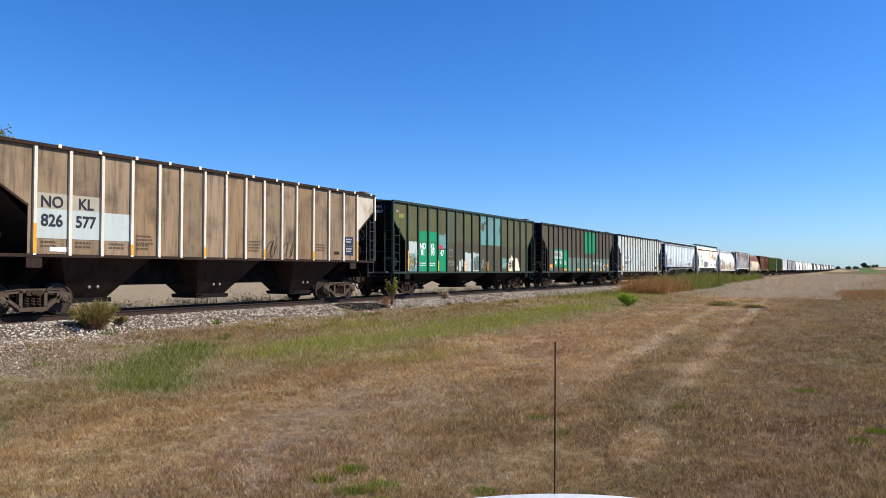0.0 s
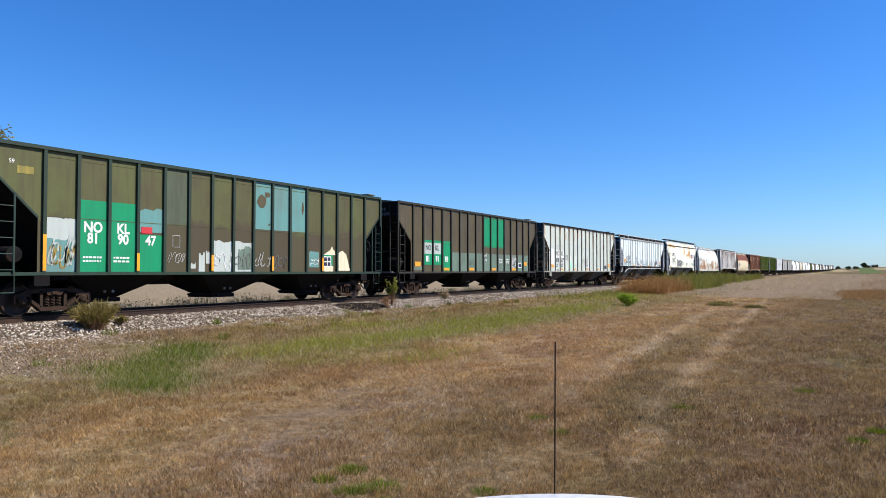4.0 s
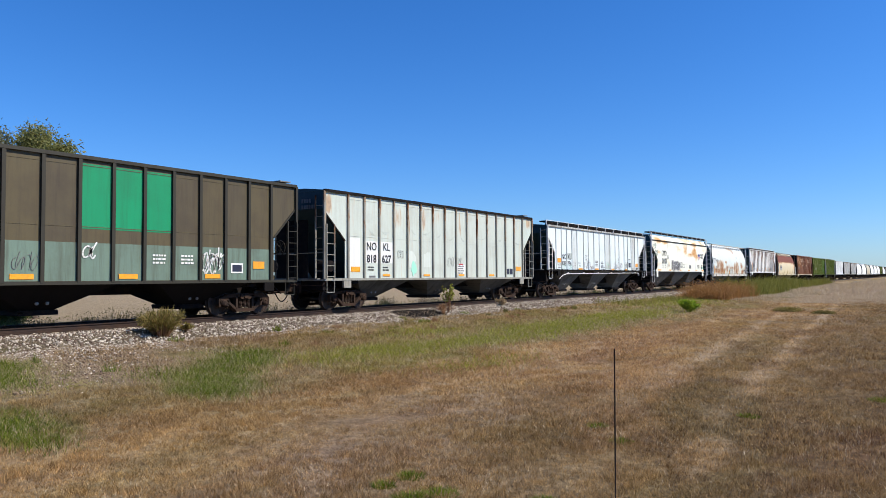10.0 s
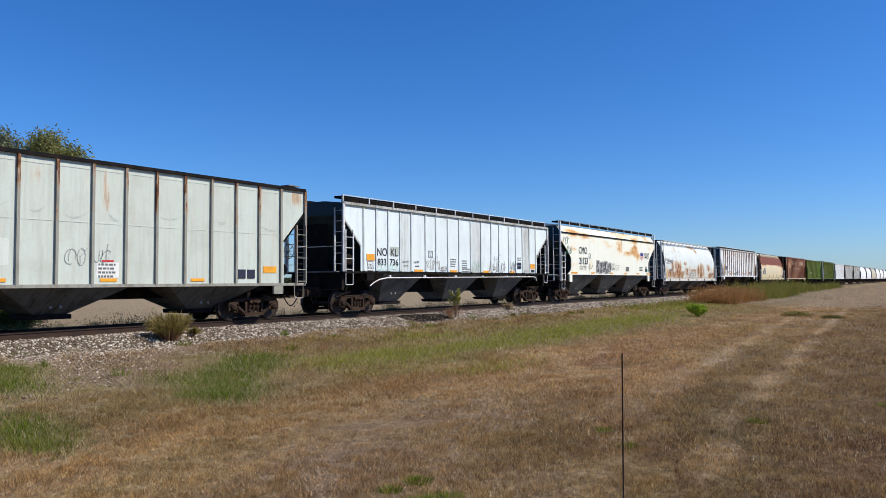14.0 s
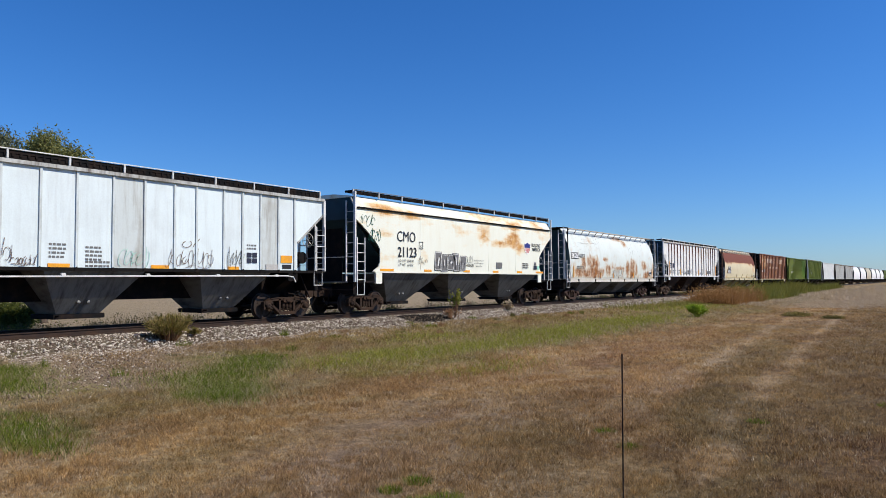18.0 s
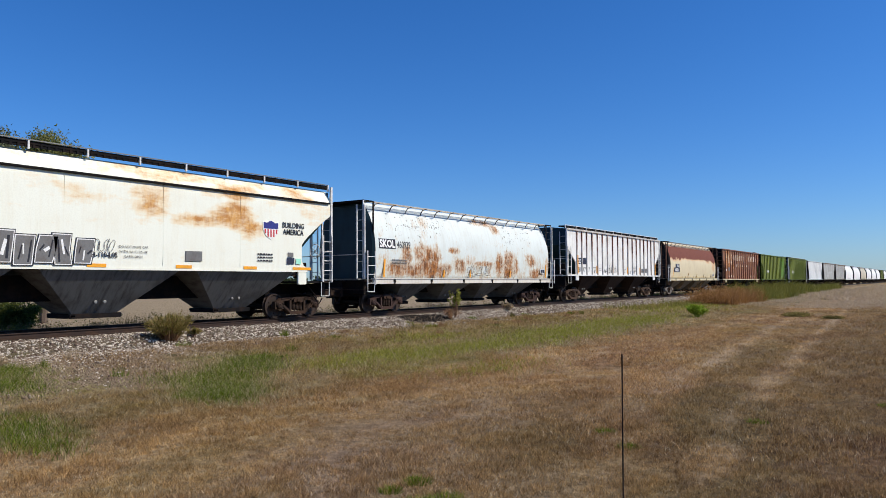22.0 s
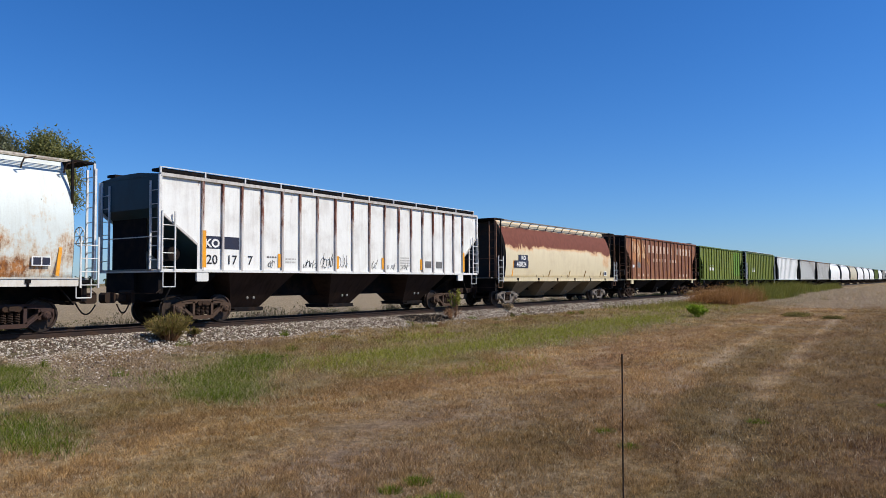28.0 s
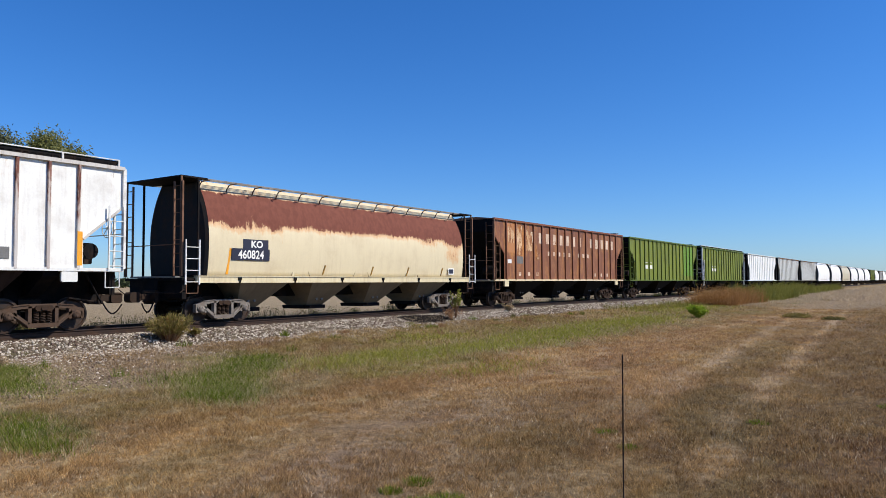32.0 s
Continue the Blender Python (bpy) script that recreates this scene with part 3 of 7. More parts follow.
def blot(y, z, ry, rz, car, material, seed, x=SIDE - 0.06, name="paint_patch", label=""):
    """A thin irregular spot of paint."""
    rng = random.Random(seed)
    wave = [(rng.uniform(0.04, 0.22) / (k ** 0.6), rng.uniform(0, 6.28), k) for k in range(2, 8)]
    ring = []
    for i in range(30):
        a = 2 * math.pi * i / 30
        r = 1 + sum(m * math.sin(k * a + p) for m, p, k in wave)
        ring.append((y + ry * r * math.cos(a), z + rz * r * math.sin(a)))
    return part(name, Shape().prism_x(ring, x - 0.012, x), material, car, label)


def on_panel(g, i, car, material, lo, hi, a=0.0, b=1.0, name="paint_patch", label="", up=0.0, rag=0.0):
    """A coat on panel i (0 is the first between posts), between the fractions lo and hi of the height and a and b of the width; rag is how far its upper edge wanders."""
    m = 0.05
    y0 = g["posts"][i] + m
    w = g["posts"][i + 1] - g["posts"][i] - 2 * m
    x = SIDE - 0.066 + up
    ya, yb, za, zb = y0 + a * w, y0 + b * w, g["zs"] + 0.03 + lo * g["H"], g["zs"] + hi * g["H"] - 0.05
    if not rag:
        return patch(ya, za, yb, zb, car, material, x, name, label)
    rng = random.Random(int(1000 * (i + lo + hi)))
    top, z = [], 0.0
    for k in range(13):
        z = 0.6 * z + rng.uniform(-rag, rag)
        top.append((yb + (ya - yb) * k / 12, zb + z))
    return part(name, Shape().prism_x([(ya, za), (yb, za)] + top, x - 0.012, x), material, car, label)


def end_marks(car, h, z):
    """Worn car marks high on the end, too faint to read, as short bars."""
    s = Shape()
    for row, n in ((0, 4), (1, 6)):
        for i in range(n):
            x = 0.35 + i * 0.13
            s.box(x, -h - 0.006, z - row * 0.24, x + 0.08, -h + 0.02, z - row * 0.24 + 0.15)
    tagged(part("end_marking", s, GREYINK, car), kind="stuff")


def panel_y(g, i, frac=0.5):
    ys, u = g["posts"], i + frac
    k = min(max(math.floor(u), 0), len(ys) - 2)
    return ys[k] + (u - k) * (ys[k + 1] - ys[k])


def even(first, last, count):
    return [first + (last - first) * i / (count - 1) for i in range(count)]


def bulged_ring(zs, zt, style):
    """Half cross-section (x, z) from the sill to the roof, for bodies with curved sides."""
    pts = []
    n = 16
    if style == "round":
        for i in range(n + 1):
            u = i / n
            z = zs + (zt - zs) * u
            bulge = 1 - abs(u - 0.36) ** 2.2 / (0.64 ** 2.2 if u > 0.36 else 0.36 ** 2.2) * (0.42 if u > 0.36 else 0.06)
            pts.append((SIDE * 0.985 * bulge, z))
    else:
        for i in range(n + 1):
            u = i / n
            z = zs + (zt - zs) * u
            inn = 0.0 if u < 0.86 else (u - 0.86) / 0.14 * 0.22
            pts.append((SIDE - 0.02 - 0.10 * (u - 0.45) ** 2 - inn, z))
    return pts


def tank_car(y0, y1, label, skin, end_mat, belly, sill, zs=1.45, zt=4.5, rail_mat=LADDER_W, far=False, end_in=0.95, bay_count=4, walk_mat=GRATE, casting=None, ladder_mat=None):
    """Covered hopper with a rounded one-piece body on a long sill."""
    car, h = car_root(y0, y1, label, not far)
    top, zt = zt, zt + 0.12
    half = bulged_ring(zs, zt, "round")
    ring = half + [(-x, z) for x, z in half[::-1]]
    yb = h - end_in
    n = len(ring)
    s = Shape()
    steps = [-yb, -yb + 0.01] + [-yb + 2 * yb * i / 8 for i in range(1, 8)] + [yb - 0.01, yb]
    for y in steps:
        s.v += [(x, y, z) for x, z in ring]
    for k in range(len(steps) - 1):
        s.f += [(k * n + i, (k + 1) * n + i, (k + 1) * n + (i + 1) % n, k * n + (i + 1) % n) for i in range(n)]
    part("body", s, skin, car, smooth=True)
    for k in (-1, 1):
        s = Shape()
        s.v = [(x * 0.995, k * yb, z) for x, z in ring] + [(x * 0.93, k * (yb + 0.07), zs + (z - zs) * 0.95 + 0.06) for x, z in ring]
        s.f = [(i, (i + 1) % n, n + (i + 1) % n, n + i) if k > 0 else (n + i, n + (i + 1) % n, (i + 1) % n, i) for i in range(n)]
        s.f.append(tuple(range(n, 2 * n))[::-k])
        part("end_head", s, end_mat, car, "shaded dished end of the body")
        ends = [k * h, k * (h - 0.62)]
        for sx in (1, -1):
            for q, yy in enumerate(ends):
                if far and q:
                    continue
                # inner posts are black: their shade is put into the colour
                part("end_post", Shape().box(sx * 1.45 - 0.025, yy - 0.03, zs, sx * 1.45 + 0.025, yy + 0.03, top + 0.12), rail_mat if not q else BLACK, car)
        part("end_roof", Shape().box(-1.47, min(k * yb, k * h) - 0.02, top + 0.10, 1.47, max(k * yb, k * h) + 0.02, top + 0.15), BLACK, car)
        part("end_platform", Shape().box(-1.5, min(k * yb, k * h), zs - 0.12, 1.5, max(k * yb, k * h), zs - 0.04), BLACK, car)
        end_gear(car, k * h, k, zs, zt, rail_mat, far)
        truck(car, k * (h - 1.95), far, casting)
        if not far:
            ladder(car, k * h - (0.05 if k < 0 else 0.45) + (0.1 if k < 0 else 0), zs - 0.25, zs + 1.15, ladder_mat or rail_mat, width=0.5, step=0.36)
    part("side_sill", Shape().soft_box(SIDE - 0.16, -h + 0.5, zs - 0.20, SIDE + 0.02, h - 0.5, zs + 0.0, 0.02), sill, car)
    part("sill_flange", Shape().box(SIDE - 0.18, -h + 0.5, zs + 0.0, SIDE + 0.05, h - 0.5, zs + 0.03), sill, car)
    part("far_sill", Shape().box(-SIDE, -h + 0.5, zs - 0.2, -SIDE + 0.15, h - 0.5, zs), sill, car)
    if not far:
        for i in range(6):
            y = -yb + 1.2 + i * (2 * yb - 2.4) / 5
            part("tie_down", Shape().box(SIDE + 0.02, y - 0.07, zs - 0.12, SIDE + 0.05, y + 0.07, zs - 0.02).box(SIDE + 0.02, y - 0.02, zs - 0.2, SIDE + 0.06, y + 0.02, zs - 0.1), BLACK, car)
        for i in range(1, 4):
            y = -yb + 2 * yb * i / 4
            ring2 = bulged_ring(zs, zt - 0.03, "round")
            s = Shape()
            for a, b in zip(ring2, ring2[1:]):
                s.add([(a[0] + 0.004, y - 0.03, a[1]), (a[0] + 0.004, y + 0.03, a[1]), (b[0] + 0.004, y + 0.03, b[1]), (b[0] + 0.004, y - 0.03, b[1])], [(0, 1, 2, 3)])
            part("weld_seam", s, skin, car)
    part("centre_sill", Shape().box(-0.25, -h + 1.5, 0.80, 0.25, h - 1.5, zs - 0.1), BLACK, car)
    bays(car, bay_count, 3.35, zs - 0.2, belly, 1.08, depth=0.42, far=far)
    running_board(car, -h + 0.2, h - 0.2, top, "bracket", walk_mat, far)
    return car, dict(h=h, yb=yb, zs=zs, zt=zt)


def tank_x(g, z, off=0.006):
    """How far out the rounded side stands at the height z."""
    best = bulged_ring(g["zs"], g["zt"], "round")
    for (xa, za), (xb, zb) in zip(best, best[1:]):
        if za <= z <= zb:
            return xa + (xb - xa) * (z - za) / (zb - za) + off
    return SIDE


def lay_on(ob, g, y, z, high, off=0.006):
    """Lays a mark, built flat round x = 0 with its foot at z = 0, on the rounded side."""
    x0, x1 = tank_x(g, z, 0), tank_x(g, z + high, 0)
    ob.matrix_basis = Matrix.Translation((max(x0, x1 + 0.0) + off, y, z)) @ pose(0, 0, 0, 0, math.degrees(math.atan2(x1 - x0, high)), 0)
    return ob


# ---------------------------------------------------------------- the train, car by car
TAN = [paint("tan_dirty_paint%d" % i, tone, (0.055, 0.036, 0.020), 1.0, 0.0, shift=i * 3.1, streak=0.8) for i, tone in enumerate(((0.29, 0.200, 0.116), (0.245, 0.172, 0.100), (0.315, 0.222, 0.136), (0.265, 0.172, 0.090)))]
TAN_BLEACHED = paint("tan_bleached_paint", (0.56, 0.50, 0.40), (0.22, 0.14, 0.075), 0.9, streak=0.5)
CREAM_POST = paint("cream_post_paint", (0.76, 0.70, 0.57), (0.34, 0.25, 0.16), 0.4)
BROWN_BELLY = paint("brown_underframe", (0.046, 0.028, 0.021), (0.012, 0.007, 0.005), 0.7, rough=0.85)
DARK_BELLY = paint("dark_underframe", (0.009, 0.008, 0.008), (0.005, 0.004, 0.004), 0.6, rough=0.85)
OLIVE = [paint("olive_faded_paint", (0.098, 0.108, 0.036), (0.075, 0.062, 0.032), 0.8, lower=(2.75, (0.076, 0.064, 0.034))), paint("olive_dull_paint", (0.094, 0.096, 0.036), (0.075, 0.058, 0.032), 0.9, shift=4, lower=(2.9, (0.072, 0.056, 0.032)))]
DARK_GREEN = paint("dark_green_post", (0.02, 0.045, 0.03), (0.03, 0.025, 0.02), 0.5)
BROWN = [paint("brown_faded_paint", (0.098, 0.079, 0.040), (0.062, 0.046, 0.029), 0.8), paint("brown_grey_paint", (0.088, 0.072, 0.041), (0.056, 0.042, 0.029), 0.8, shift=5)]
SMOKE_POST = paint("smoke_post", (0.035, 0.032, 0.022), (0.018, 0.015, 0.011), 0.5)
TEAL = paint("pale_teal_patch", (0.115, 0.285, 0.275), (0.13, 0.17, 0.145), 0.6)
SAGE = paint("sage_grey_patch", (0.145, 0.215, 0.17), (0.085, 0.10, 0.075), 0.8)
PALE = paint("pale_grey_patch", (0.45, 0.50, 0.47), (0.30, 0.32, 0.28), 0.5)
GREEN_P = paint("bright_green_patch", (0.004, 0.26, 0.11), (0.012, 0.15, 0.07), 0.55)
CREAM_P = paint("cream_patch", (0.70, 0.66, 0.48), (0.5, 0.4, 0.25), 0.4)
WHITE_P = paint("white_patch", (0.72, 0.73, 0.71), (0.5, 0.48, 0.44), 0.35)
PALE_SPRAY = paint("pale_spray", (0.60, 0.65, 0.60), (0.50, 0.54, 0.49), 0.5)
MINT = paint("mint_spray", (0.30, 0.72, 0.55), (0.5, 0.6, 0.5), 0.3)
GREY_RUST = ((-8.43, 4.15, 0.22, 0.42, 0.26), (-3.27, 3.4, 0.12, 1.1, 0.24), (-2.15, 3.95, 0.22, 0.7, 0.20), (-1.1, 4.1, 0.3, 0.35, 0.12), (1.0, 3.9, 0.10, 0.8, 0.16), (3.58, 3.6, 0.10, 0.9, 0.22), (8.3, 4.35, 0.4, 0.35, 0.2), (6.6, 4.1, 0.09, 0.7, 0.2), (-4.0, 3.9, 0.3, 0.5, 0.12), (-5.2, 4.2, 0.06, 0.4, 0.2))
GREY = [paint("light_grey_paint%d" % i, (0.53, 0.59, 0.535), (0.36, 0.35, 0.30), 0.35 + 0.12 * i, 0.36, shift=3 * i, spread=(1, 2.5, 0.3), edge=0.12, blooms=GREY_RUST, stain=(0.52, 0.42, 0.31), solid_rust=0.62, rust_tone=((0.42, 0.24, 0.11), (0.24, 0.12, 0.06))) for i in range(2)]
GREY = [GREY[0], GREY[1], GREY[0], GREY[0], GREY[1]]
GREY_POST = paint("grey_post", (0.30, 0.30, 0.26), (0.12, 0.09, 0.065), 0.6, 0.66, rust_at=(1.5, 5.0), pull=0.2, spread=(1, 3, 0.6), vary=True)
WHITE = [paint("cold_white_paint", (0.70, 0.785, 0.80), (0.46, 0.49, 0.49), 0.35), paint("cold_white_stained", (0.69, 0.77, 0.785), (0.44, 0.46, 0.46), 0.4, shift=3)]
WHITE = [WHITE[0], WHITE[1], WHITE[0], paint("cold_white_sooty", (0.60, 0.66, 0.66), (0.22, 0.18, 0.13), 0.6, 0.2, shift=12), WHITE[1], WHITE[0]]
WHITE_POST = paint("white_post", (0.66, 0.73, 0.74), (0.24, 0.22, 0.19), 0.5)
GREY_BELLY = paint("grey_underframe", (0.16, 0.16, 0.155), (0.03, 0.026, 0.022), 0.75, rough=0.8)
DUSK_BELLY = paint("dusky_underframe", (0.125, 0.125, 0.118), (0.02, 0.018, 0.015), 0.75, rough=0.8)
# shade of the car ends, painted in as a dark blue coat
SHADE_BLUE = paint("shade_blue_end", (0.016, 0.048, 0.062), (0.008, 0.014, 0.017), 0.5)
CREAM_WHITE = paint("cream_white_rusted", (0.78, 0.80, 0.71), (0.66, 0.60, 0.44), 0.25, 0.34, rust_at=(1.9, 4.6), pull=0.10, spread=(1, 0.40, 1.2), edge=0.17,
                    blooms=((-7.0, 4.3, 1.7, 0.32, 0.17), (-5.2, 4.2, 1.3, 0.22, 0.15), (1.1, 3.8, 0.7, 0.95, 0.14), (2.9, 3.2, 1.2, 0.3, 0.19), (4.1, 3.45, 1.0, 0.5, 0.20), (4.9, 3.05, 0.8, 0.35, 0.18), (4.3, 4.35, 1.0, 0.3, 0.19), (-6.8, 3.25, 0.5, 0.13, 0.15), (-4.2, 2.25, 0.4, 0.45, 0.14), (-6.5, 2.2, 1.1, 0.4, 0.09), (2.6, 4.6, 3.5, 0.16, 0.13), (7.2, 4.2, 1.0, 0.6, 0.12)), fibre=0.16, rust_tone=((0.60, 0.33, 0.11), (0.42, 0.19, 0.06)), stain=(0.72, 0.48, 0.20))
TANK_WHITE = paint("white_tank_rusted", (0.66, 0.72, 0.70), (0.48, 0.48, 0.42), 0.4, 0.52, rust_at=(3.6, 1.7), pull=0.10,
                   blooms=((-5.8, 2.4, 0.45, 0.6, 0.17), (-6.0, 1.85, 1.3, 0.35, 0.16), (-4.5, 2.55, 0.9, 0.5, 0.22), (-4.4, 1.9, 1.4, 0.45, 0.18), (-3.6, 2.6, 0.4, 0.5, 0.17), (-3.2, 1.85, 0.9, 0.35, 0.15), (-2.1, 2.78, 0.6, 0.17, 0.18), (-1.6, 2.0, 0.5, 0.4, 0.18), (0.6, 2.2, 0.9, 0.14, 0.17), (2.2, 2.15, 0.4, 0.7, 0.18), (3.2, 2.2, 0.6, 0.9, 0.22), (4.0, 2.1, 0.3, 0.5, 0.18), (5.7, 2.5, 0.6, 0.4, 0.17), (6.4, 1.7, 0.8, 0.3, 0.18), (8.0, 2.3, 0.5, 0.5, 0.14), (0.9, 4.3, 1.3, 0.2, 0.22), (2.1, 4.05, 0.5, 0.3, 0.19), (-4.2, 4.0, 0.4, 0.3, 0.15)), spread=(1, 0.8, 1.2), edge=0.17, fibre=0.45, grain=0.36, stain=(0.50, 0.29, 0.10), rust_tone=((0.38, 0.15, 0.04), (0.13, 0.05, 0.022)))
BONE = [paint("bone_white_%s" % kind, (0.80, 0.805, 0.775), (0.42, 0.38, 0.34), 0.62, 0.26, rust_at=(2.6, 4.8), pull=0.12, shift=q, streak=0.5, spread=(1, 2.0, 0.7), grain=0.15, solid_rust=0.7, stain=(0.52, 0.42, 0.35)) for kind, q in (("paint", 0), ("stained", 7))]
BONE_POST = paint("bone_post_rusted", (0.60, 0.585, 0.56), (0.30, 0.22, 0.19), 0.7, 0.86, rust_at=(1.9, 4.6), pull=0.20, spread=(1, 5, 0.55), edge=0.10, vary=True, rust_tone=((0.20, 0.075, 0.05), (0.09, 0.035, 0.028)), stain=(0.40, 0.23, 0.16))
RED_TOP = paint("cream_tank_rust_top", (0.66, 0.575, 0.39), (0.46, 0.36, 0.23), 0.55, 0.62, rust_at=(2.80, 3.5), pull=0.62, streak=0.45, stain=(0.58, 0.23, 0.05), edge=0.11, fibre=0.50, grain=0.30, seep=0.10, rust_below=(4.18, 4.42), rust_tone=((0.165, 0.054, 0.036), (0.135, 0.043, 0.028)), blooms=((-4.6, 2.85, 0.5, 0.45, 0.22), (4.6, 2.8, 0.8, 0.4, 0.2), (6.6, 2.75, 0.9, 0.8, 0.32), (-6.0, 3.0, 1.2, 0.3, 0.14)))
CREAM_SILL = paint("cream_sill", (0.66, 0.58, 0.38), (0.40, 0.30, 0.18), 0.5, 0.12)
BOX_RED = paint("oxide_red_paint", (0.23, 0.092, 0.048), (0.12, 0.050, 0.030), 0.7, 0.66, edge=0.14, grain=0.24, blooms=((-7.2, 3.6, 0.6, 0.9, 0.25), (-5.9, 3.4, 0.5, 1.0, 0.25), (-6.3, 3.9, 0.6, 0.5, 0.2), (-4.6, 3.0, 0.4, 0.5, 0.15)), spread=(1, 1.6, 0.5), rust_tone=((0.46, 0.20, 0.06), (0.24, 0.085, 0.03)))
BOX_POST = paint("oxide_red_post", (0.22, 0.08, 0.04), (0.07, 0.035, 0.025), 0.5, 0.2)
GREEN = paint("leaf_green_paint", (0.185, 0.225, 0.026), (0.10, 0.11, 0.03), 0.8)
GREEN_POST = paint("leaf_green_post", (0.10, 0.145, 0.014), (0.06, 0.08, 0.02), 0.5)
TAN_TANK = paint("beige_tank", (0.52, 0.48, 0.36), (0.40, 0.32, 0.2), 0.4, 0.1)
FAR_GREY = paint("dull_grey_paint", (0.55, 0.57, 0.56), (0.3, 0.28, 0.25), 0.4)
FAR_WHITE = paint("plain_white_paint", (0.80, 0.81, 0.80), (0.5, 0.48, 0.45), 0.3)

TAN_GREY = paint("tan_grey_patch", (0.38, 0.34, 0.26), (0.28, 0.23, 0.17), 0.5)
TAN_STENCIL = metal("brown_stencil", (0.10, 0.07, 0.045), 0.7)
# tan car with cream posts
car, g = ribbed_car(10.0, 27.6, "tan weathered hopper car with cream posts and grey number panel", TAN * 3 + TAN[:3] + [TAN_BLEACHED], CREAM_POST, BROWN_BELLY, 1.70, 4.68, 16, "side",
                    CREAM_POST, ladder_mat=LADDER_K, closed=(-1,), chord=BROWN_BELLY, end_in=1.65, rib_w=0.09,
                    posts=[-7.16, -6.14, -5.13, -4.12, -3.12, -2.25, -1.26, -0.30, 0.65, 1.60, 2.57, 3.42, 4.45, 5.46, 6.46, 7.44], dark_end=BROWN_BELLY, sill_mat=BROWN_BELLY, casting=metal("tan_casting", (0.09, 0.07, 0.052), 0.85))
for i, (a, b) in enumerate((("NO", "826"), ("KL", "577"))):
    on_panel(g, i, car, TAN_GREY, 0.14, 0.585, 0.0, 1.0, name="number_panel", label="greyish repainted number panel")
    on_panel(g, i, car, PALE, 0.14, 0.44, 0.0, 1.0, name="number_panel", label="pale repainted number panel", up=0.004)
    words(a, 0.44, panel_y(g, i), 3.01, car, INK, SIDE - 0.056, 0.95, 0.010)
    words(b, 0.46, panel_y(g, i), 2.49, car, INK, SIDE - 0.056, 0.92, 0.014)
    data_lines(panel_y(g, i, 0.2), 2.02, car, TAN_STENCIL, 2, 0.5, SIDE - 0.06)
on_panel(g, 2, car, PALE, 0.14, 0.44, name="number_panel")
data_lines(panel_y(g, 2, 0.25), 2.02, car, TAN_STENCIL, 2, 0.5, SIDE - 0.06)
data_lines(panel_y(g, 3, 0.2), 2.02, car, TAN_STENCIL, 2, 0.5, SIDE - 0.06)
patch(panel_y(g, 0, 0.45), 1.79, panel_y(g, 0, 0.95), 1.92, car, CHALK, SIDE - 0.06, "data_label")
for i in (0, 3, 6, 9, 12, 15):
    top = 2.55 if i in (0, 15) else 2.05
    patch(panel_y(g, i, 0) - 0.045, 1.74, panel_y(g, i, 0) + 0.045, top, car, ORANGE, FRONT + 0.004, "reflector", "yellow reflective strip")
for z in (2.35, 1.94):
    patch(panel_y(g, 14, 0.15), z, panel_y(g, 14, 0.75), z + 0.38, car, NAVY, SIDE - 0.055, "data_plate", "dark data panel")
    data_lines(panel_y(g, 14, 0.22), z + 0.25, car, FAINT, 2, 0.4, SIDE - 0.05)
patch(panel_y(g, 13, 0.4), 1.95, panel_y(g, 13, 0.75), 2.08, car, BROWN_BELLY, SIDE - 0.06, "data_plate")
TAG_BROWN = metal("brown_faint_spray", (0.11, 0.08, 0.055), 0.8)
scribble(panel_y(g, 9, 0.2), 1.8, 0.5, 0.75, car, TAG_BROWN, 3, SIDE - 0.06, 2, 0.035)
scribble(panel_y(g, 10, 0.1), 1.78, 0.8, 0.6, car, TAG_BROWN, 5, SIDE - 0.06, 3, 0.035)
for i in (3, 8, 12):
    data_lines(panel_y(g, i, 0.2), 2.30, car, TAN_STENCIL, 4 if i == 8 else 3, 0.6, SIDE - 0.06)
for i in range(13):
    y = -6.5 + 1.245 * i
    part("roof_clip", Shape().soft_box(SIDE - 0.02, y - 0.05, 4.66, SIDE + 0.03, y + 0.05, 4.77, 0.01), CREAM_POST, car)

ORANGE_WASH = paint("faded_yellow_wash", (0.34, 0.26, 0.05), (0.16, 0.15, 0.05), 0.9)
# olive car
car, g = ribbed_car(29.12, 46.60, "olive green faded hopper car with teal and bright green paint patches", OLIVE, DARK_GREEN, DARK_BELLY, 1.2, 4.61, 16, "top", DARK_GREEN, rib_w=0.10, seam=0.45, closed=(-1,), posts=even(-7.40, 7.50, 16))
on_panel(g, 0, car, PALE, 0.0, 0.46, rag=0.03)
on_panel(g, 0, car, TEAL, 0.0, 0.28, 0.05, 0.95, up=0.004, rag=0.05)
for i in (1, 2):
    on_panel(g, i, car, GREEN_P, 0.0, 0.63, label="bright green number panel")
on_panel(g, 3, car, TEAL, 0.36, 0.60, rag=0.05)
on_panel(g, 3, car, GREEN_P, 0.0, 0.36)
patch(panel_y(g, 3, 0.15), 2.42, panel_y(g, 3, 0.55), 2.62, car, REDP, SIDE - 0.055)
for i, (a, b) in enumerate((("NO", "81"), ("KL", "90"), ("", "47"))):
    if a:
        words(a, 0.42, panel_y(g, i + 1), 2.38, car, CHALK, SIDE - 0.058, 0.9, 0.014)
    words(b, 0.42, panel_y(g, i + 1), 2.06, car, CHALK, SIDE - 0.058, 0.9, 0.014)
    if a:
        data_lines(panel_y(g, i + 1, 0.18), 1.62, car, CHALK, 2, 0.6, SIDE - 0.058)
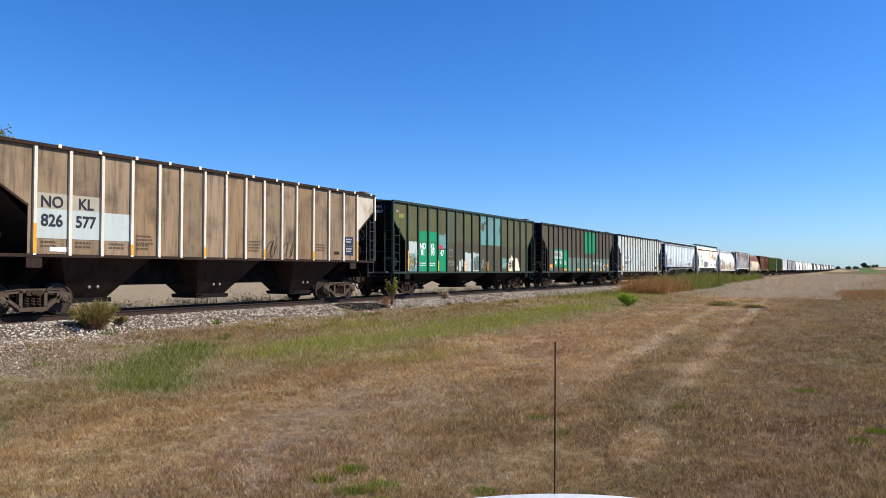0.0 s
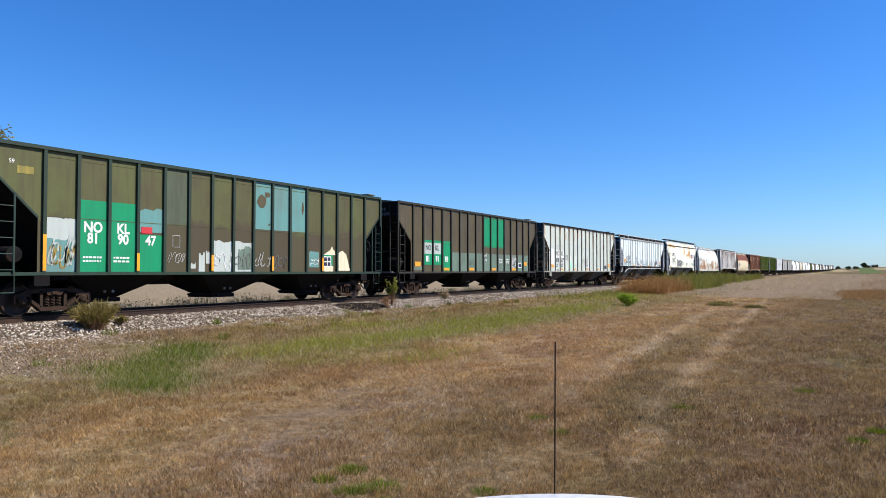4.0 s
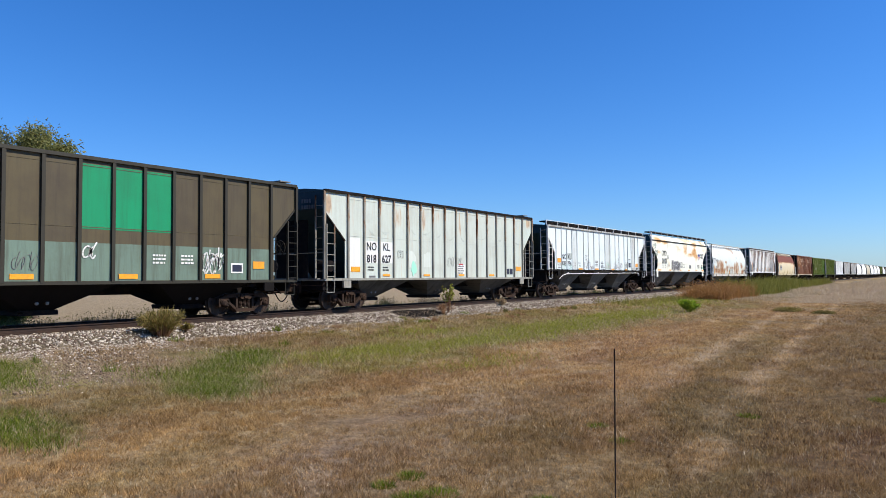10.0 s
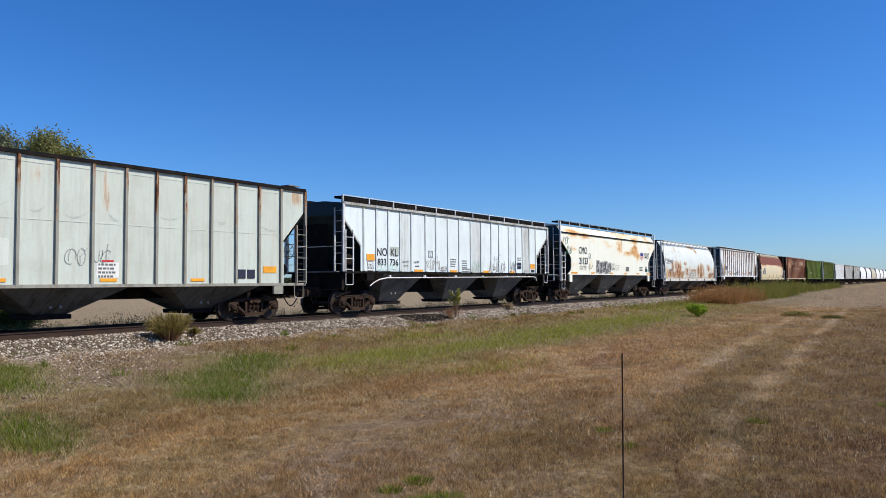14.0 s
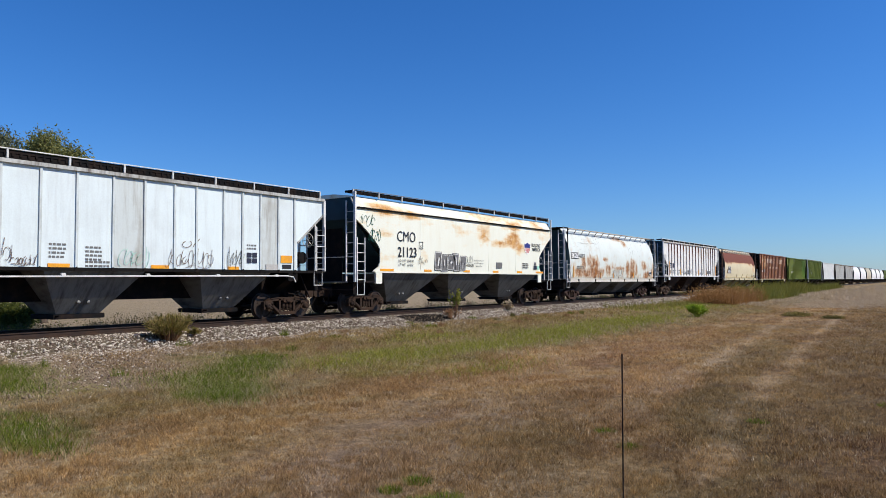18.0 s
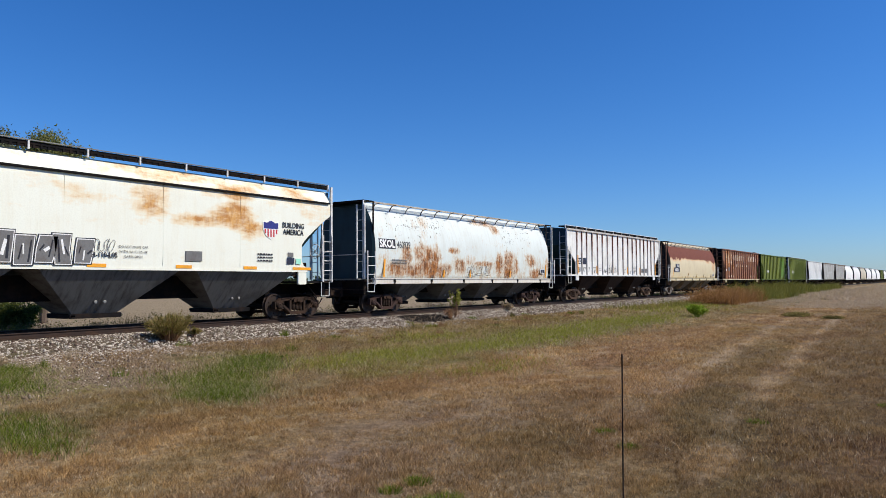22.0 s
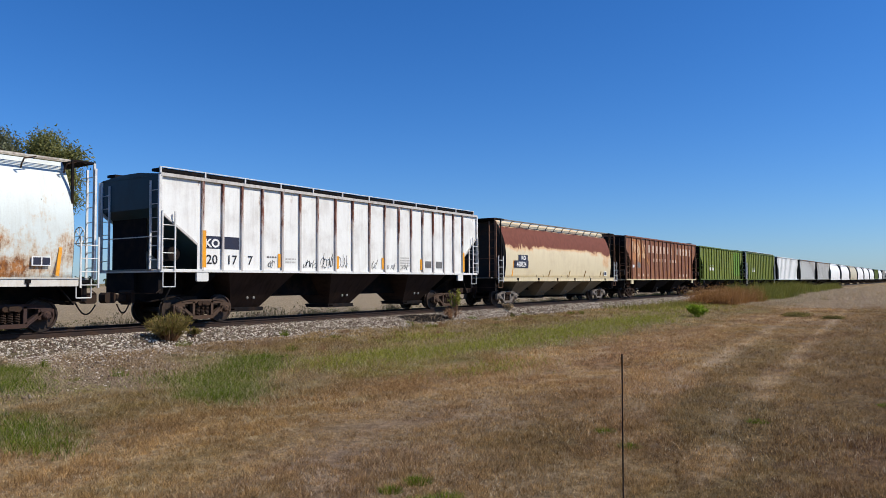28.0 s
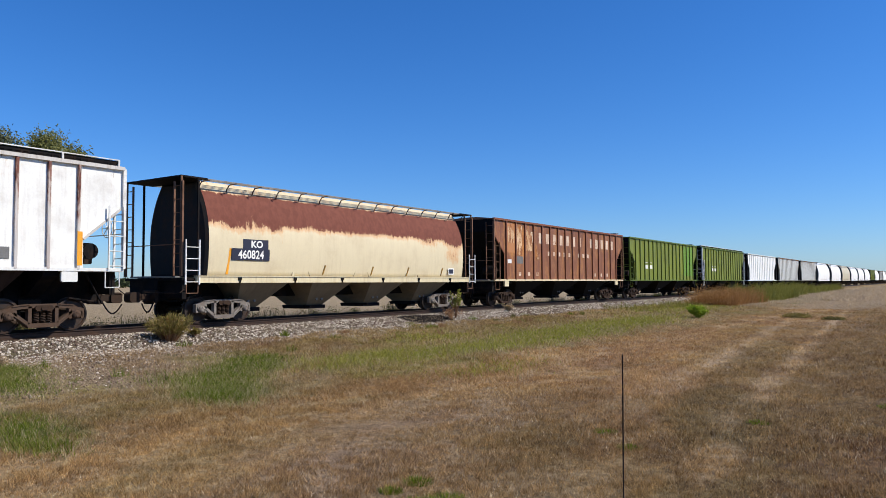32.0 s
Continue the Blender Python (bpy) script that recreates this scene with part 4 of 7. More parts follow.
on_panel(g, 4, car, paint("grey_green_patch", (0.085, 0.105, 0.066), (0.06, 0.065, 0.042), 0.8), 0.45, 0.98, label="grey green older coat")
s = Shape()
for a, b, c, d in ((0.35, 2.02, 0.65, 2.035), (0.35, 2.40, 0.65, 2.415), (0.35, 2.02, 0.365, 2.415), (0.635, 2.02, 0.65, 2.415)):
    s.box(SIDE - 0.066, panel_y(g, 4, a), b, SIDE - 0.058, panel_y(g, 4, c), d)
part("plate_frame", s, FAINT, car)
scribble(panel_y(g, 4, 0.15), 1.5, 0.7, 0.35, car, FAINT, 86, SIDE - 0.058, 4, 0.015)
for i, a in ((6, 0.335), (7, 0.335)):
    on_panel(g, i, car, PALE, 0.0, a, 0.0, 1.0, rag=0.03)
on_panel(g, 7, car, SAGE, 0.02, 0.27, 0.25, 1.0, up=0.004, rag=0.09)
on_panel(g, 5, car, PALE, 0.0, 0.20, 0.45, 0.75, rag=0.07)
on_panel(g, 5, car, PALE, 0.03, 0.12, 0.0, 0.3, rag=0.05)
on_panel(g, 5, car, PALE, 0.08, 0.22, 0.8, 1.0, rag=0.05)
for i in (8, 9, 10):
    on_panel(g, i, car, TEAL, 0.46, 1.0, label="pale teal repainted panel", rag=0.05)
on_panel(g, 11, car, TEAL, 0.05, 0.26, 0.15, 0.85, rag=0.04)
scribble(panel_y(g, 11, 0.25), 1.5, 0.5, 0.25, car, CHALK, 87, SIDE - 0.058, 4, 0.02)
on_panel(g, 12, car, GREEN_P, 0.07, 0.23, 0.0, 0.75, up=0.004)
on_panel(g, 12, car, CREAM_P, 0.0, 0.08, 0.0, 0.8, rag=0.03)
patch(panel_y(g, 12, 0.10), 1.42, panel_y(g, 12, 0.62), 1.86, car, CHALK, SIDE - 0.058, "data_plate")
for q in (0, 1):
    for e in (0, 1):
        patch(panel_y(g, 12, 0.14 + 0.24 * q), 1.46 + 0.20 * e, panel_y(g, 12, 0.33 + 0.24 * q), 1.62 + 0.20 * e, car, NAVY, SIDE - 0.053, "data_plate")
s = Shape().prism_x([(panel_y(g, 12, 0.10), 1.92), (panel_y(g, 12, 0.9), 1.92), (panel_y(g, 12, 0.86), 2.10), (panel_y(g, 12, 0.74), 2.16), (panel_y(g, 12, 0.68), 2.30), (panel_y(g, 12, 0.55), 2.12), (panel_y(g, 12, 0.35), 2.03)], SIDE - 0.075, SIDE - 0.06)
part("paint_patch", s, CREAM_P, car)
s = Shape().prism_x([(panel_y(g, 13, 0.08), 1.26), (panel_y(g, 13, 0.97), 1.26), (panel_y(g, 13, 0.90), 1.40), (panel_y(g, 13, 0.78), 1.72), (panel_y(g, 13, 0.66), 1.98), (panel_y(g, 13, 0.40), 2.12), (panel_y(g, 13, 0.22), 2.06), (panel_y(g, 13, 0.08), 1.95)], SIDE - 0.075, SIDE - 0.06)
part("paint_patch", s, CREAM_P, car, "cream sprayed blot")
for i in (0, 3, 6, 9, 12):
    patch(panel_y(g, i, 0) - 0.05, 1.26, panel_y(g, i, 0) + 0.05, 2.25 if not i else 1.80, car, ORANGE, FRONT + 0.004, "reflector")
for i, f, z, ry, rz in ((8, 0.45, 3.85, 0.22, 0.26), (8, 0.75, 4.12, 0.15, 0.10), (10, 0.78, 3.75, 0.07, 0.22), (8, 0.85, 3.0, 0.06, 0.04)):
    blot(panel_y(g, i, f), z, ry, rz, car, BROWN[0], i + int(z * 100), SIDE - 0.060, "worn_patch", "brown worn spot in the teal paint")
for k, (tx, tz) in enumerate((("NOKL", 4.28), ("810047", 4.05))):
    me = words(tx, 0.22, 0, tz, car, CHALK, 0.75, 0.9)
    me.matrix_basis = Matrix.Translation((0.7, -g["h"] - 0.004, tz)) @ pose(0, 0, 0, 0, 0, -90)
patch(panel_y(g, 0, -0.75), 3.85, panel_y(g, 0, -0.3), 4.05, car, ORANGE_WASH, SIDE - 0.062, label="faded yellow paint patch")
words("59", 0.16, panel_y(g, 0, -0.9), 4.1, car, CHALK, SIDE - 0.06)
scribble(panel_y(g, 0, 0.1), 1.30, 0.8, 0.75, car, metal("ochre_spray", (0.36, 0.25, 0.06), 0.7), 81, SIDE - 0.052, 4, 0.05)
scribble(panel_y(g, 0, 0.15), 1.4, 0.75, 0.8, car, PALE, 82, SIDE - 0.048, 3, 0.05)
for i, sd, ink in ((6, 83, CHALK), (7, 84, GREYINK), (8, 85, FAINT), (9, 88, GREYINK)):
    scribble(panel_y(g, i, 0.1), 1.35, 0.8, 0.55, car, ink, sd, SIDE - 0.052, 3, 0.03)

# brown car
car, g = ribbed_car(48.13, 65.55, "brown faded hopper car with bright green patches and sage lower band", BROWN, SMOKE_POST, DARK_BELLY, 1.2, 4.61, 16, "top", SMOKE_POST, rib_w=0.10, seam=0.44, closed=(-1, 1), posts=even(-7.33, 7.49, 16))
for i in (1, 2, 3):
    on_panel(g, i, car, GREEN_P, 0.10 if i < 3 else 0.0, 0.50)
for i, (a, b) in enumerate((("NO", "81"), ("KL", "91"), ("", "83"))):
    if a:
        patch(panel_y(g, i + 1, 0.12), 2.14, panel_y(g, i + 1, 0.88), 2.72, car, PALE, SIDE - 0.060, "number_panel", "faded white name panel")
        words(a, 0.38, panel_y(g, i + 1, 0.54 - 0.08 * i), 2.34, car, INK, SIDE - 0.054, 0.9, 0.008)
    words(b, 0.42, panel_y(g, i + 1), 1.74, car, CHALK, SIDE - 0.056, 0.9, 0.014)
on_panel(g, 0, car, SAGE, 0.02, 0.10)
for i in range(4, 15):
    on_panel(g, i, car, SAGE, 0.0, 0.33, label="sage grey lower coat")
for i in (8, 9, 10):
    on_panel(g, i, car, GREEN_P, 0.42, 0.97, label="bright green repainted panel")
patch(panel_y(g, 0, 0.2), 1.48, panel_y(g, 0, 0.75), 1.72, car, ORANGE, SIDE - 0.045, "reflector")
patch(panel_y(g, 14, 0.2), 1.6, panel_y(g, 14, 0.7), 1.85, car, ORANGE, SIDE - 0.045, "reflector")
for i in (3, 6, 9, 12):
    patch(panel_y(g, i, 0.2), 1.28, panel_y(g, i, 0.8), 1.42, car, ORANGE, SIDE - 0.045, "reflector")
scribble(panel_y(g, 12, 0.08), 1.42, 0.82, 0.72, car, CHALK, 11, SIDE - 0.05, 5, 0.045)
scribble(panel_y(g, 12, 0.10), 1.5, 0.78, 0.6, car, CHALK, 17, SIDE - 0.05, 4, 0.045)
for i in (10, 11):
    data_lines(panel_y(g, i, 0.3), 1.95, car, CHALK, 3, 0.45, SIDE - 0.05)
scribble(panel_y(g, 6, 0.25), 1.5, 0.65, 0.45, car, GREYINK, 18, SIDE - 0.05, 4, 0.014)
end_marks(car, g["h"], 4.2)
scribble(panel_y(g, 8, 0.12), 1.85, 0.42, 0.38, car, CHALK, 12, SIDE - 0.05, 2, 0.045)
patch(panel_y(g, 13, 0.25), 1.45, panel_y(g, 13, 0.75), 1.78, car, CHALK, SIDE - 0.05, "data_plate")
patch(panel_y(g, 13, 0.3), 1.5, panel_y(g, 13, 0.7), 1.73, car, NAVY, SIDE - 0.044, "data_plate")

# light grey car
car, g = ribbed_car(67.04, 84.38, "light grey hopper car with rust streaks and white number panels", GREY, GREY_POST, DUSK_BELLY, 1.24, 4.63, 16, "top", GREY_POST, chord=BLACK,
                    inner=SHADE_BLUE, sill_mat=GREY_POST, seam=0.5, closed=(-1,), posts=even(-7.31, 7.49, 16))
for i, (a, b) in enumerate((("NO", "818"), ("KL", "627"))):
    on_panel(g, i + 1, car, WHITE_P, 0.18, 0.47, 0.02, 0.98, "number_panel", "white number panel")
    words(a, 0.46, panel_y(g, i + 1), 2.41, car, INK, SIDE - 0.058, 0.9, 0.006)
    words(b, 0.44, panel_y(g, i + 1), 1.91, car, INK, SIDE - 0.058, 0.95, 0.012)
    data_lines(panel_y(g, i + 1, 0.25), 1.68, car, INK, 2, 0.4, SIDE - 0.058)
on_panel(g, 0, car, WHITE_P, 0.08, 0.5, 0.05, 0.8)
end_marks(car, g["h"], 4.2)
patch(panel_y(g, 0, 0.2), 1.52, panel_y(g, 0, 0.75), 1.72, car, ORANGE, SIDE - 0.05, "reflector")
for i in (2, 5, 8, 11):
    patch(panel_y(g, i, 0.25), 1.33, panel_y(g, i, 0.75), 1.42, car, ORANGE, SIDE - 0.05, "reflector")
patch(panel_y(g, 14, 0.2), 1.62, panel_y(g, 14, 0.8), 1.84, car, ORANGE, SIDE - 0.05, "reflector")
blot(panel_y(g, 4, 0.35), 2.05, 0.30, 0.40, car, PALE_SPRAY, 71, SIDE - 0.063, label="pale sprayed blot")
blot(panel_y(g, 4, 0.5), 1.68, 0.20, 0.30, car, MINT, 72, SIDE - 0.058, label="mint green sprayed blot")
on_panel(g, 5, car, PALE_SPRAY, 0.14, 0.34, 0.25, 0.85, rag=0.06)
scribble(panel_y(g, 7, 0.25), 1.8, 0.6, 0.5, car, RUB, 14, SIDE - 0.06, 2, 0.02)
scribble(panel_y(g, 8, 0.1), 1.8, 0.4, 0.5, car, RUB, 19, SIDE - 0.06, 2, 0.02)
rng = random.Random(91)
for i in (1, 2, 4, 5, 6, 7, 8, 10, 12, 14):
    z, span = rng.uniform(3.0, 3.2), rng.uniform(0.4, 0.85)
    y = panel_y(g, i, 0.5) + rng.uniform(-0.12, 0.12) - span / 2
    deep, fat, lop = rng.uniform(0.4, 1.0), rng.uniform(0.05, 0.12), rng.uniform(0.3, 0.8)
    arc = [(y + span * k / 12, z + deep * abs(k / 12 - lop) ** 2.0) for k in range(13)]
    wide = [0.008 + fat * math.sin(math.pi * k / 12) ** 2 * rng.uniform(0.75, 1.1) for k in range(13)]
    s = Shape()
    for k in range(12):
        s.add([(SIDE - 0.0655, *arc[k]), (SIDE - 0.0655, *arc[k + 1]), (SIDE - 0.0655, arc[k + 1][0], arc[k + 1][1] + wide[k + 1]), (SIDE - 0.0655, arc[k][0], arc[k][1] + wide[k])], [(0, 1, 2, 3)])
    part("rub_mark", s, SMEAR, car, "soft grey rubbed arc on the panel")
for q in (0.1, 0.5):
    patch(panel_y(g, 13, q), 1.42, panel_y(g, 13, q + 0.32), 1.72, car, NAVY, SIDE - 0.05, "data_plate")
s = Shape()
for a, b, c, d in ((0.3, 2.12, 0.7, 2.14), (0.3, 2.42, 0.7, 2.44), (0.3, 2.12, 0.33, 2.44), (0.67, 2.12, 0.7, 2.44)):
    s.box(SIDE - 0.066, panel_y(g, 3, a), b, SIDE - 0.06, panel_y(g, 3, c), d)
part("plate_frame", s, INK, car)
words("PLATE", 0.07, panel_y(g, 3), 2.33, car, INK, SIDE - 0.06)
words("C", 0.15, panel_y(g, 3), 2.18, car, INK, SIDE - 0.06, 1, 0.005)
on_panel(g, 8, car, WHITE_P, 0.05, 0.20, 0.1, 0.85, "data_label", "white warning label with fine print", 0.002)
data_lines(panel_y(g, 8, 0.2), 1.78, car, GREYINK, 4, 0.5, SIDE - 0.058)
patch(panel_y(g, 8, 0.3), 1.88, panel_y(g, 8, 0.65), 1.93, car, REDP, SIDE - 0.056, "data_label")
patch(panel_y(g, 1, 0.35), 1.28, panel_y(g, 1, 0.75), 1.36, car, GREYINK, SIDE - 0.058, "data_plate")

# cold white car with a roof walk
TEAL_SPRAY = metal("teal_spray", (0.40, 0.68, 0.58), 0.6, amount=0.1)
RUSTY_INK = metal("brown_spray", (0.15, 0.09, 0.075), 0.6, amount=0.2)
car, g = ribbed_car(86.45, 104.20, "cold white hopper car with roof walk and faint spray tags", WHITE, WHITE_POST, GREY_BELLY, 1.70, 4.37, 17, "rail", LADDER_W, lift=0.13, end_in=1.6,
                    chord=paint("sooty_chord", (0.55, 0.56, 0.54), (0.10, 0.075, 0.055), 0.9), sill_mat=DARK_BELLY, inner=SHADE_BLUE, rib_w=0.065, dark_end=DARK_BELLY, cut=(0.20, 0.62), closed=(-1,), truck_in=1.40, proud=0.035, posts=[-7.66, -6.87, -6.08, -5.27, -4.46, -3.40, -2.59, -1.61, -0.64, 0.41, 1.39, 2.40, 3.19, 4.24, 5.01, 5.79, 6.61, 7.37])
pipe = [Vector((SIDE - 0.02, -7.3, 1.12)), Vector((SIDE - 0.02, -7.05, 1.26)), Vector((SIDE - 0.02, -6.7, 1.38)), Vector((SIDE - 0.02, -6.2, 1.45)), Vector((SIDE - 0.02, 7.0, 1.52)), Vector((SIDE - 0.02, 7.3, 1.48)), Vector((SIDE - 0.02, 7.4, 1.3))]
part("sill_pipe", Shape().tube(pipe, 0.024, 8), LADDER_W, car, "white rounded pipe below the side")
for i in range(6):
    y = -6.0 + 2.5 * i
    part("pipe_hanger", Shape().soft_box(SIDE - 0.07, y - 0.06, 1.49, SIDE + 0.005, y + 0.06, 1.57, 0.02), LADDER_W, car)
for y in g["posts"]:
    part("post_foot", Shape().add([(SIDE - 0.02, y - 0.10, 1.63), (SIDE - 0.02, y + 0.06, 1.63), (SIDE + 0.04, y - 0.10, 1.63), (SIDE + 0.04, y + 0.06, 1.63), (SIDE - 0.02, y - 0.02, 1.74), (SIDE + 0.04, y - 0.02, 1.74)], [(0, 1, 3, 2), (0, 2, 5, 4), (1, 4, 5, 3), (2, 3, 5), (0, 4, 1)]), BLACK, car)
for i, (a, b) in enumerate((("NO", "833"), ("KL", "736"))):
    words(a, 0.46, panel_y(g, i + 1, 0.5), 2.37, car, INK, SIDE - 0.062, 0.95, 0.008)
    words(b, 0.38, panel_y(g, i + 1, 0.5), 1.98, car, INK, SIDE - 0.062, 1.05, 0.010)
on_panel(g, 2, car, PALE, 0.25, 0.42, 0.1, 1.0, "number_panel", "pale grey repainted strip")
patch(panel_y(g, 0, 0.25), 2.16, panel_y(g, 0, 0.88), 2.42, car, ORANGE, SIDE - 0.05, "reflector")
s = Shape()
for a, q, e, d in ((0.32, 1.92, 0.78, 1.94), (0.32, 2.10, 0.78, 2.12), (0.32, 1.92, 0.35, 2.12), (0.75, 1.92, 0.78, 2.12), (0.40, 2.0, 0.70, 2.02), (0.54, 1.94, 0.56, 2.0)):
    s.box(SIDE - 0.066, panel_y(g, 0, a), q, SIDE - 0.06, panel_y(g, 0, e), d)
part("plate_frame", s, RUSTY_INK, car)
data_lines(panel_y(g, 0, 0.32), 1.82, car, GREYINK, 2, 0.4, SIDE - 0.062)
for i in (4, 7, 10, 13):
    patch(panel_y(g, i, 0.22), 1.72, panel_y(g, i, 0.82), 1.82, car, ORANGE, SIDE - 0.05, "reflector")
for i, w, ink, sd, turns, hgt in ((1.0, 1.5, TEAL_SPRAY, 21, 6, 0.30), (4.9, 1.1, RUSTY_INK, 22, 5, 0.58), (6.15, 0.65, RUSTY_INK, 26, 6, 0.24), (9.1, 0.95, TEAL_SPRAY, 23, 5, 0.5), (10.6, 0.75, RUSTY_INK, 27, 4, 0.5), (11.3, 1.1, RUSTY_INK, 24, 6, 0.55), (13.1, 0.65, INK, 25, 5, 0.6)):
    scribble(panel_y(g, i, 0.1), 1.76, w, hgt, car, ink, sd, SIDE - 0.045, turns, 0.013)
scribble(panel_y(g, 11, 0.25), 2.38, 0.5, 0.26, car, RUSTY_INK, 28, SIDE - 0.045, 1, 0.018)
s = Shape()
for a, q, e, d in ((0.30, 2.36, 0.72, 2.38), (0.30, 2.66, 0.72, 2.68), (0.30, 2.36, 0.325, 2.68), (0.695, 2.36, 0.72, 2.68)):
    s.box(SIDE - 0.066, panel_y(g, 5, a), q, SIDE - 0.06, panel_y(g, 5, e), d)
part("plate_frame", s, INK, car)
words("PLATE", 0.07, panel_y(g, 5, 0.51), 2.57, car, INK, SIDE - 0.06)
words("C", 0.16, panel_y(g, 5, 0.51), 2.40, car, INK, SIDE - 0.06, 1, 0.005)
words("LD LMT", 0.13, panel_y(g, 3), 2.10, car, INK, SIDE - 0.062)
words("LT WT", 0.13, panel_y(g, 3), 1.92, car, INK, SIDE - 0.062)
words("206200", 0.13, panel_y(g, 4, 0.35), 2.10, car, INK, SIDE - 0.062)
data_lines(panel_y(g, 4, 0.28), 1.94, car, INK, 1, 0.35, SIDE - 0.062)
for i, z, n, wd in ((7, 2.30, 4, 0.45), (8, 2.25, 4, 0.5), (8, 1.85, 2, 0.7), (14, 2.52, 2, 0.4)):
    data_lines(panel_y(g, i, 0.25), z, car, GREYINK, n, wd, SIDE - 0.06)
for q, e in ((0.25, 1.95), (0.55, 1.95), (0.25, 2.14), (0.55, 2.14)):
    patch(panel_y(g, 14, q), e, panel_y(g, 14, q + 0.25), e + 0.16, car, NAVY, SIDE - 0.05, "data_plate")
patch(panel_y(g, 15, 0.3), 1.72, panel_y(g, 15, 0.95), 1.92, car, FAINT, SIDE - 0.05, "data_plate")
patch(panel_y(g, 16, 0.15), 1.98, panel_y(g, 16, 0.85), 2.24, car, ORANGE, SIDE - 0.05, "reflector")
patch(panel_y(g, 16, 0.25), 1.78, panel_y(g, 16, 0.8), 1.92, car, INK, SIDE - 0.05, "data_plate")

# smooth-sided cream white car with rust
TAG_GREEN = metal("green_spray", (0.02, 0.11, 0.085), 0.6, amount=0.2)
def smooth_car(y0, y1, label, skin, belly, zs, zt, rail_mat):
    car, h = car_root(y0, y1, label)
    half = bulged_ring(zs, zt, "smooth")
    yi = h - 1.75
    H = zt - zs
    n = len(half)
    # the side is drawn out along y, its ends cut back below a rounded shoulder
    s = Shape()
    cols = 40

    def inset(z):
        u = (z - zs) / H
        if u > 0.70:
            return 0.0
        if u > 0.33:
            return 1.55 * ((0.70 - u) / 0.37) ** 0.85
        return 1.55 if u > 0.12 else 1.55 - 0.45 * ((0.12 - u) / 0.12) ** 2

    for j in range(cols + 1):
        for x, z in half:
            lim = h - inset(z)
            s.v.append((x, -lim + 2 * lim * j / cols, z))
    for j in range(cols):
        s.f += [(j * n + i, (j + 1) * n + i, (j + 1) * n + i + 1, j * n + i + 1) for i in range(n - 1)]
    m = len(s.v)
    back = Shape()
    back.v = [(x - 0.001, y, z) for x, y, z in s.v] + [(x - 0.05, y, z) for x, y, z in s.v]
    back.f = [tuple(i + m for i in f[::-1]) for f in s.f]
    for e in (0, cols):
        back.f += [(e * n + i, e * n + i + 1, m + e * n + i + 1, m + e * n + i) for i in range(n - 1)]
    part("side", s, skin, car, smooth=True)
    part("side_lining", back, skin, car)
    f2 = Shape()
    f2.v = [(-x, y, z) for x, y, z in s.v]
    f2.f = [f[::-1] for f in s.f]
    part("far_side", f2, skin, car, smooth=True)
    xt = half[-1][0]
    part("roof", Shape().prism_y([(-xt, zt - 0.02), (xt, zt - 0.02), (xt - 0.1, zt + 0.05), (0.4, zt + 0.15), (-0.4, zt + 0.15), (-xt + 0.1, zt + 0.05)], -h, h), skin, car)
    part("side_lip", Shape().soft_box(SIDE - 0.10, -h + 0.12, zt - 0.47, SIDE + 0.03, h - 0.12, zt - 0.41, 0.015), DARK_BELLY, car)
    part("side_sill", Shape().soft_box(SIDE - 0.12, -yi - 0.5, zs - 0.05, SIDE - 0.03, yi + 0.5, zs + 0.02, 0.02), skin, car)
    for q in (-4.4, -1.5, 1.5, 4.4):
        part("weld_seam", Shape().box(SIDE - 0.06, q - 0.004, zs + 0.1, SIDE - 0.018, q + 0.004, zt - 0.5), skin, car)
    for k in (-1, 1):
        v = [(-1.45, k * (h - 0.05), zt), (1.45, k * (h - 0.05), zt), (1.45, k * (h - 0.05), zt - 0.3 * H), (-1.45, k * (h - 0.05), zt - 0.3 * H), (1.45, k * (yi - 0.6), zs), (-1.45, k * (yi - 0.6), zs)]
        s = Shape().add(v, [(0, 1, 2, 3), (3, 2, 4, 5)])
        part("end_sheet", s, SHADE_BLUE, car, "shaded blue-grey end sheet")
        if k < 0:
            # another added black plate, so that the opening looks dark
            part("end_web", Shape().box(-1.46, -h + 0.4, zs - 0.4, 0.5, -h + 0.43, zt - 0.3 * H), BLACK, car, "black plate added to darken the open end")
        part("end_platform", Shape().box(-1.5, min(k * yi, k * h), zs - 0.45, 1.5, max(k * yi, k * h), zs - 0.38), BLACK, car)
        for sx in (1, -1):
            part("corner_post", Shape().box(sx * 1.56 - 0.04, k * h - 0.04, zs - 0.42, sx * 1.56 + 0.04, k * h + 0.04, zt + 0.2), rail_mat, car)
        part("jacking_pad", Shape().soft_box(SIDE - 0.12, k * (yi + 0.25) - 0.2, zs - 0.5, SIDE - 0.04, k * (yi + 0.25) + 0.2, zs - 0.04, 0.03), skin, car)
        ladder(car, k * h + (0.05 if k < 0 else -0.49), zs - 0.42, zs + 1.35, rail_mat, width=0.46, step=0.36)
        end_gear(car, k * h, k, zs - 0.42, zt, rail_mat)
        truck(car, k * (h - 1.27))
    part("centre_sill", Shape().box(-0.25, -h + 1.5, 0.80, 0.25, h - 1.5, zs - 0.2), BLACK, car)
    bays(car, 3, 4.85, zs - 0.06, belly, 2.1, gate=0.66)
    running_board(car, -h + 0.05, h - 0.05, zt + 0.08, "rail", rail_mat, top=GRATE)
    return car, dict(h=h, yi=yi, zs=zs, zt=zt, H=H)


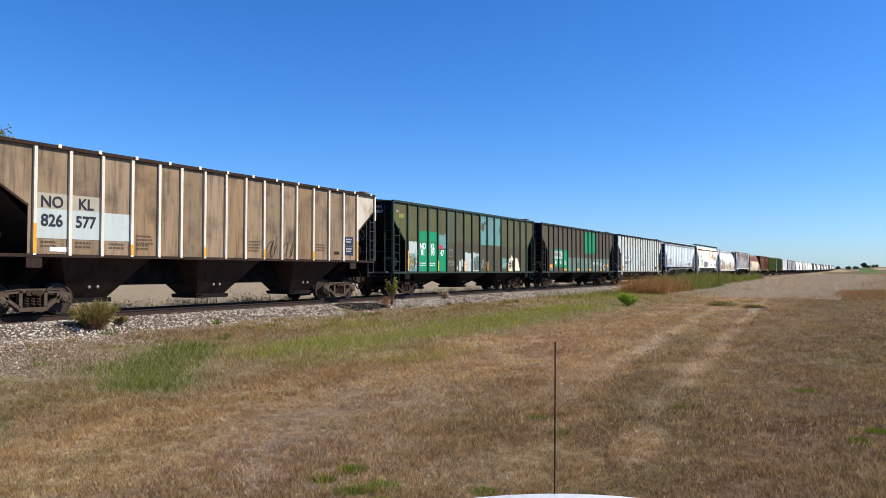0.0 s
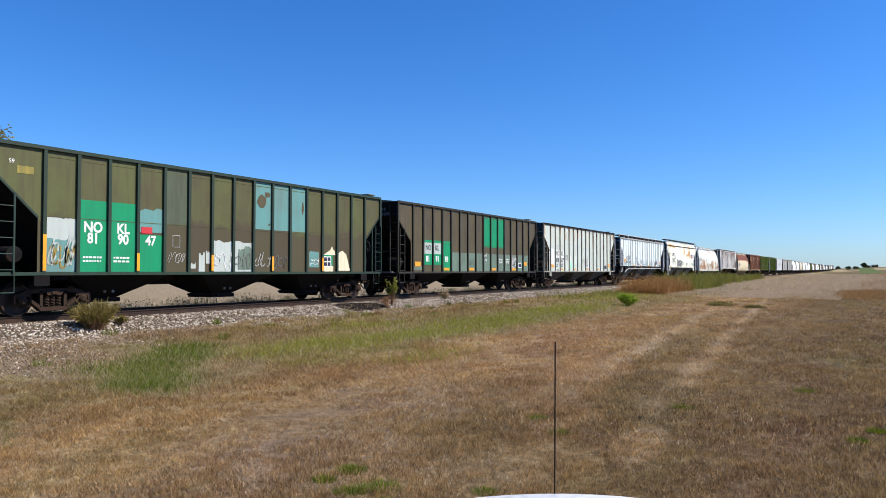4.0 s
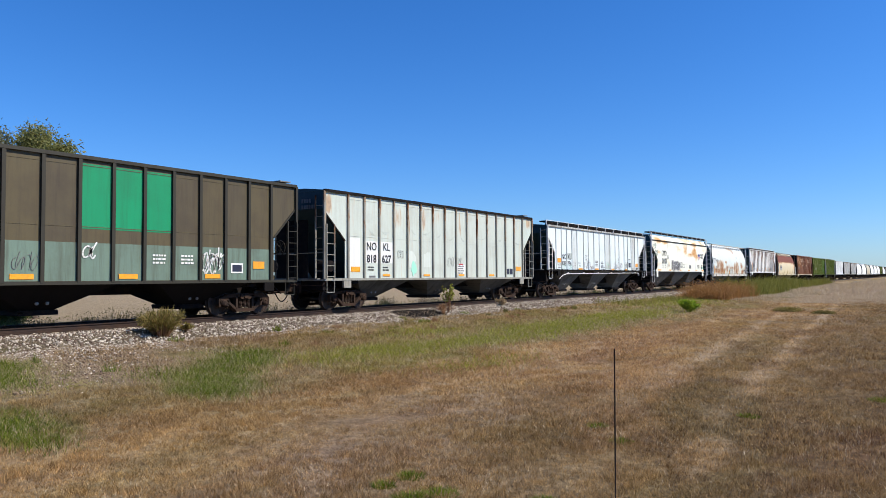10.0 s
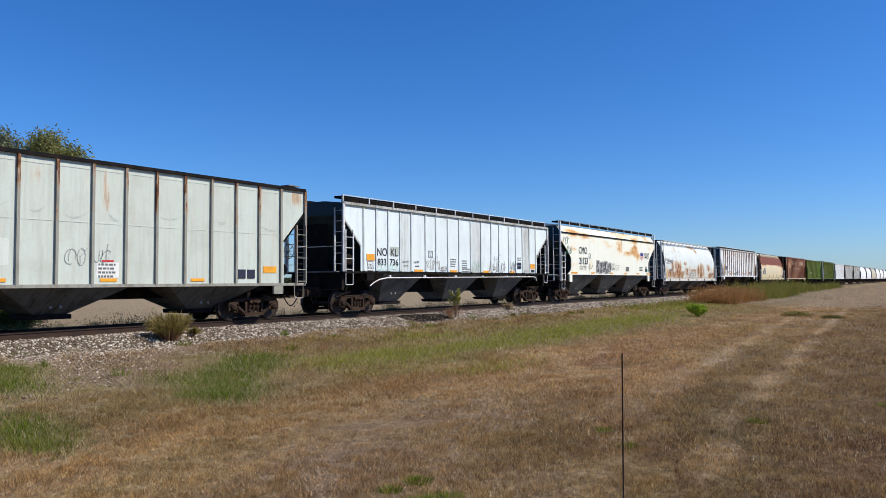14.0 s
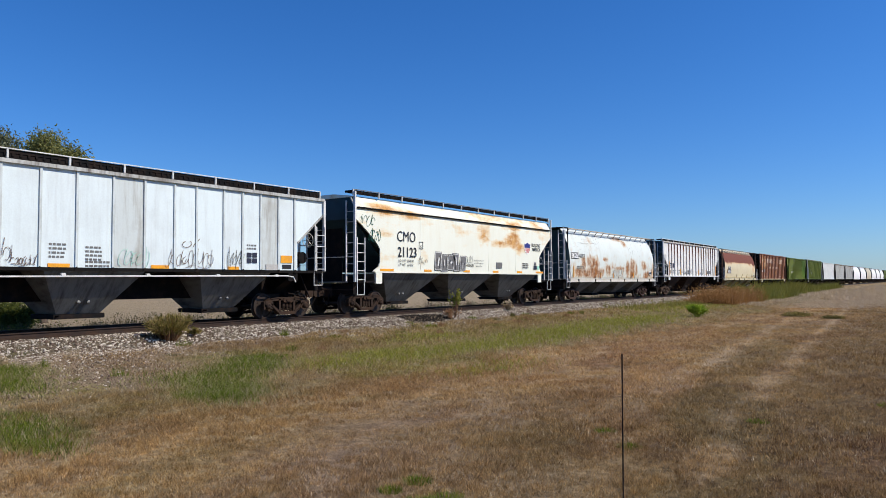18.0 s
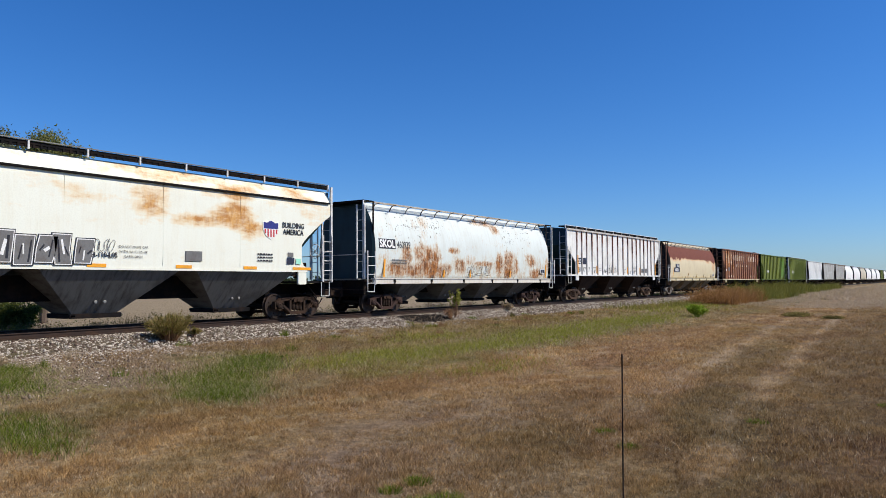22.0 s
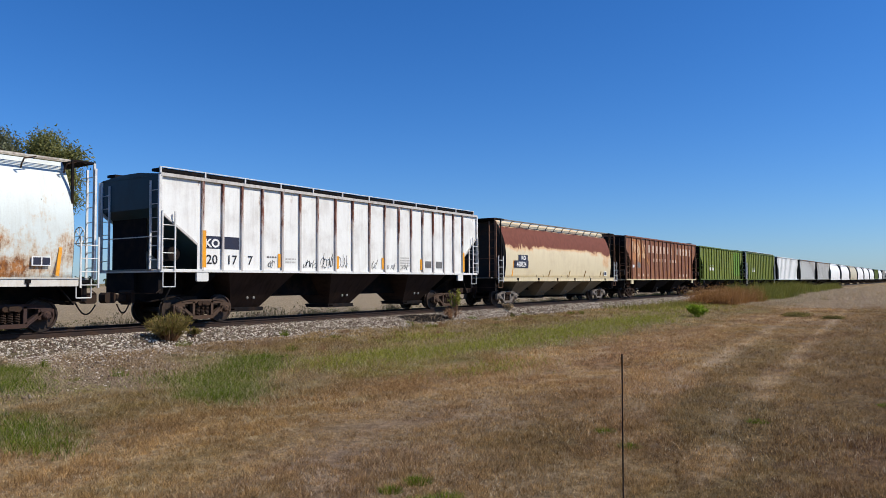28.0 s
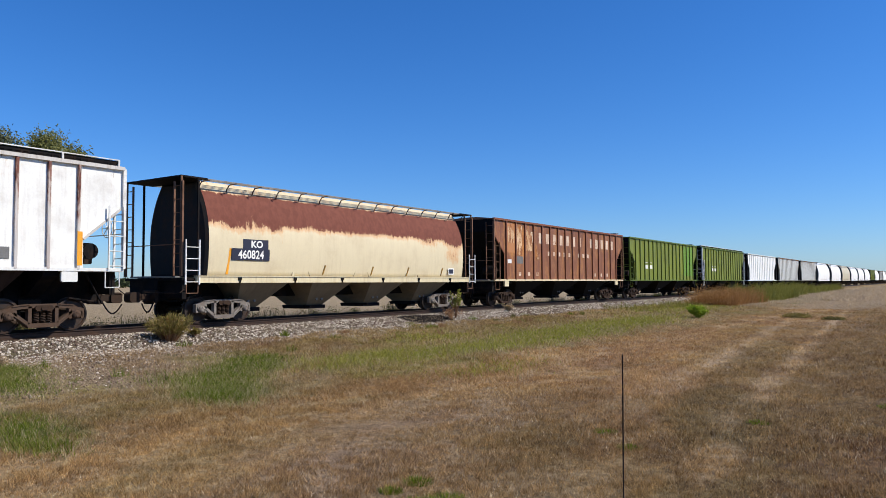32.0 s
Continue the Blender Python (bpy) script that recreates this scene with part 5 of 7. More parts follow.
car, g = smooth_car(105.96, 123.50, "cream white smooth-sided hopper car with orange rust blooms", CREAM_WHITE, GREY_BELLY, 1.72, 4.72, LADDER_W)
h = g["h"]
words("CMO", 0.64, -h + 3.33, 3.03, car, INK, SIDE, 0.92, 0.0)
words("21123", 0.60, -h + 3.40, 2.37, car, INK, SIDE, 0.92, 0.010)
words("LD LMT 224900", 0.165, -h + 3.30, 2.14, car, INK, SIDE - 0.005)
words("LT WT   61100", 0.165, -h + 3.30, 1.97, car, INK, SIDE - 0.008)
for y in (2.0, 4.95, 8.2, 11.0, 13.6, 16.0):
    w = 0.45 if y in (2.0, 16.0) else 0.28
    patch(-h + y - w, 1.74, -h + y + w, 1.84, car, ORANGE, SIDE - 0.02, "reflector")
rng = random.Random(5)
for i in range(5):
    y, lean = -h + 5.50 + i * 0.52, rng.uniform(-0.08, 0.12)
    lo, hi = 1.82 + rng.uniform(-0.03, 0.05), 2.56 + rng.uniform(-0.08, 0.10)
    for grow, mat, x in ((0.05, INK, SIDE - 0.008), (0.025, CHALK, SIDE - 0.005), (0.0, GREYINK, SIDE - 0.002)):
        block = part("spray_block", Shape().prism_x([(y - grow, lo - grow), (y + 0.42 + grow, lo - grow), (y + 0.42 + lean + grow, (lo + hi) / 2), (y + 0.46 + lean + grow, hi + grow), (y + lean - grow, hi + grow), (y + lean * 0.3 - grow, (lo + hi) / 2)], x - 0.012, x), mat, car, "grey block of a spray-painted tag" if not grow else "")
    for k in range(3):
        a = y + 0.10 + 0.12 * k
        part("spray_stroke", Shape().bar((SIDE, a, lo + rng.uniform(0.05, 0.3)), (SIDE, a + lean + rng.uniform(-0.06, 0.06), hi - rng.uniform(0.05, 0.3)), 0.006, rng.uniform(0.03, 0.09)), INK if k != 1 else CHALK, car)
scribble(-h + 8.1, 2.15, 0.6, 0.4, car, GREYINK, 35, SIDE + 0.002, 4, 0.014)
scribble(-h + 4.2, 2.05, 0.7, 0.35, car, GREYINK, 37, SIDE + 0.002, 4, 0.014)
scribble(-h + 0.25, 3.55, 0.95, 0.5, car, TAG_GREEN, 32, SIDE - 0.02, 4)
scribble(-h + 0.85, 2.95, 0.7, 0.5, car, TAG_GREEN, 33, SIDE - 0.01, 4)
shield = [(14.13, 3.40), (14.13, 3.12), (14.25, 2.92), (14.49, 2.78), (14.73, 2.92), (14.85, 3.12), (14.85, 3.40), (14.68, 3.38), (14.49, 3.48), (14.3, 3.38)]
part("emblem", Shape().prism_x([(-h + y, z) for y, z in shield], SIDE - 0.02, SIDE - 0.004), CHALK, car, "shield emblem in white, blue and red")
part("emblem_field", Shape().prism_x([(-h + y, z) for y, z in ((14.16, 3.38), (14.16, 3.16), (14.82, 3.16), (14.82, 3.38), (14.67, 3.36), (14.49, 3.45), (14.31, 3.36))], SIDE - 0.02, SIDE), metal("emblem_blue", (0.03, 0.04, 0.22), 0.5), car)
for i in range(5):
    y = 14.20 + i * 0.13
    part("emblem_stripe", Shape().box(SIDE - 0.02, -h + y, 2.88 if i in (1, 2, 3) else 2.99, SIDE + 0.001, -h + y + 0.06, 3.14), REDP, car)
words("BUILDING", 0.27, -h + 15.55, 3.24, car, INK, SIDE, 0.88, 0.005)
words("AMERICA", 0.27, -h + 15.55, 3.00, car, INK, SIDE, 0.88, 0.005)
patch(-h + 11.04, 1.97, -h + 11.65, 2.28, car, GREYINK, SIDE - 0.004, "data_plate", "grey ribbed data plate")
data_lines(-h + 13.9, 2.24, car, INK, 3, 0.7, SIDE)
patch(-h + 15.25, 1.95, -h + 15.6, 2.17, car, NAVY, SIDE, "data_plate")
patch(-h + 15.3, 2.2, -h + 15.55, 2.36, car, GREYINK, SIDE, "data_plate")
patch(-h + 15.68, 1.95, -h + 15.92, 2.15, car, MINT, SIDE, "data_plate", "green data label")
s = Shape()
for a, b, c, d in ((0, 0, 0.3, 0.02), (0, 0.3, 0.3, 0.32), (0, 0, 0.02, 0.32), (0.28, 0, 0.3, 0.32)):
    s.box(SIDE - 0.01, -h + 4.25 + a, 2.75 + b, SIDE, -h + 4.25 + c, 2.75 + d)
part("plate_frame", s, INK, car)
words("C", 0.15, -h + 4.40, 2.8, car, INK, SIDE, 1, 0.005)
words("CH-110-L05", 0.20, -h + 8.35, 2.02, car, INK, SIDE - 0.004, 0.9, 0.006)
for k, line in enumerate(("DO NOT MOVE CAR", "WITH HATCHES OR", "GATES OPEN.")):
    words(line, 0.10, -h + 9.3, 2.30 - 0.14 * k, car, INK, SIDE - 0.004)

# white rounded car
WORN_WALK = paint("worn_white_walk", (0.60, 0.57, 0.50), (0.22, 0.15, 0.10), 0.9, 0.5)
car, g = tank_car(125.51, 142.65, "white rounded hopper car with orange rust along its lower side", TANK_WHITE, SHADE_BLUE, GREY_BELLY, paint("white_sill_rusted", (0.66, 0.64, 0.58), (0.4, 0.3, 0.2), 0.4, 0.25), 1.42, 4.5, LADDER_W, walk_mat=WORN_WALK, end_in=0.62,
                  casting=metal("plum_casting", (0.055, 0.036, 0.034), 0.85))
yb = g["yb"]
x = tank_x(g, 2.95)
lay_on(patch(-0.55, 0, 0.55, 0.41, car, INK, 0.0, "number_panel", "black name panel"), g, -7.17, 2.70, 0.41, 0.014)
lay_on(words("SKOL", 0.44, 0, 0, car, CHALK, 0, 0.95, 0.018), g, -7.17, 2.76, 0.32, 0.020)
lay_on(words("460939", 0.42, 0, 0, car, INK, 0, 0.76, 0.006), g, -6.03, 2.75, 0.32, 0.008)
data_lines(-6.9, 2.2, car, GREYINK, 2, 1.1, SIDE)
rng = random.Random(66)
s = Shape()
for cy, cz, sy, sz, n in ((-4.6, 3.75, 0.9, 0.30, 75), (-3.6, 3.95, 0.5, 0.2, 26), (3.3, 3.6, 0.35, 0.45, 40), (5.2, 3.7, 0.8, 0.3, 25), (-6.3, 3.6, 0.5, 0.3, 16)):
    for i in range(n):
        y, z, r = rng.gauss(cy, sy), min(max(rng.gauss(cz, sz), 2.9), 4.3), rng.uniform(0.010, 0.028)
        ring = [(y + r * math.cos(a) * rng.uniform(0.6, 1.2), z + 1.3 * r * math.sin(a)) for a in (0.3, 1.4, 2.5, 3.6, 4.7, 5.8)]
        s.add([(tank_x(g, q, 0.005), p, q) for p, q in ring], [(0, 1, 2, 3, 4, 5)])
tagged(part("chipped_spots", s, BRACKET, car, "dark rusted chips in the white paint"), kind="stuff")
for y in (0.5, 4.9, 7.2, 11.2, 2 * yb - 0.45):
    part("reflector", Shape().bar((SIDE, -yb + y, 1.5), (tank_x(g, 2.2), -yb + y + 0.1, 1.5 + (0.75 if y < 1 or y > 14 else 0.35)), 0.03, 0.09), ORANGE, car)
patch(yb - 1.1, 1.75, yb - 0.62, 2.0, car, CHALK, SIDE, "data_plate")
for q in (0.02, 0.25):
    patch(yb - 1.08 + q, 1.78, yb - 1.08 + q + 0.19, 1.97, car, NAVY, SIDE + 0.006, "data_plate")
scribble(-yb + 6.9, 1.62, 2.3, 0.5, car, GREYINK, 41, SIDE, 6, 0.018)

# bone white car with rusted posts
car, g = ribbed_car(144.63, 162.57, "bone white hopper car with rusty posts and a roof walk", BONE, BONE_POST, BROWN_BELLY, 1.70, 4.55, 18, "rail", LADDER_W, chord=paint("bone_chord", (0.6, 0.58, 0.55), (0.2, 0.14, 0.1), 0.5, 0.2),
                    inner=SHADE_BLUE, sill_mat=WHITE_P, closed=(-1,), dark_end=BROWN_BELLY, cut=(0.38, 0.72), end_in=1.54, lift=0.05,
                    posts=[-7.44, -6.66, -5.88, -4.99, -4.07, -3.21, -2.31, -1.34, -0.35, 0.68, 1.67, 2.62, 3.50, 4.35, 5.17, 6.04, 6.85, 7.65], casting=metal("brown_casting", (0.085, 0.058, 0.043), 0.85))
on_panel(g, 0, car, NAVY, 0.23, 0.40, -0.02, 1.02, "number_panel")
words("KO", 0.36, panel_y(g, 0), 2.44, car, CHALK, SIDE - 0.055, 1.1, 0.014)
on_panel(g, 1, car, NAVY, 0.23, 0.40, 0.05, 0.95, "number_panel")
for i, b in enumerate(("20", "17", "7 ")):
    words(b, 0.42, panel_y(g, i), 1.90, car, INK, SIDE - 0.058, 1.05, 0.004)
patch(panel_y(g, 0, 0) - 0.03, 1.78, panel_y(g, 0, 0) + 0.11, 2.95, car, ORANGE, FRONT + 0.004, "reflector")
for i, f in ((3, 0.8), (7, 0.10), (9, 0.82), (12, 0.82)):
    patch(panel_y(g, i, f), 1.82, panel_y(g, i, f) + 0.11, 2.30, car, ORANGE, SIDE - 0.045, "reflector")
patch(panel_y(g, 17, 0) - 0.04, 1.78, panel_y(g, 17, 0) + 0.10, 2.7, car, ORANGE, FRONT + 0.004, "reflector")
for i, sd, n, wd, hh in ((3.25, 51, 2, 0.3, 0.25), (5.15, 52, 4, 0.7, 0.28), (6.15, 53, 4, 0.65, 0.5), (7.1, 56, 3, 0.6, 0.5), (10.1, 54, 3, 0.55, 0.25), (11.0, 57, 3, 0.7, 0.25), (9.1, 58, 2, 0.4, 0.4)):
    scribble(panel_y(g, i, 0.05), 1.80, wd, hh, car, INK if n == 4 else GREYINK, sd, SIDE - 0.06, n, 0.02)
data_lines(panel_y(g, 3, 0.25), 2.15, car, GREYINK, 1, 0.5, SIDE - 0.06)
data_lines(panel_y(g, 11, 0.1), 2.3, car, FAINT, 4, 0.7, SIDE - 0.06)
data_lines(panel_y(g, 4, 0.2), 2.1, car, FAINT, 2, 0.5, SIDE - 0.06)
for i in (12, 13):
    patch(panel_y(g, i + 1, 0.30), 1.92, panel_y(g, i + 1, 0.85), 2.22, car, GREYINK, SIDE - 0.055, "data_plate")
on_panel(g, 4, car, WHITE_P, 0.08, 0.28, 0.1, 0.9)

# cream rounded car with a rust-red top
DULL_MARK = metal("dulled_reflector", (0.34, 0.20, 0.04), 0.6, speck=(0.2, 0.12, 0.05), amount=0.7)
# the near-black end material carries the shade of that side in its colour
car, g = tank_car(164.55, 181.28, "cream rounded hopper car with a rust red upper body", RED_TOP, metal("shade_black_end", (0.03, 0.03, 0.03), 0.8), paint("cream_underframe", (0.22, 0.18, 0.12), (0.12, 0.09, 0.06), 0.6), CREAM_SILL, 1.50, 4.5, LADDER_R, walk_mat=metal("pale_grating", (0.26, 0.245, 0.225), 0.6, 0.2, amount=0.3), ladder_mat=LADDER_W,
                  casting=metal("grey_casting", (0.22, 0.20, 0.18), 0.8))
yb = g["yb"]
lay_on(patch(-0.55, 0, 0.55, 0.32, car, NAVY, 0.0, "number_panel", "dark tilted number panel"), g, -yb + 1.91, 2.44, 0.32, 0.012)
lay_on(patch(-0.815, 0, 0.815, 0.39, car, NAVY, 0.0, "number_panel"), g, -yb + 1.695, 2.05, 0.39, 0.012)
lay_on(words("KO", 0.32, 0, 0, car, CHALK, 0, 1.1, 0.012), g, -yb + 1.95, 2.49, 0.25, 0.018)
lay_on(words("460824", 0.40, 0, 0, car, CHALK, 0, 0.92, 0.008), g, -yb + 1.70, 2.11, 0.3, 0.018)
for y in (0.75, 5.2, 8.0, 10.4, 13.0):
    part("reflector", Shape().bar((tank_x(g, 1.6), -yb + y, 1.58), (tank_x(g, 2.2), -yb + y + 0.1, 1.58 + (0.85 if y < 1 else 0.36)), 0.03, 0.08 if y < 1 else 0.05), ORANGE if y < 1 else DULL_MARK, car)
patch(yb - 1.3, 1.65, yb - 0.85, 1.95, car, CHALK, SIDE, "data_plate")
patch(yb - 1.25, 1.7, yb - 0.9, 1.9, car, NAVY, SIDE + 0.006, "data_plate")

# oxide red car with faded lettering
car, g = ribbed_car(183.32, 201.69, "oxide red rusty hopper car with faded white letter blocks", BOX_RED, BOX_POST, DARK_BELLY, 1.42, 4.6, 16, "top", LADDER_R, chord=BOX_POST, sill_mat=CREAM_SILL)
rng = random.Random(9)
FLAKED = paint("flaking_pale_paint", (0.70, 0.52, 0.33), (0.42, 0.20, 0.08), 0.9, 1.0, spread=(1, 3, 0.9), fibre=0.5, grain=0.3, rust_tone=((0.30, 0.12, 0.045), (0.20, 0.075, 0.035)))
FADED = paint("faded_letter_paint", (0.72, 0.60, 0.47), (0.34, 0.16, 0.08), 0.8, 0.62, spread=(1, 2, 2), rust_tone=((0.26, 0.10, 0.04), (0.14, 0.05, 0.025)))
for y in [-4.76 + 0.93 * i for i in range(8)] + [3.57 + 0.905 * i for i in range(5)]:
    patch(y - 0.19, 3.52, y + 0.19, 4.12, car, FADED, SIDE - 0.064, "letter_block", "worn white paint block")
for i in (*range(5), 6, 7, 8):
    patch(-2.9 + 0.72 * i, 2.84, -2.62 + 0.72 * i, 3.08, car, FADED, SIDE - 0.064, "letter_block", "worn white paint block")
for i in (1, 2, 3, 11, 12, 13):
    on_panel(g, i, car, FADED, 0.06, 0.15, 0.35, 0.6, "letter_block", "worn white paint block")
on_panel(g, 0, car, WHITE_P, 0.27, 0.36, 0.15, 0.6, "number_panel")
on_panel(g, 1, car, GREYINK, 0.27, 0.42, 0.1, 0.9, "number_panel", "grey number panel")
for i, lo, hi, a, b in ((0, 0.62, 0.90, 0.2, 0.9), (1, 0.42, 0.93, 0.1, 0.75), (2, 0.50, 0.88, 0.2, 0.9), (3, 0.36, 0.48, 0.3, 0.7)):
    on_panel(g, i, car, FLAKED, lo, hi, a, b, "flaked_paint", "flaking pale paint on the rusty panel", 0.006, 0.25)
on_panel(g, 0, car, paint("orange_faded_panel", (0.45, 0.2, 0.08), (0.3, 0.12, 0.05), 0.5, 0.3), 0.45, 1.0, 0.0, 1.0)

# two green cars
GREEN_FRESH = paint("fresh_green_panel", (0.13, 0.26, 0.03), (0.12, 0.19, 0.03), 0.4)
for a, b, walk_style in ((203.14, 220.97, "top"), (222.89, 240.67, "rail")):
    car, g = ribbed_car(a, b, "leaf green hopper car with small white numbers", GREEN, GREEN_POST, DARK_BELLY, 1.42, 4.58, 16, walk_style, GREEN_POST if walk_style == "top" else LADDER_W)
    for i in (2, 3):
        data_lines(panel_y(g, i, 0.15), 2.75, car, CHALK, 1, 0.6, SIDE - 0.06)
        patch(panel_y(g, i, 0.2), 2.3, panel_y(g, i, 0.8), 2.6, car, WHITE_P, SIDE - 0.06, "number_panel")
    if a < 205:
        for i in (12, 13, 14):
            on_panel(g, i, car, GREEN_FRESH, 0.1, 0.95)

# the farther cars
def far_car(y0, kind):
    y1 = y0 + 17.7
    if kind == "g":
        ribbed_car(y0, y1, "light grey ribbed hopper car", FAR_GREY, GREY_POST, DARK_BELLY, 1.4, 4.55, 15, "top", LADDER_K, far=True)
    elif kind == "w":
        tank_car(y0, y1, "white rounded hopper car", FAR_WHITE, SHADE_BLUE, DARK_BELLY, FAR_WHITE, 1.45, 4.55, LADDER_K, far=True)
    elif kind == "b":
        tank_car(y0, y1, "beige rounded hopper car", TAN_TANK, SHADE_BLUE, DARK_BELLY, TAN_TANK, 1.45, 4.55, LADDER_K, far=True)
    elif kind == "n":
        ribbed_car(y0, y1, "leaf green ribbed hopper car", GREEN, GREEN_POST, DARK_BELLY, 1.4, 4.55, 15, "top", LADDER_K, far=True)
    else:
        ribbed_car(y0, y1, "white ribbed hopper car", FAR_WHITE, WHITE_POST, DARK_BELLY, 1.4, 4.55, 15, "top", LADDER_K, far=True)


for i, kind in enumerate("rggwwbwwwnwgwwnwgbwgwwgnbwgwbgwg"):
    far_car(242.62 + 19.42 * i, kind)


# ---------------------------------------------------------------- ground
def earth_nodes(t, b, co, gravel=True):
    """Colour of the field by plan: dry mown grass, a green verge by the track, wheel ruts, bare earth."""
    sep = t.nodes.new("ShaderNodeSeparateXYZ")
    t.links.new(co, sep.inputs[0])
    X, Y = sep.outputs[0], sep.outputs[1]
    wide = noised(t, co, 0.16, (1, 0.45, 1), 4, 0.6)
    mid = noised(t, co, 0.7, (1, 0.6, 1), 5, 0.65)
    fine = noised(t, co, 11.0, (1, 1, 1), 4, 0.75)
    col = mixed(t, ramped(t, mid, 0.36, 0.66), (0.310, 0.180, 0.096), (0.500, 0.345, 0.180))
    col = mixed(t, maths(t, "MULTIPLY", ramped(t, wide, 0.45, 0.66), 0.5), col, (0.220, 0.173, 0.063))
    col = mixed(t, maths(t, "MULTIPLY", ramped(t, noised(t, co, 0.33, (1.4, 0.5, 1), 4, 0.6, (7, 3, 0)), 0.52, 0.68), 0.5), col, (0.210, 0.130, 0.069))
    col = mixed(t, maths(t, "MULTIPLY", ramped(t, X, -8.0, 0.0), 0.85), col, mixed(t, ramped(t, mid, 0.35, 0.65), (0.080, 0.048, 0.017), (0.140, 0.092, 0.033)))
    plum = ramped(t, noised(t, co, 0.28, (1.2, 0.5, 1), 4, 0.6, (31, 3, 0)), 0.52, 0.64)
    col = mixed(t, maths(t, "MULTIPLY", plum, 0.40), col, (0.226, 0.140, 0.078))
    moss = ramped(t, noised(t, co, 0.22, (1.2, 0.4, 1), 4, 0.6, (11, 43, 0)), 0.52, 0.64)
    col = mixed(t, maths(t, "MULTIPLY", moss, maths(t, "MULTIPLY_ADD", ramped(t, X, -6.0, 1.0), 0.45, 0.15)), col, (0.150, 0.132, 0.045))
    warp = maths(t, "MULTIPLY_ADD", mid, 3.2, -1.6)

    def zone(cx, cy, rx, ry, tilt=0.0):
        """A soft-edged oval on the plan whose long axis leans by tilt metres a metre."""
        dy = maths(t, "ADD", Y, -cy)
        dx = maths(t, "MULTIPLY_ADD", dy, -tilt, maths(t, "ADD", X, -cx))
        u, w = maths(t, "MULTIPLY", dx, 1 / rx), maths(t, "MULTIPLY", dy, 1 / ry)
        d2 = maths(t, "ADD", maths(t, "MULTIPLY", u, u), maths(t, "MULTIPLY", w, w))
        return ramped(t, maths(t, "ADD", d2, warp), 1.35, 0.45)

    # greyish plum sward, dark olive sward, dark brown sward and pale worn spots
    for place, tone, amount in (((-6.4, 9.0, 1.2, 4.2, -0.12), (0.33, 0.245, 0.175), 0.45), ((-5.2, 6.4, 1.6, 1.5, 0.0), (0.34, 0.235, 0.165), 0.4), ((-3.0, 12.2, 0.9, 2.6, -0.2), (0.100, 0.090, 0.034), 0.45),
                                ((-4.4, 22.0, 0.6, 8.0, -0.07), (0.125, 0.10, 0.044), 0.28), ((-1.4, 16.0, 1.2, 9.0, -0.05), (0.150, 0.095, 0.046), 0.35), ((-9.4, 12.5, 0.8, 5.0, 0.0), (0.32, 0.190, 0.090), 0.6),
                                ((-0.6, 8.6, 1.0, 2.6, 0.0), (0.150, 0.072, 0.044), 0.45), ((-2.3, 8.9, 0.30, 1.0, -0.1), (0.50, 0.36, 0.215), 0.45), ((-5.2, 15.4, 1.0, 2.6, -0.2), (0.46, 0.31, 0.195), 0.5), ((-3.2, 7.0, 0.8, 0.9, 0.0), (0.34, 0.25, 0.14), 0.5)):
        col = mixed(t, maths(t, "MULTIPLY", zone(*place), amount), col, tone)
    # two pale wheel ruts and the edge of the mown strip run beside the track
    wob = maths(t, "MULTIPLY_ADD", noised(t, co, 0.16, (1, 1, 1), 3), 0.6, -0.3)
    for cx, slope, w, begin, strong in ((-1.95, -0.066, 0.11, 9.0, 0.75), (-3.55, -0.078, 0.14, 12.0, 0.75), (-8.05, -0.007, 0.15, 6.0, 0.75)):
        line = maths(t, "MULTIPLY_ADD", Y, slope, cx)
        off = maths(t, "ABSOLUTE", maths(t, "ADD", maths(t, "SUBTRACT", X, line), wob))
        rut = maths(t, "MULTIPLY", ramped(t, off, w + 0.26, w * 0.2), ramped(t, mid, 0.30, 0.55))
        rut = maths(t, "MULTIPLY", rut, ramped(t, Y, begin, begin + 5.0))
        col = mixed(t, maths(t, "MULTIPLY", rut, strong), col, (0.52, 0.385, 0.245))
    # green verge
    vx = maths(t, "ADD", X, maths(t, "MULTIPLY_ADD", mid, 5.0, -2.5))
    verge = maths(t, "MULTIPLY", ramped(t, vx, -9.2, -12.0), ramped(t, vx, -19.0, -17.2))
    col = mixed(t, maths(t, "MULTIPLY", verge, 0.75), col, mixed(t, ramped(t, mid, 0.35, 0.65), (0.215, 0.165, 0.085), (0.31, 0.25, 0.14)))
    lush = noised(t, co, 0.5, (1, 0.5, 1), 4, 0.6, (2, 9, 0))
    col = mixed(t, maths(t, "MULTIPLY", verge, ramped(t, lush, 0.44, 0.62)), col, (0.208, 0.174, 0.048))
    col = mixed(t, maths(t, "MULTIPLY", verge, maths(t, "MULTIPLY", ramped(t, lush, 0.57, 0.66), 0.8)), col, (0.110, 0.140, 0.019))
    broken = noised(t, co, 2.0, (1, 0.8, 1), 5, 0.7, (4, 1, 0))
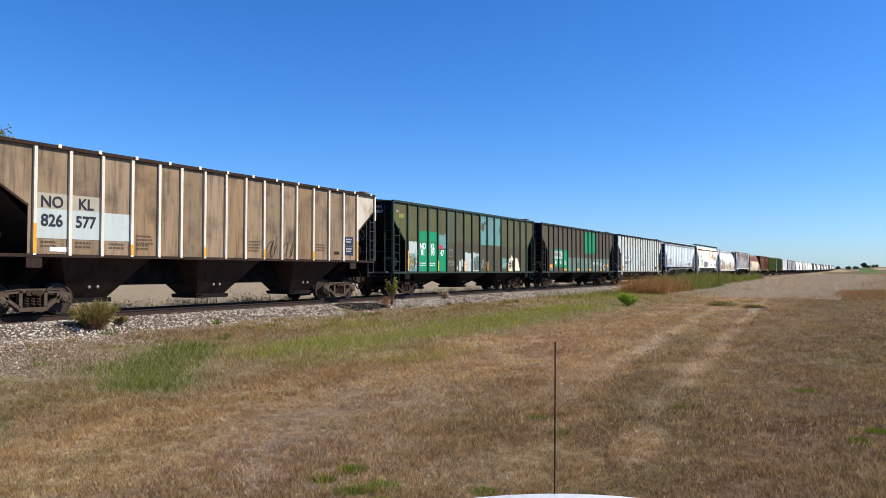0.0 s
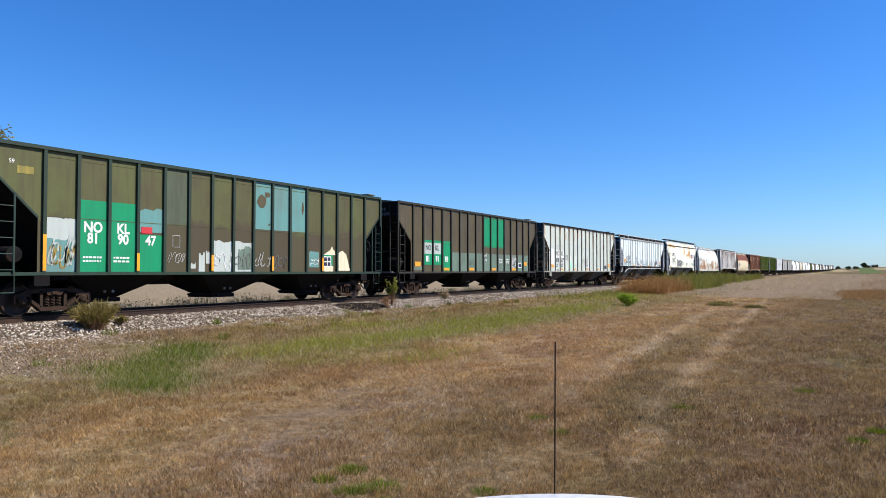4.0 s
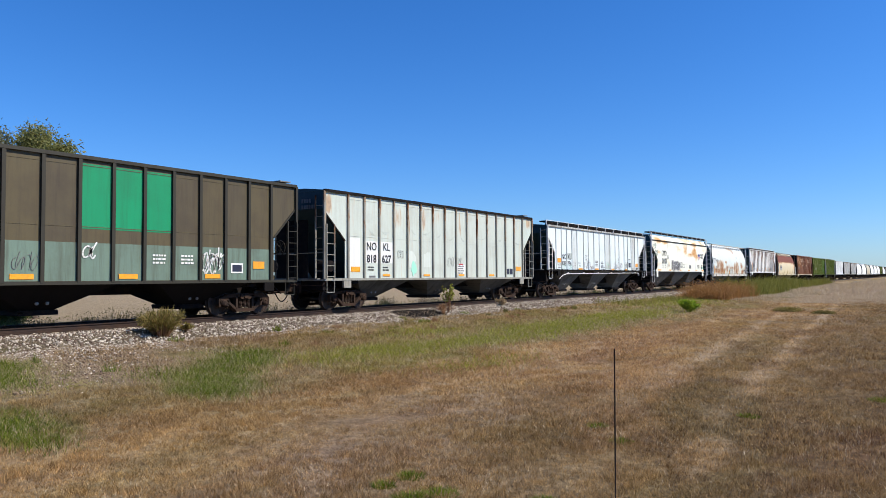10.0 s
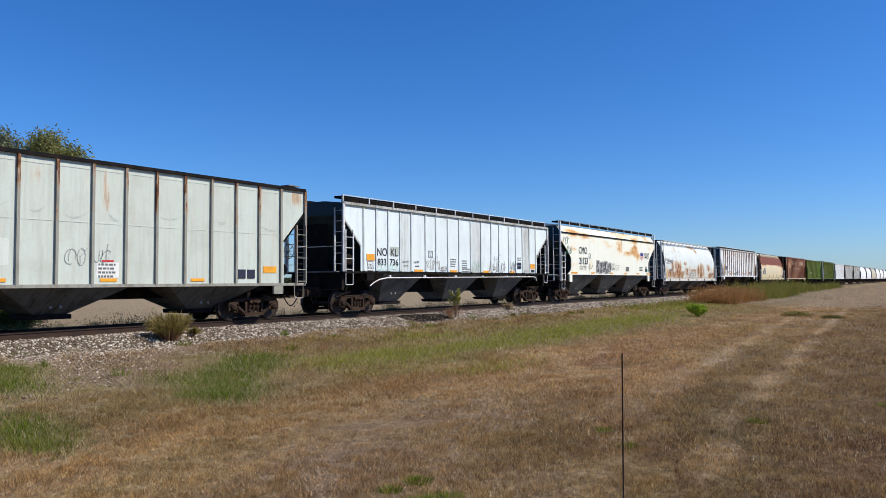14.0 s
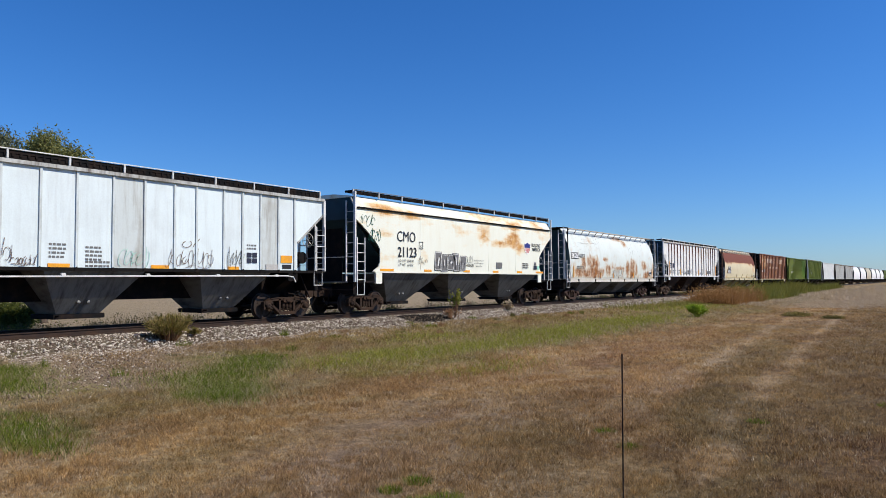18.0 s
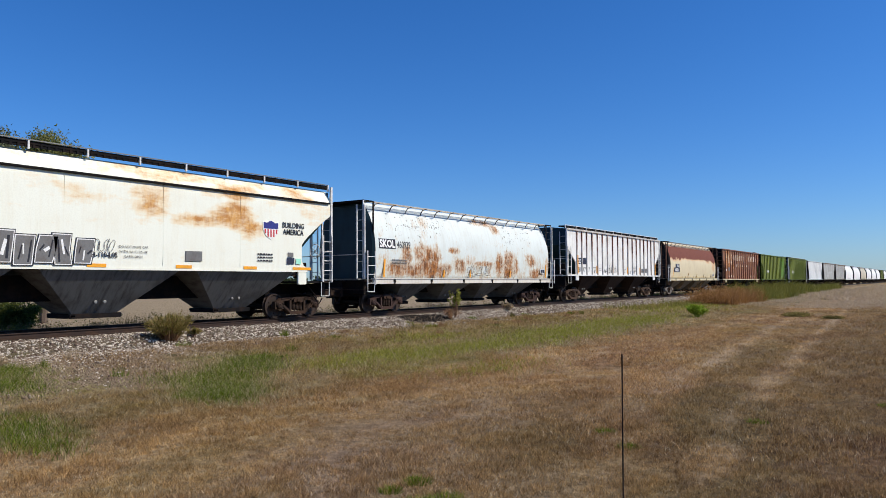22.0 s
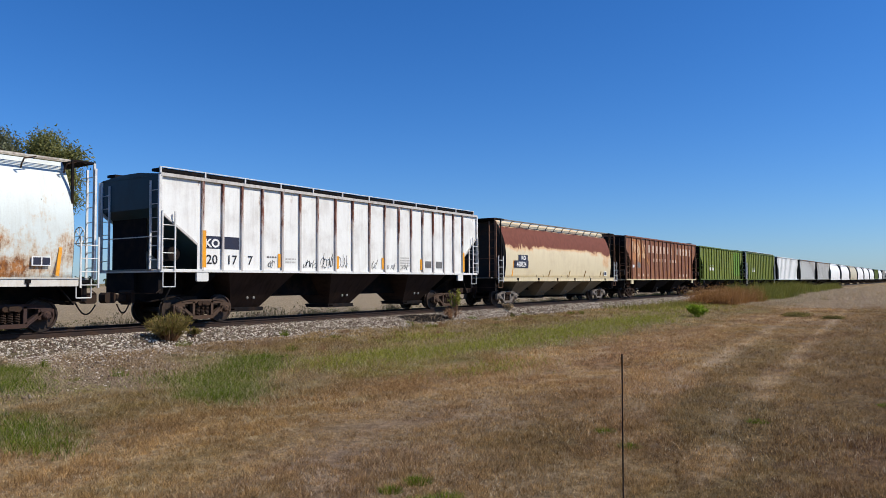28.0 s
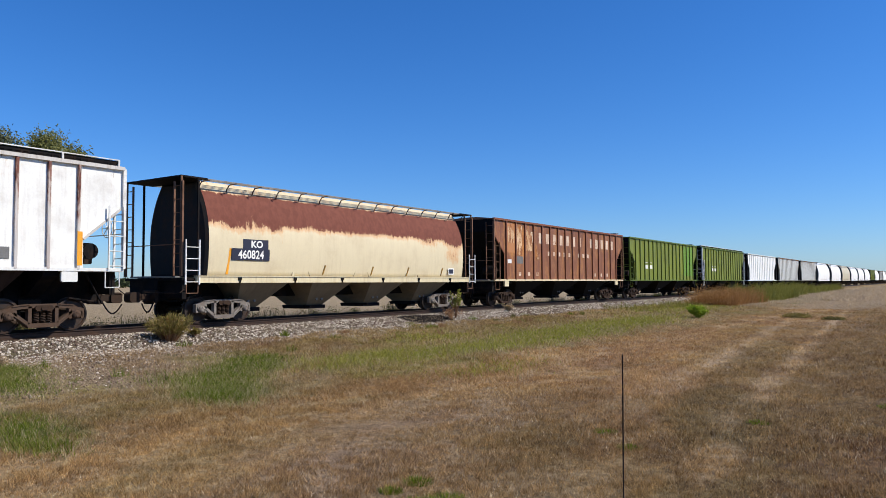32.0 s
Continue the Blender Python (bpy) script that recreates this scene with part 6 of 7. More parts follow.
    for place, tone, amount in (((-12.2, 15.6, 1.5, 3.4, -0.3), (0.27, 0.25, 0.055), 0.95), ((-12.0, 21.5, 1.3, 5.0, 0.0), (0.25, 0.235, 0.050), 0.9), ((-12.4, 30.0, 1.4, 8.0, 0.0), (0.19, 0.195, 0.040), 0.85),
                                ((-11.4, 9.2, 1.1, 1.2, -0.6), (0.095, 0.120, 0.018), 0.9), ((-13.3, 11.4, 1.0, 1.4, -0.5), (0.095, 0.120, 0.018), 0.9), ((-14.9, 6.8, 1.7, 1.1, 0.0), (0.095, 0.120, 0.018), 0.9), ((-10.8, 5.0, 1.6, 1.0, 0.0), (0.080, 0.115, 0.014), 0.75)):
        col = mixed(t, maths(t, "MULTIPLY", maths(t, "MULTIPLY", zone(*place), ramped(t, broken, 0.36, 0.56)), amount), col, tone)
    # grey brown gritty soil between the ballast and the grass
    for place in ((-14.6, 9.0, 1.9, 2.0, -0.5), (-16.9, 11.5, 1.2, 4.5, 0.0)):
        col = mixed(t, maths(t, "MULTIPLY", zone(*place), 0.8), col, mixed(t, fine, (0.145, 0.10, 0.07), (0.33, 0.25, 0.18)))
    # bare gravelly earth low on the bank, close to where the verge is thin
    bare = maths(t, "MULTIPLY", ramped(t, vx, -12.4, -14.6), ramped(t, Y, 15.0, 9.0))
    col = mixed(t, maths(t, "MULTIPLY", bare, ramped(t, mid, 0.66, 0.40)), col, (0.238, 0.160, 0.089))
    bed = maths(t, "MULTIPLY", ramped(t, X, -17.6, -18.2), ramped(t, X, -24.2, -23.4))
    col = mixed(t, maths(t, "MULTIPLY", bed, 0.9), col, (0.140, 0.113, 0.082))
    # pale dirt and reddish stubble farther along
    far = maths(t, "MULTIPLY", ramped(t, Y, 75.0, 125.0), ramped(t, noised(t, co, 0.02, (1, 0.4, 1), 3), 0.3, 0.6))
    col = mixed(t, far, col, (0.337, 0.232, 0.118))
    col = mixed(t, maths(t, "MULTIPLY", ramped(t, Y, 90.0, 140.0), ramped(t, X, -6.0, 8.0)), col, (0.258, 0.134, 0.042))
    field = maths(t, "MULTIPLY", ramped(t, X, -24.5, -29.0), 0.95)
    col = mixed(t, field, col, mixed(t, mid, (0.47, 0.37, 0.235), (0.38, 0.29, 0.175)))
    # far fields: pale stubble and one green strip on the rise
    strip = ramped(t, noised(t, co, 0.012, (1, 0.25, 1), 2, 0.5, (3, 1, 0)), 0.47, 0.5)
    away = ramped(t, Y, 380.0, 400.0)
    col = mixed(t, away, col, mixed(t, strip, (0.461, 0.372, 0.204), (0.176, 0.134, 0.057)))
    col = mixed(t, maths(t, "MULTIPLY", maths(t, "MULTIPLY", ramped(t, Y, 430.0, 440.0), ramped(t, X, 2.0, 3.0)), ramped(t, X, 14.0, 13.0)), col, (0.110, 0.174, 0.034))
    # tufts of straw and the gaps between them
    tuft = ramped(t, noised(t, co, 3.2, (1, 0.7, 1), 4, 0.72, (5, 8, 0)), 0.43, 0.58)
    col = mixed(t, tuft, mixed(t, 0.20, col, (0.030, 0.020, 0.010)), mixed(t, 0.10, col, (0.56, 0.43, 0.25)))
    return mixed(t, maths(t, "MULTIPLY", ramped(t, fine, 0.35, 0.65), 0.75), col, mixed(t, 0.7, col, (0.027, 0.016, 0.008))), fine


m, t, b = blank("dry_field", 0.95)
GROUND = m
co = t.nodes.new("ShaderNodeNewGeometry").outputs["Position"]
col, fine = earth_nodes(t, b, co)
t.links.new(col, b.inputs["Base Color"])
bumped(t, b, fine, 1.0, 0.08)

m, t, b = blank("grass_blades", 0.8)
BLADES = m
geo = t.nodes.new("ShaderNodeNewGeometry")
col, fine = earth_nodes(t, b, geo.outputs["Position"])
tuft_tone = mixed(t, ramped(t, noised(t, geo.outputs["Position"], 7.0, (1, 1, 0.1), 3, 0.7), 0.34, 0.66), (0.80, 0.80, 0.78), (1.14, 1.14, 1.12))
col = mixed(t, 1.0, col, tuft_tone, "MULTIPLY")
pale = mixed(t, 0.36, mixed(t, 1.0, col, (2.55, 2.28, 1.72), "MULTIPLY"), (0.78, 0.59, 0.35))
dull = mixed(t, 1.0, col, (0.95, 0.78, 0.54), "MULTIPLY")
col = mixed(t, maths(t, "POWER", geo.outputs["Random Per Island"], 1.5), dull, pale)
t.links.new(col, b.inputs["Base Color"])
thin = t.nodes.new("ShaderNodeBsdfTranslucent")
t.links.new(col, thin.inputs[0])
both = t.nodes.new("ShaderNodeMixShader")
both.inputs[0].default_value = 0.55
t.links.new(b.outputs[0], both.inputs[1])
t.links.new(thin.outputs[0], both.inputs[2])
t.links.new(both.outputs[0], t.nodes["Material Output"].inputs[0])

# one sheet, fine near the track and coarse towards the horizon
xs = sorted({-4000, -2000, -900, -400, -200, -100, -60, -40, -32, *[TX + d for d in (-6, -4.5, -2.9, -1.75, 1.75, 2.3, 2.9, 3.6, 4.5, 6, 8, 11)], -8, -6, -4, -2, 0, 3, 6, 10, 20, 40, 100, 300, 900, 2000, 4000})
ys = [-4000, -1500, -500, -150, -50, -20, -8, -2] + [i * 1.5 for i in range(0, 40)] + [60 + i * 5 for i in range(18)] + [150 + i * 25 for i in range(34)] + [1000, 1200, 1400, 1600, 2000, 2600, 4000]
s = Shape()
for yy in ys:
    for xx in xs:
        wob = 0.06 * noise.noise((xx * 0.35, yy * 0.35, 0)) if abs(xx - TX) > 2.4 and abs(xx) < 60 and yy < 150 else 0
        s.v.append((xx, yy, ground_z(xx, yy) + wob))
n = len(xs)
for j in range(len(ys) - 1):
    s.f += [(j * n + i, j * n + i + 1, (j + 1) * n + i + 1, (j + 1) * n + i) for i in range(n - 1)]
thing("ground", "dry brown mown field with a green verge beside the track", "ground", shape=s, material=GROUND, kind="structure", smooth=True)


def ground_at(x, y):
    wob = 0.06 * noise.noise((x * 0.35, y * 0.35, 0)) if abs(x - TX) > 2.4 else 0
    return ground_z(x, y) + wob


# rails and sleepers
PROFILE = [(-0.075, -0.17), (0.075, -0.17), (0.075, -0.155), (0.012, -0.13), (0.01, -0.045), (0.036, -0.03), (0.036, -0.004), (0.03, 0.0), (-0.03, 0.0), (-0.036, -0.004), (-0.036, -0.03), (-0.01, -0.045), (-0.012, -0.13), (-0.075, -0.155)]
track = thing("track", "rusty steel rails on timber sleepers in pale ballast", "railway track", kind="structure")
stations = [-120, -60, -20] + [i * 20 for i in range(60)] + [1300, 1600]
for k in (-1, 1):
    s = Shape()
    n = len(PROFILE)
    for yy in stations:
        s.v += [(TX + k * 0.755 + px, yy, pz + rise(yy)) for px, pz in PROFILE]
    for j in range(len(stations) - 1):
        s.f += [(j * n + i, j * n + (i + 1) % n, (j + 1) * n + (i + 1) % n, (j + 1) * n + i) for i in range(n)]
    part("rail", s, RAILHEAD, track)
TIE = metal("weathered_timber", (0.10, 0.075, 0.055), 0.9, amount=0.4)
tie = Shape().soft_box(-1.3, -0.115, -0.36, 1.3, 0.115, -0.172, 0.015).data("sleeper")
tie.materials.append(TIE)
for i in range(220):
    y = 2 + i * 0.53
    part("sleeper", tie, TIE, track, at=Matrix.Translation((TX + random.uniform(-0.03, 0.03), y, rise(y))))

# ballast: single crushed stones over the bank
m, t, b = blank("ballast_stone", 0.9)
STONE = m
geo = t.nodes.new("ShaderNodeNewGeometry")
r = geo.outputs["Random Per Island"]
col = mixed(t, ramped(t, r, 0.0, 1.0), (0.17, 0.135, 0.10), (0.66, 0.585, 0.48))
col = mixed(t, ramped(t, maths(t, "FRACT", maths(t, "MULTIPLY", r, 37.0)), 0.72, 0.78), col, (0.12, 0.075, 0.055))
col = mixed(t, maths(t, "MULTIPLY", noised(t, geo.outputs["Position"], 40), 0.4), col, (0.16, 0.13, 0.11))
# a ragged dark oval over the stones near x -18.75, y 25.7
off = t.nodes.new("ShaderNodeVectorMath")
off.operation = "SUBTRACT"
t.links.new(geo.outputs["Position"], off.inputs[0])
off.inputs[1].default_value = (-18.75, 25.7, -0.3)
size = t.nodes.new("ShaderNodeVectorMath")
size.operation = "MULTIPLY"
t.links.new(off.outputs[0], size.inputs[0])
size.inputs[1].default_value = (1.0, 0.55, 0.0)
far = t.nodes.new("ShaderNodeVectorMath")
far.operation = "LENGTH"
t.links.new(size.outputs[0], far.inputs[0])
dark_spot = maths(t, "ADD", far.outputs["Value"], maths(t, "MULTIPLY_ADD", noised(t, geo.outputs["Position"], 1.6), 1.2, -0.6))
col = mixed(t, ramped(t, dark_spot, 0.95, 0.7), col, (0.02, 0.016, 0.014))
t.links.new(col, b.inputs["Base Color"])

ICO_V = np.array([(0, 0, 1), (0.89, 0, 0.45), (0.28, 0.85, 0.45), (-0.72, 0.53, 0.45), (-0.72, -0.53, 0.45), (0.28, -0.85, 0.45),
                  (0.72, 0.53, -0.45), (-0.28, 0.85, -0.45), (-0.89, 0, -0.45), (-0.28, -0.85, -0.45), (0.72, -0.53, -0.45), (0, 0, -1)])
ICO_F = np.array([(0, 1, 2), (0, 2, 3), (0, 3, 4), (0, 4, 5), (0, 5, 1), (1, 6, 2), (2, 7, 3), (3, 8, 4), (4, 9, 5), (5, 10, 1),
                  (6, 7, 2), (7, 8, 3), (8, 9, 4), (9, 10, 5), (10, 6, 1)])


def stones(places, sizes, name, label, material=None):
    rng = np.random.default_rng(4)
    n = len(places)
    jit = 1 + rng.uniform(-0.5, 0.45, (n, 12, 1))
    turn = rng.uniform(0, 6.28, n)
    v = ICO_V[None] * jit * rng.uniform((0.75, 0.6, 0.45), (1.35, 1.1, 0.9), (n, 1, 3)) * sizes[:, None, None]
    c, q = np.cos(turn)[:, None], np.sin(turn)[:, None]
    v = np.stack([v[..., 0] * c - v[..., 1] * q, v[..., 0] * q + v[..., 1] * c, v[..., 2]], -1) + places[:, None]
    f = (ICO_F[None] + 12 * np.arange(n)[:, None, None]).reshape(-1, 3)
    return solid(v.reshape(-1, 3), f, name, label, material or STONE, "ballast")


def solid(v, f, name, label, material, category):
    """One mesh of very many small pieces."""
    me = bpy.data.meshes.new(name)
    me.vertices.add(len(v))
    me.vertices.foreach_set("co", v.astype(np.float32).ravel())
    k = f.shape[1]
    me.loops.add(f.size)
    me.loops.foreach_set("vertex_index", f.astype(np.int32).ravel())
    me.polygons.add(len(f))
    me.polygons.foreach_set("loop_start", np.arange(0, f.size, k, dtype=np.int32))
    me.update(calc_edges=True)
    me.materials.append(material)
    return tagged(new(name, me), label=label, category=category, kind="stuff")


rng = np.random.default_rng(11)
P, S = [], []
for y0, y1, per, size in ((4, 34, 190, 0.034), (34, 70, 75, 0.05), (70, 130, 22, 0.08)):
    n = int((y1 - y0) * 5.9 * per)
    X = TX + rng.uniform(-2.9, 3.0, n)
    Y = rng.uniform(y0, y1, n)
    P += [(a, c, ground_z(a, c) + 0.012) for a, c in zip(X, Y)]
    S += list(size * rng.uniform(0.45, 1.35, n))
# stones strewn down the bank
n = 13000
X = TX + 2.9 + np.abs(rng.normal(0, 1.0, n)) * np.where(rng.random(n) < 0.6, 0.5, 1.25)
Y = 3 + rng.random(n) ** 1.7 * 28
keep = X < -12.6 - np.clip((Y - 9) * 0.35, 0, 4.2) + rng.normal(0, 0.5, n)
P += [(a, c, ground_at(a, c) + 0.005) for a, c in zip(X[keep], Y[keep])]
S += list(0.026 * rng.uniform(0.35, 1.2, keep.sum()))
n = 4000
X, Y = rng.uniform(-18.0, -12.3, n), 4.5 + 11 * rng.random(n) ** 1.2
keep = (X < -12.4 - np.clip((Y - 8) * 0.45, 0, 4.2) + rng.normal(0, 0.5, n)) & (rng.random(n) < 0.25 + 0.75 * (-12.3 - X) / 5.7)
P += [(a, c, ground_at(a, c) + 0.004) for a, c in zip(X[keep], Y[keep])]
S += list(0.022 * rng.uniform(0.3, 1.3, keep.sum()))
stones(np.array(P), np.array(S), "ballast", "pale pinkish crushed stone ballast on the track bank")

CLOD = metal("grey_brown_clods", (0.20, 0.14, 0.09), 0.95, speck=(0.36, 0.28, 0.20), amount=0.8)
n = 9000
X, Y = rng.uniform(-17.9, -12.4, n), rng.uniform(4.5, 14.5, n)
keep = X < -12.6 - np.clip((Y - 9) * 0.5, 0, 4.2) + rng.normal(0, 0.6, n)
stones(np.array([(a, c, ground_at(a, c)) for a, c in zip(X[keep], Y[keep])]), 0.028 * rng.uniform(0.25, 1.3, keep.sum()), "earth_clods", "grey brown clods and grit at the foot of the bank", CLOD)

# grass: short dry stubble over the field, longer on the verge
def blades(places, heights, widths, name, label, material, lean=0.55, seed=1):
    rng = np.random.default_rng(seed)
    n = len(places)
    a = rng.uniform(0, 6.283, n)
    w = np.stack([np.cos(a), np.sin(a), 0 * a], -1) * widths[:, None]
    d = rng.uniform(0, 6.283, n)
    tip = np.stack([np.cos(d) * lean * rng.random(n), np.sin(d) * lean * rng.random(n), np.ones(n)], -1) * heights[:, None]
    v = np.stack([places - w, places + w, places + tip], 1)
    return solid(v.reshape(-1, 3), np.arange(3 * n).reshape(-1, 3), name, label, material, "grass")


rng = np.random.default_rng(21)
P, Hh, Ww = [], [], []
for y0, y1, x0, x1, clumps, each, hgt, wid, apart in ((3.3, 9, -13, 4, 110, 24, 0.058, 0.0036, 0.045), (9, 18, -17.6, 8, 52, 22, 0.064, 0.0056, 0.075), (18, 34, -17.8, 9, 20, 18, 0.066, 0.0095, 0.13), (34, 70, -17.8, 9, 6, 14, 0.07, 0.019, 0.2)):
    n = int((y1 - y0) * (x1 - x0) * clumps)
    X = np.repeat(rng.uniform(x0, x1, n), each)
    Y = np.repeat(rng.uniform(y0, y1, n), each)
    X, Y = X + rng.normal(0, apart, len(X)), Y + rng.normal(0, apart, len(X))
    keep = (X < 1.5 + 0.14 * Y) & (X > -3.0 - 2.05 * Y)
    X, Y = X[keep], Y[keep]
    tall = np.where(X < -11.5, 1.4, 1.0) * (0.75 + 0.5 * np.sin(X * 2.3 + 1.7 * np.sin(Y * 1.1)) ** 2)
    bare = (X < -12.3) & (Y < 12.5) & (rng.random(len(X)) < 0.8)
    # worn thin along the wheel ruts
    for cx, slope, half in ((-1.95, 0.066, 0.32), (-3.55, 0.078, 0.45)):
        bare |= (np.abs(X - cx + slope * Y) < half) & (Y > 11) & (rng.random(len(X)) < 0.35)
    X, Y, tall = X[~bare], Y[~bare], tall[~bare]
    P += [(a, c, ground_at(a, c) - 0.005) for a, c in zip(X, Y)]
    Hh += list(hgt * tall * rng.uniform(0.4, 1.3, len(X)))
    Ww += list(wid * rng.uniform(0.6, 1.3, len(X)))
blades(np.array(P), np.array(Hh), np.array(Ww), "field_grass", "short dry brown grass with green blades on the verge", BLADES, 1.35)


# loose bright straws among the mown grass
m, t, b = blank("bright_straw", 0.7)
FLECK = m
geo = t.nodes.new("ShaderNodeNewGeometry")
t.links.new(mixed(t, geo.outputs["Random Per Island"], (0.30, 0.22, 0.13), (0.68, 0.56, 0.38)), b.inputs["Base Color"])
rng = np.random.default_rng(23)
P, Hh, Ww = [], [], []
for y0, y1, per, hgt, wid in ((3.3, 9, 420, 0.038, 0.0026), (9, 18, 170, 0.044, 0.0040), (18, 34, 46, 0.05, 0.0075), (34, 60, 10, 0.055, 0.013)):
    n = int((y1 - y0) * 24 * per)
    X, Y = rng.uniform(-15.5, 8.5, n), rng.uniform(y0, y1, n)
    patchy = 0.5 + 0.5 * np.sin(X * 1.3 + 2.1 * np.sin(Y * 0.7)) * np.sin(Y * 0.9 + 1.7 * np.sin(X * 0.5))
    keep = (X < 1.5 + 0.14 * Y) & (X > -3.0 - 2.05 * Y) & (rng.random(n) < 0.25 + 0.75 * patchy) & ((X > -12.0) | (Y > 13))
    X, Y = X[keep], Y[keep]
    P += [(a, c, ground_at(a, c)) for a, c in zip(X, Y)]
    Hh += list(hgt * rng.uniform(0.5, 1.4, len(X)))
    Ww += list(wid * rng.uniform(0.5, 1.2, len(X)))
blades(np.array(P), np.array(Hh), np.array(Ww), "straw_flecks", "bright dry straws in the mown grass", FLECK, 1.6, 24)


# ---------------------------------------------------------------- plants
def leaf_material(name, a, b_, rough=0.7):
    m, t, b = blank(name, rough)
    geo = t.nodes.new("ShaderNodeNewGeometry")
    col = mixed(t, geo.outputs["Random Per Island"], a, b_)
    col = mixed(t, maths(t, "MULTIPLY", noised(t, geo.outputs["Position"], 6.0), 0.5), col, tuple(c * 0.5 for c in a))
    t.links.new(col, b.inputs["Base Color"])
    thin = t.nodes.new("ShaderNodeBsdfTranslucent")
    t.links.new(col, thin.inputs[0])
    both = t.nodes.new("ShaderNodeMixShader")
    both.inputs[0].default_value = 0.4
    t.links.new(b.outputs[0], both.inputs[1])
    t.links.new(thin.outputs[0], both.inputs[2])
    t.links.new(both.outputs[0], t.nodes["Material Output"].inputs[0])
    return m


SHRUB = leaf_material("olive_shrub_leaves", (0.125, 0.115, 0.028), (0.44, 0.33, 0.10))
STEM = leaf_material("reddish_stems", (0.25, 0.11, 0.06), (0.46, 0.30, 0.15))
WEED = leaf_material("bright_weed_leaves", (0.20, 0.36, 0.02), (0.42, 0.55, 0.07))
TALL_LEAF = leaf_material("tall_weed_leaves", (0.20, 0.23, 0.03), (0.42, 0.40, 0.08))
YELLOW = leaf_material("yellowing_weed", (0.16, 0.17, 0.03), (0.30, 0.27, 0.06))
RED_WEED = leaf_material("rusty_dry_weeds", (0.29, 0.14, 0.045), (0.48, 0.27, 0.10))
TAN_WEED = leaf_material("straw_weeds", (0.40, 0.295, 0.165), (0.60, 0.465, 0.295))
DARK_WEED = leaf_material("dark_dry_weeds", (0.10, 0.10, 0.03), (0.24, 0.21, 0.08))
TREE_LEAF = leaf_material("elm_leaves", (0.12, 0.14, 0.04), (0.38, 0.36, 0.13))
GREY_LEAF = leaf_material("greyish_elm_leaves", (0.12, 0.14, 0.075), (0.27, 0.28, 0.17))
GREY_STRAW = leaf_material("grey_straw_blades", (0.46, 0.35, 0.225), (0.66, 0.53, 0.365))
RUSSET = leaf_material("russet_blades", (0.27, 0.135, 0.045), (0.42, 0.25, 0.095))
BARK = metal("grey_bark", (0.13, 0.10, 0.08), 0.9, amount=0.3)
FAR_LEAF = leaf_material("distant_tree_leaves", (0.035, 0.05, 0.02), (0.08, 0.10, 0.04))
TUFT = leaf_material("green_tuft_blades", (0.050, 0.095, 0.004), (0.29, 0.34, 0.022))


def leaf_cloud(centres, size, count, spread, seed):
    """Small bent leaves round the given points, as arrays of corners and faces."""
    rng = np.random.default_rng(seed)
    n = len(centres) * count
    c = np.repeat(np.array(centres, float), count, 0) + rng.normal(0, 1, (n, 3)) * spread
    u = rng.normal(0, 1, (n, 3))
    u /= np.linalg.norm(u, axis=1)[:, None]
    w = np.cross(u, rng.normal(0, 1, (n, 3)))
    w /= np.linalg.norm(w, axis=1)[:, None]
    L = size * rng.uniform(0.6, 1.4, n)[:, None]
    v = np.stack([c - u * L, c + w * L * 0.42, c + u * L, c - w * L * 0.42], 1)
    return v.reshape(-1, 3), np.arange(4 * n).reshape(-1, 4)


def mesh_of(v, f, name, material):
    me = bpy.data.meshes.new(name)
    me.from_pydata([tuple(p) for p in v], [], [tuple(int(i) for i in q) for q in f])
    me.materials.append(material)
    return me


def shrub(x, y, height, radius, leaf, stem, label, category, seed, stems=26, leaves=16, size=0.03, upright=0.5, group="", name="shrub", foot=0.12, low=0.1, spiky=False):
    """A many-stemmed plant: thin stems that lean outwards, each with leaves along its upper part."""
    rng = random.Random(seed)
    root = thing(name, label, category, group, pose(x, y, ground_at(x, y) - 0.02))
    s = Shape()
    tips, ways = [], []
    for i in range(stems):
        a, q = rng.uniform(0, 6.283), rng.random() ** 0.6
        h = height * rng.uniform(0.55, 1.0) * (1 - 0.35 * q * (1 - upright))
        p0 = Vector((foot * q * radius * math.cos(a), foot * q * radius * math.sin(a), 0))
        p2 = Vector((radius * q * math.cos(a), radius * q * math.sin(a), h))
        p1 = (p0 + p2) / 2 + Vector((0, 0, h * 0.16))
        s.rod(p0, p1, 0.009, 4).rod(p1, p2, 0.005, 4)
        for k in range(5):
            tips.append(p1.lerp(p2, low + k * (0.98 - low) / 4))
        ways += [(p2 - p1).normalized()] * 5
    part("stalk", s, stem, root)
    if spiky:
        npr = np.random.default_rng(seed)
        base = np.repeat(np.array(tips), leaves, 0) + npr.normal(0, radius * 0.05, (len(tips) * leaves, 3))
        way = np.repeat(np.array(ways), leaves, 0) + npr.normal(0, 0.33, (len(tips) * leaves, 3))
        side = np.cross(way, npr.normal(0, 1, way.shape))
        side *= 0.10 * size / np.linalg.norm(side, axis=1)[:, None]
        v = np.stack([base - side, base + side, base + way * size * npr.uniform(0.5, 1.2, len(base))[:, None]], 1).reshape(-1, 3)
        f = np.arange(len(v)).reshape(-1, 3)
    else:
        v, f = leaf_cloud(tips, size, leaves, radius * 0.085, seed)
    v[:, 2] = np.maximum(v[:, 2], 0.02)
    part("foliage", mesh_of(v, f, "leaves", leaf), leaf, root)
    return root


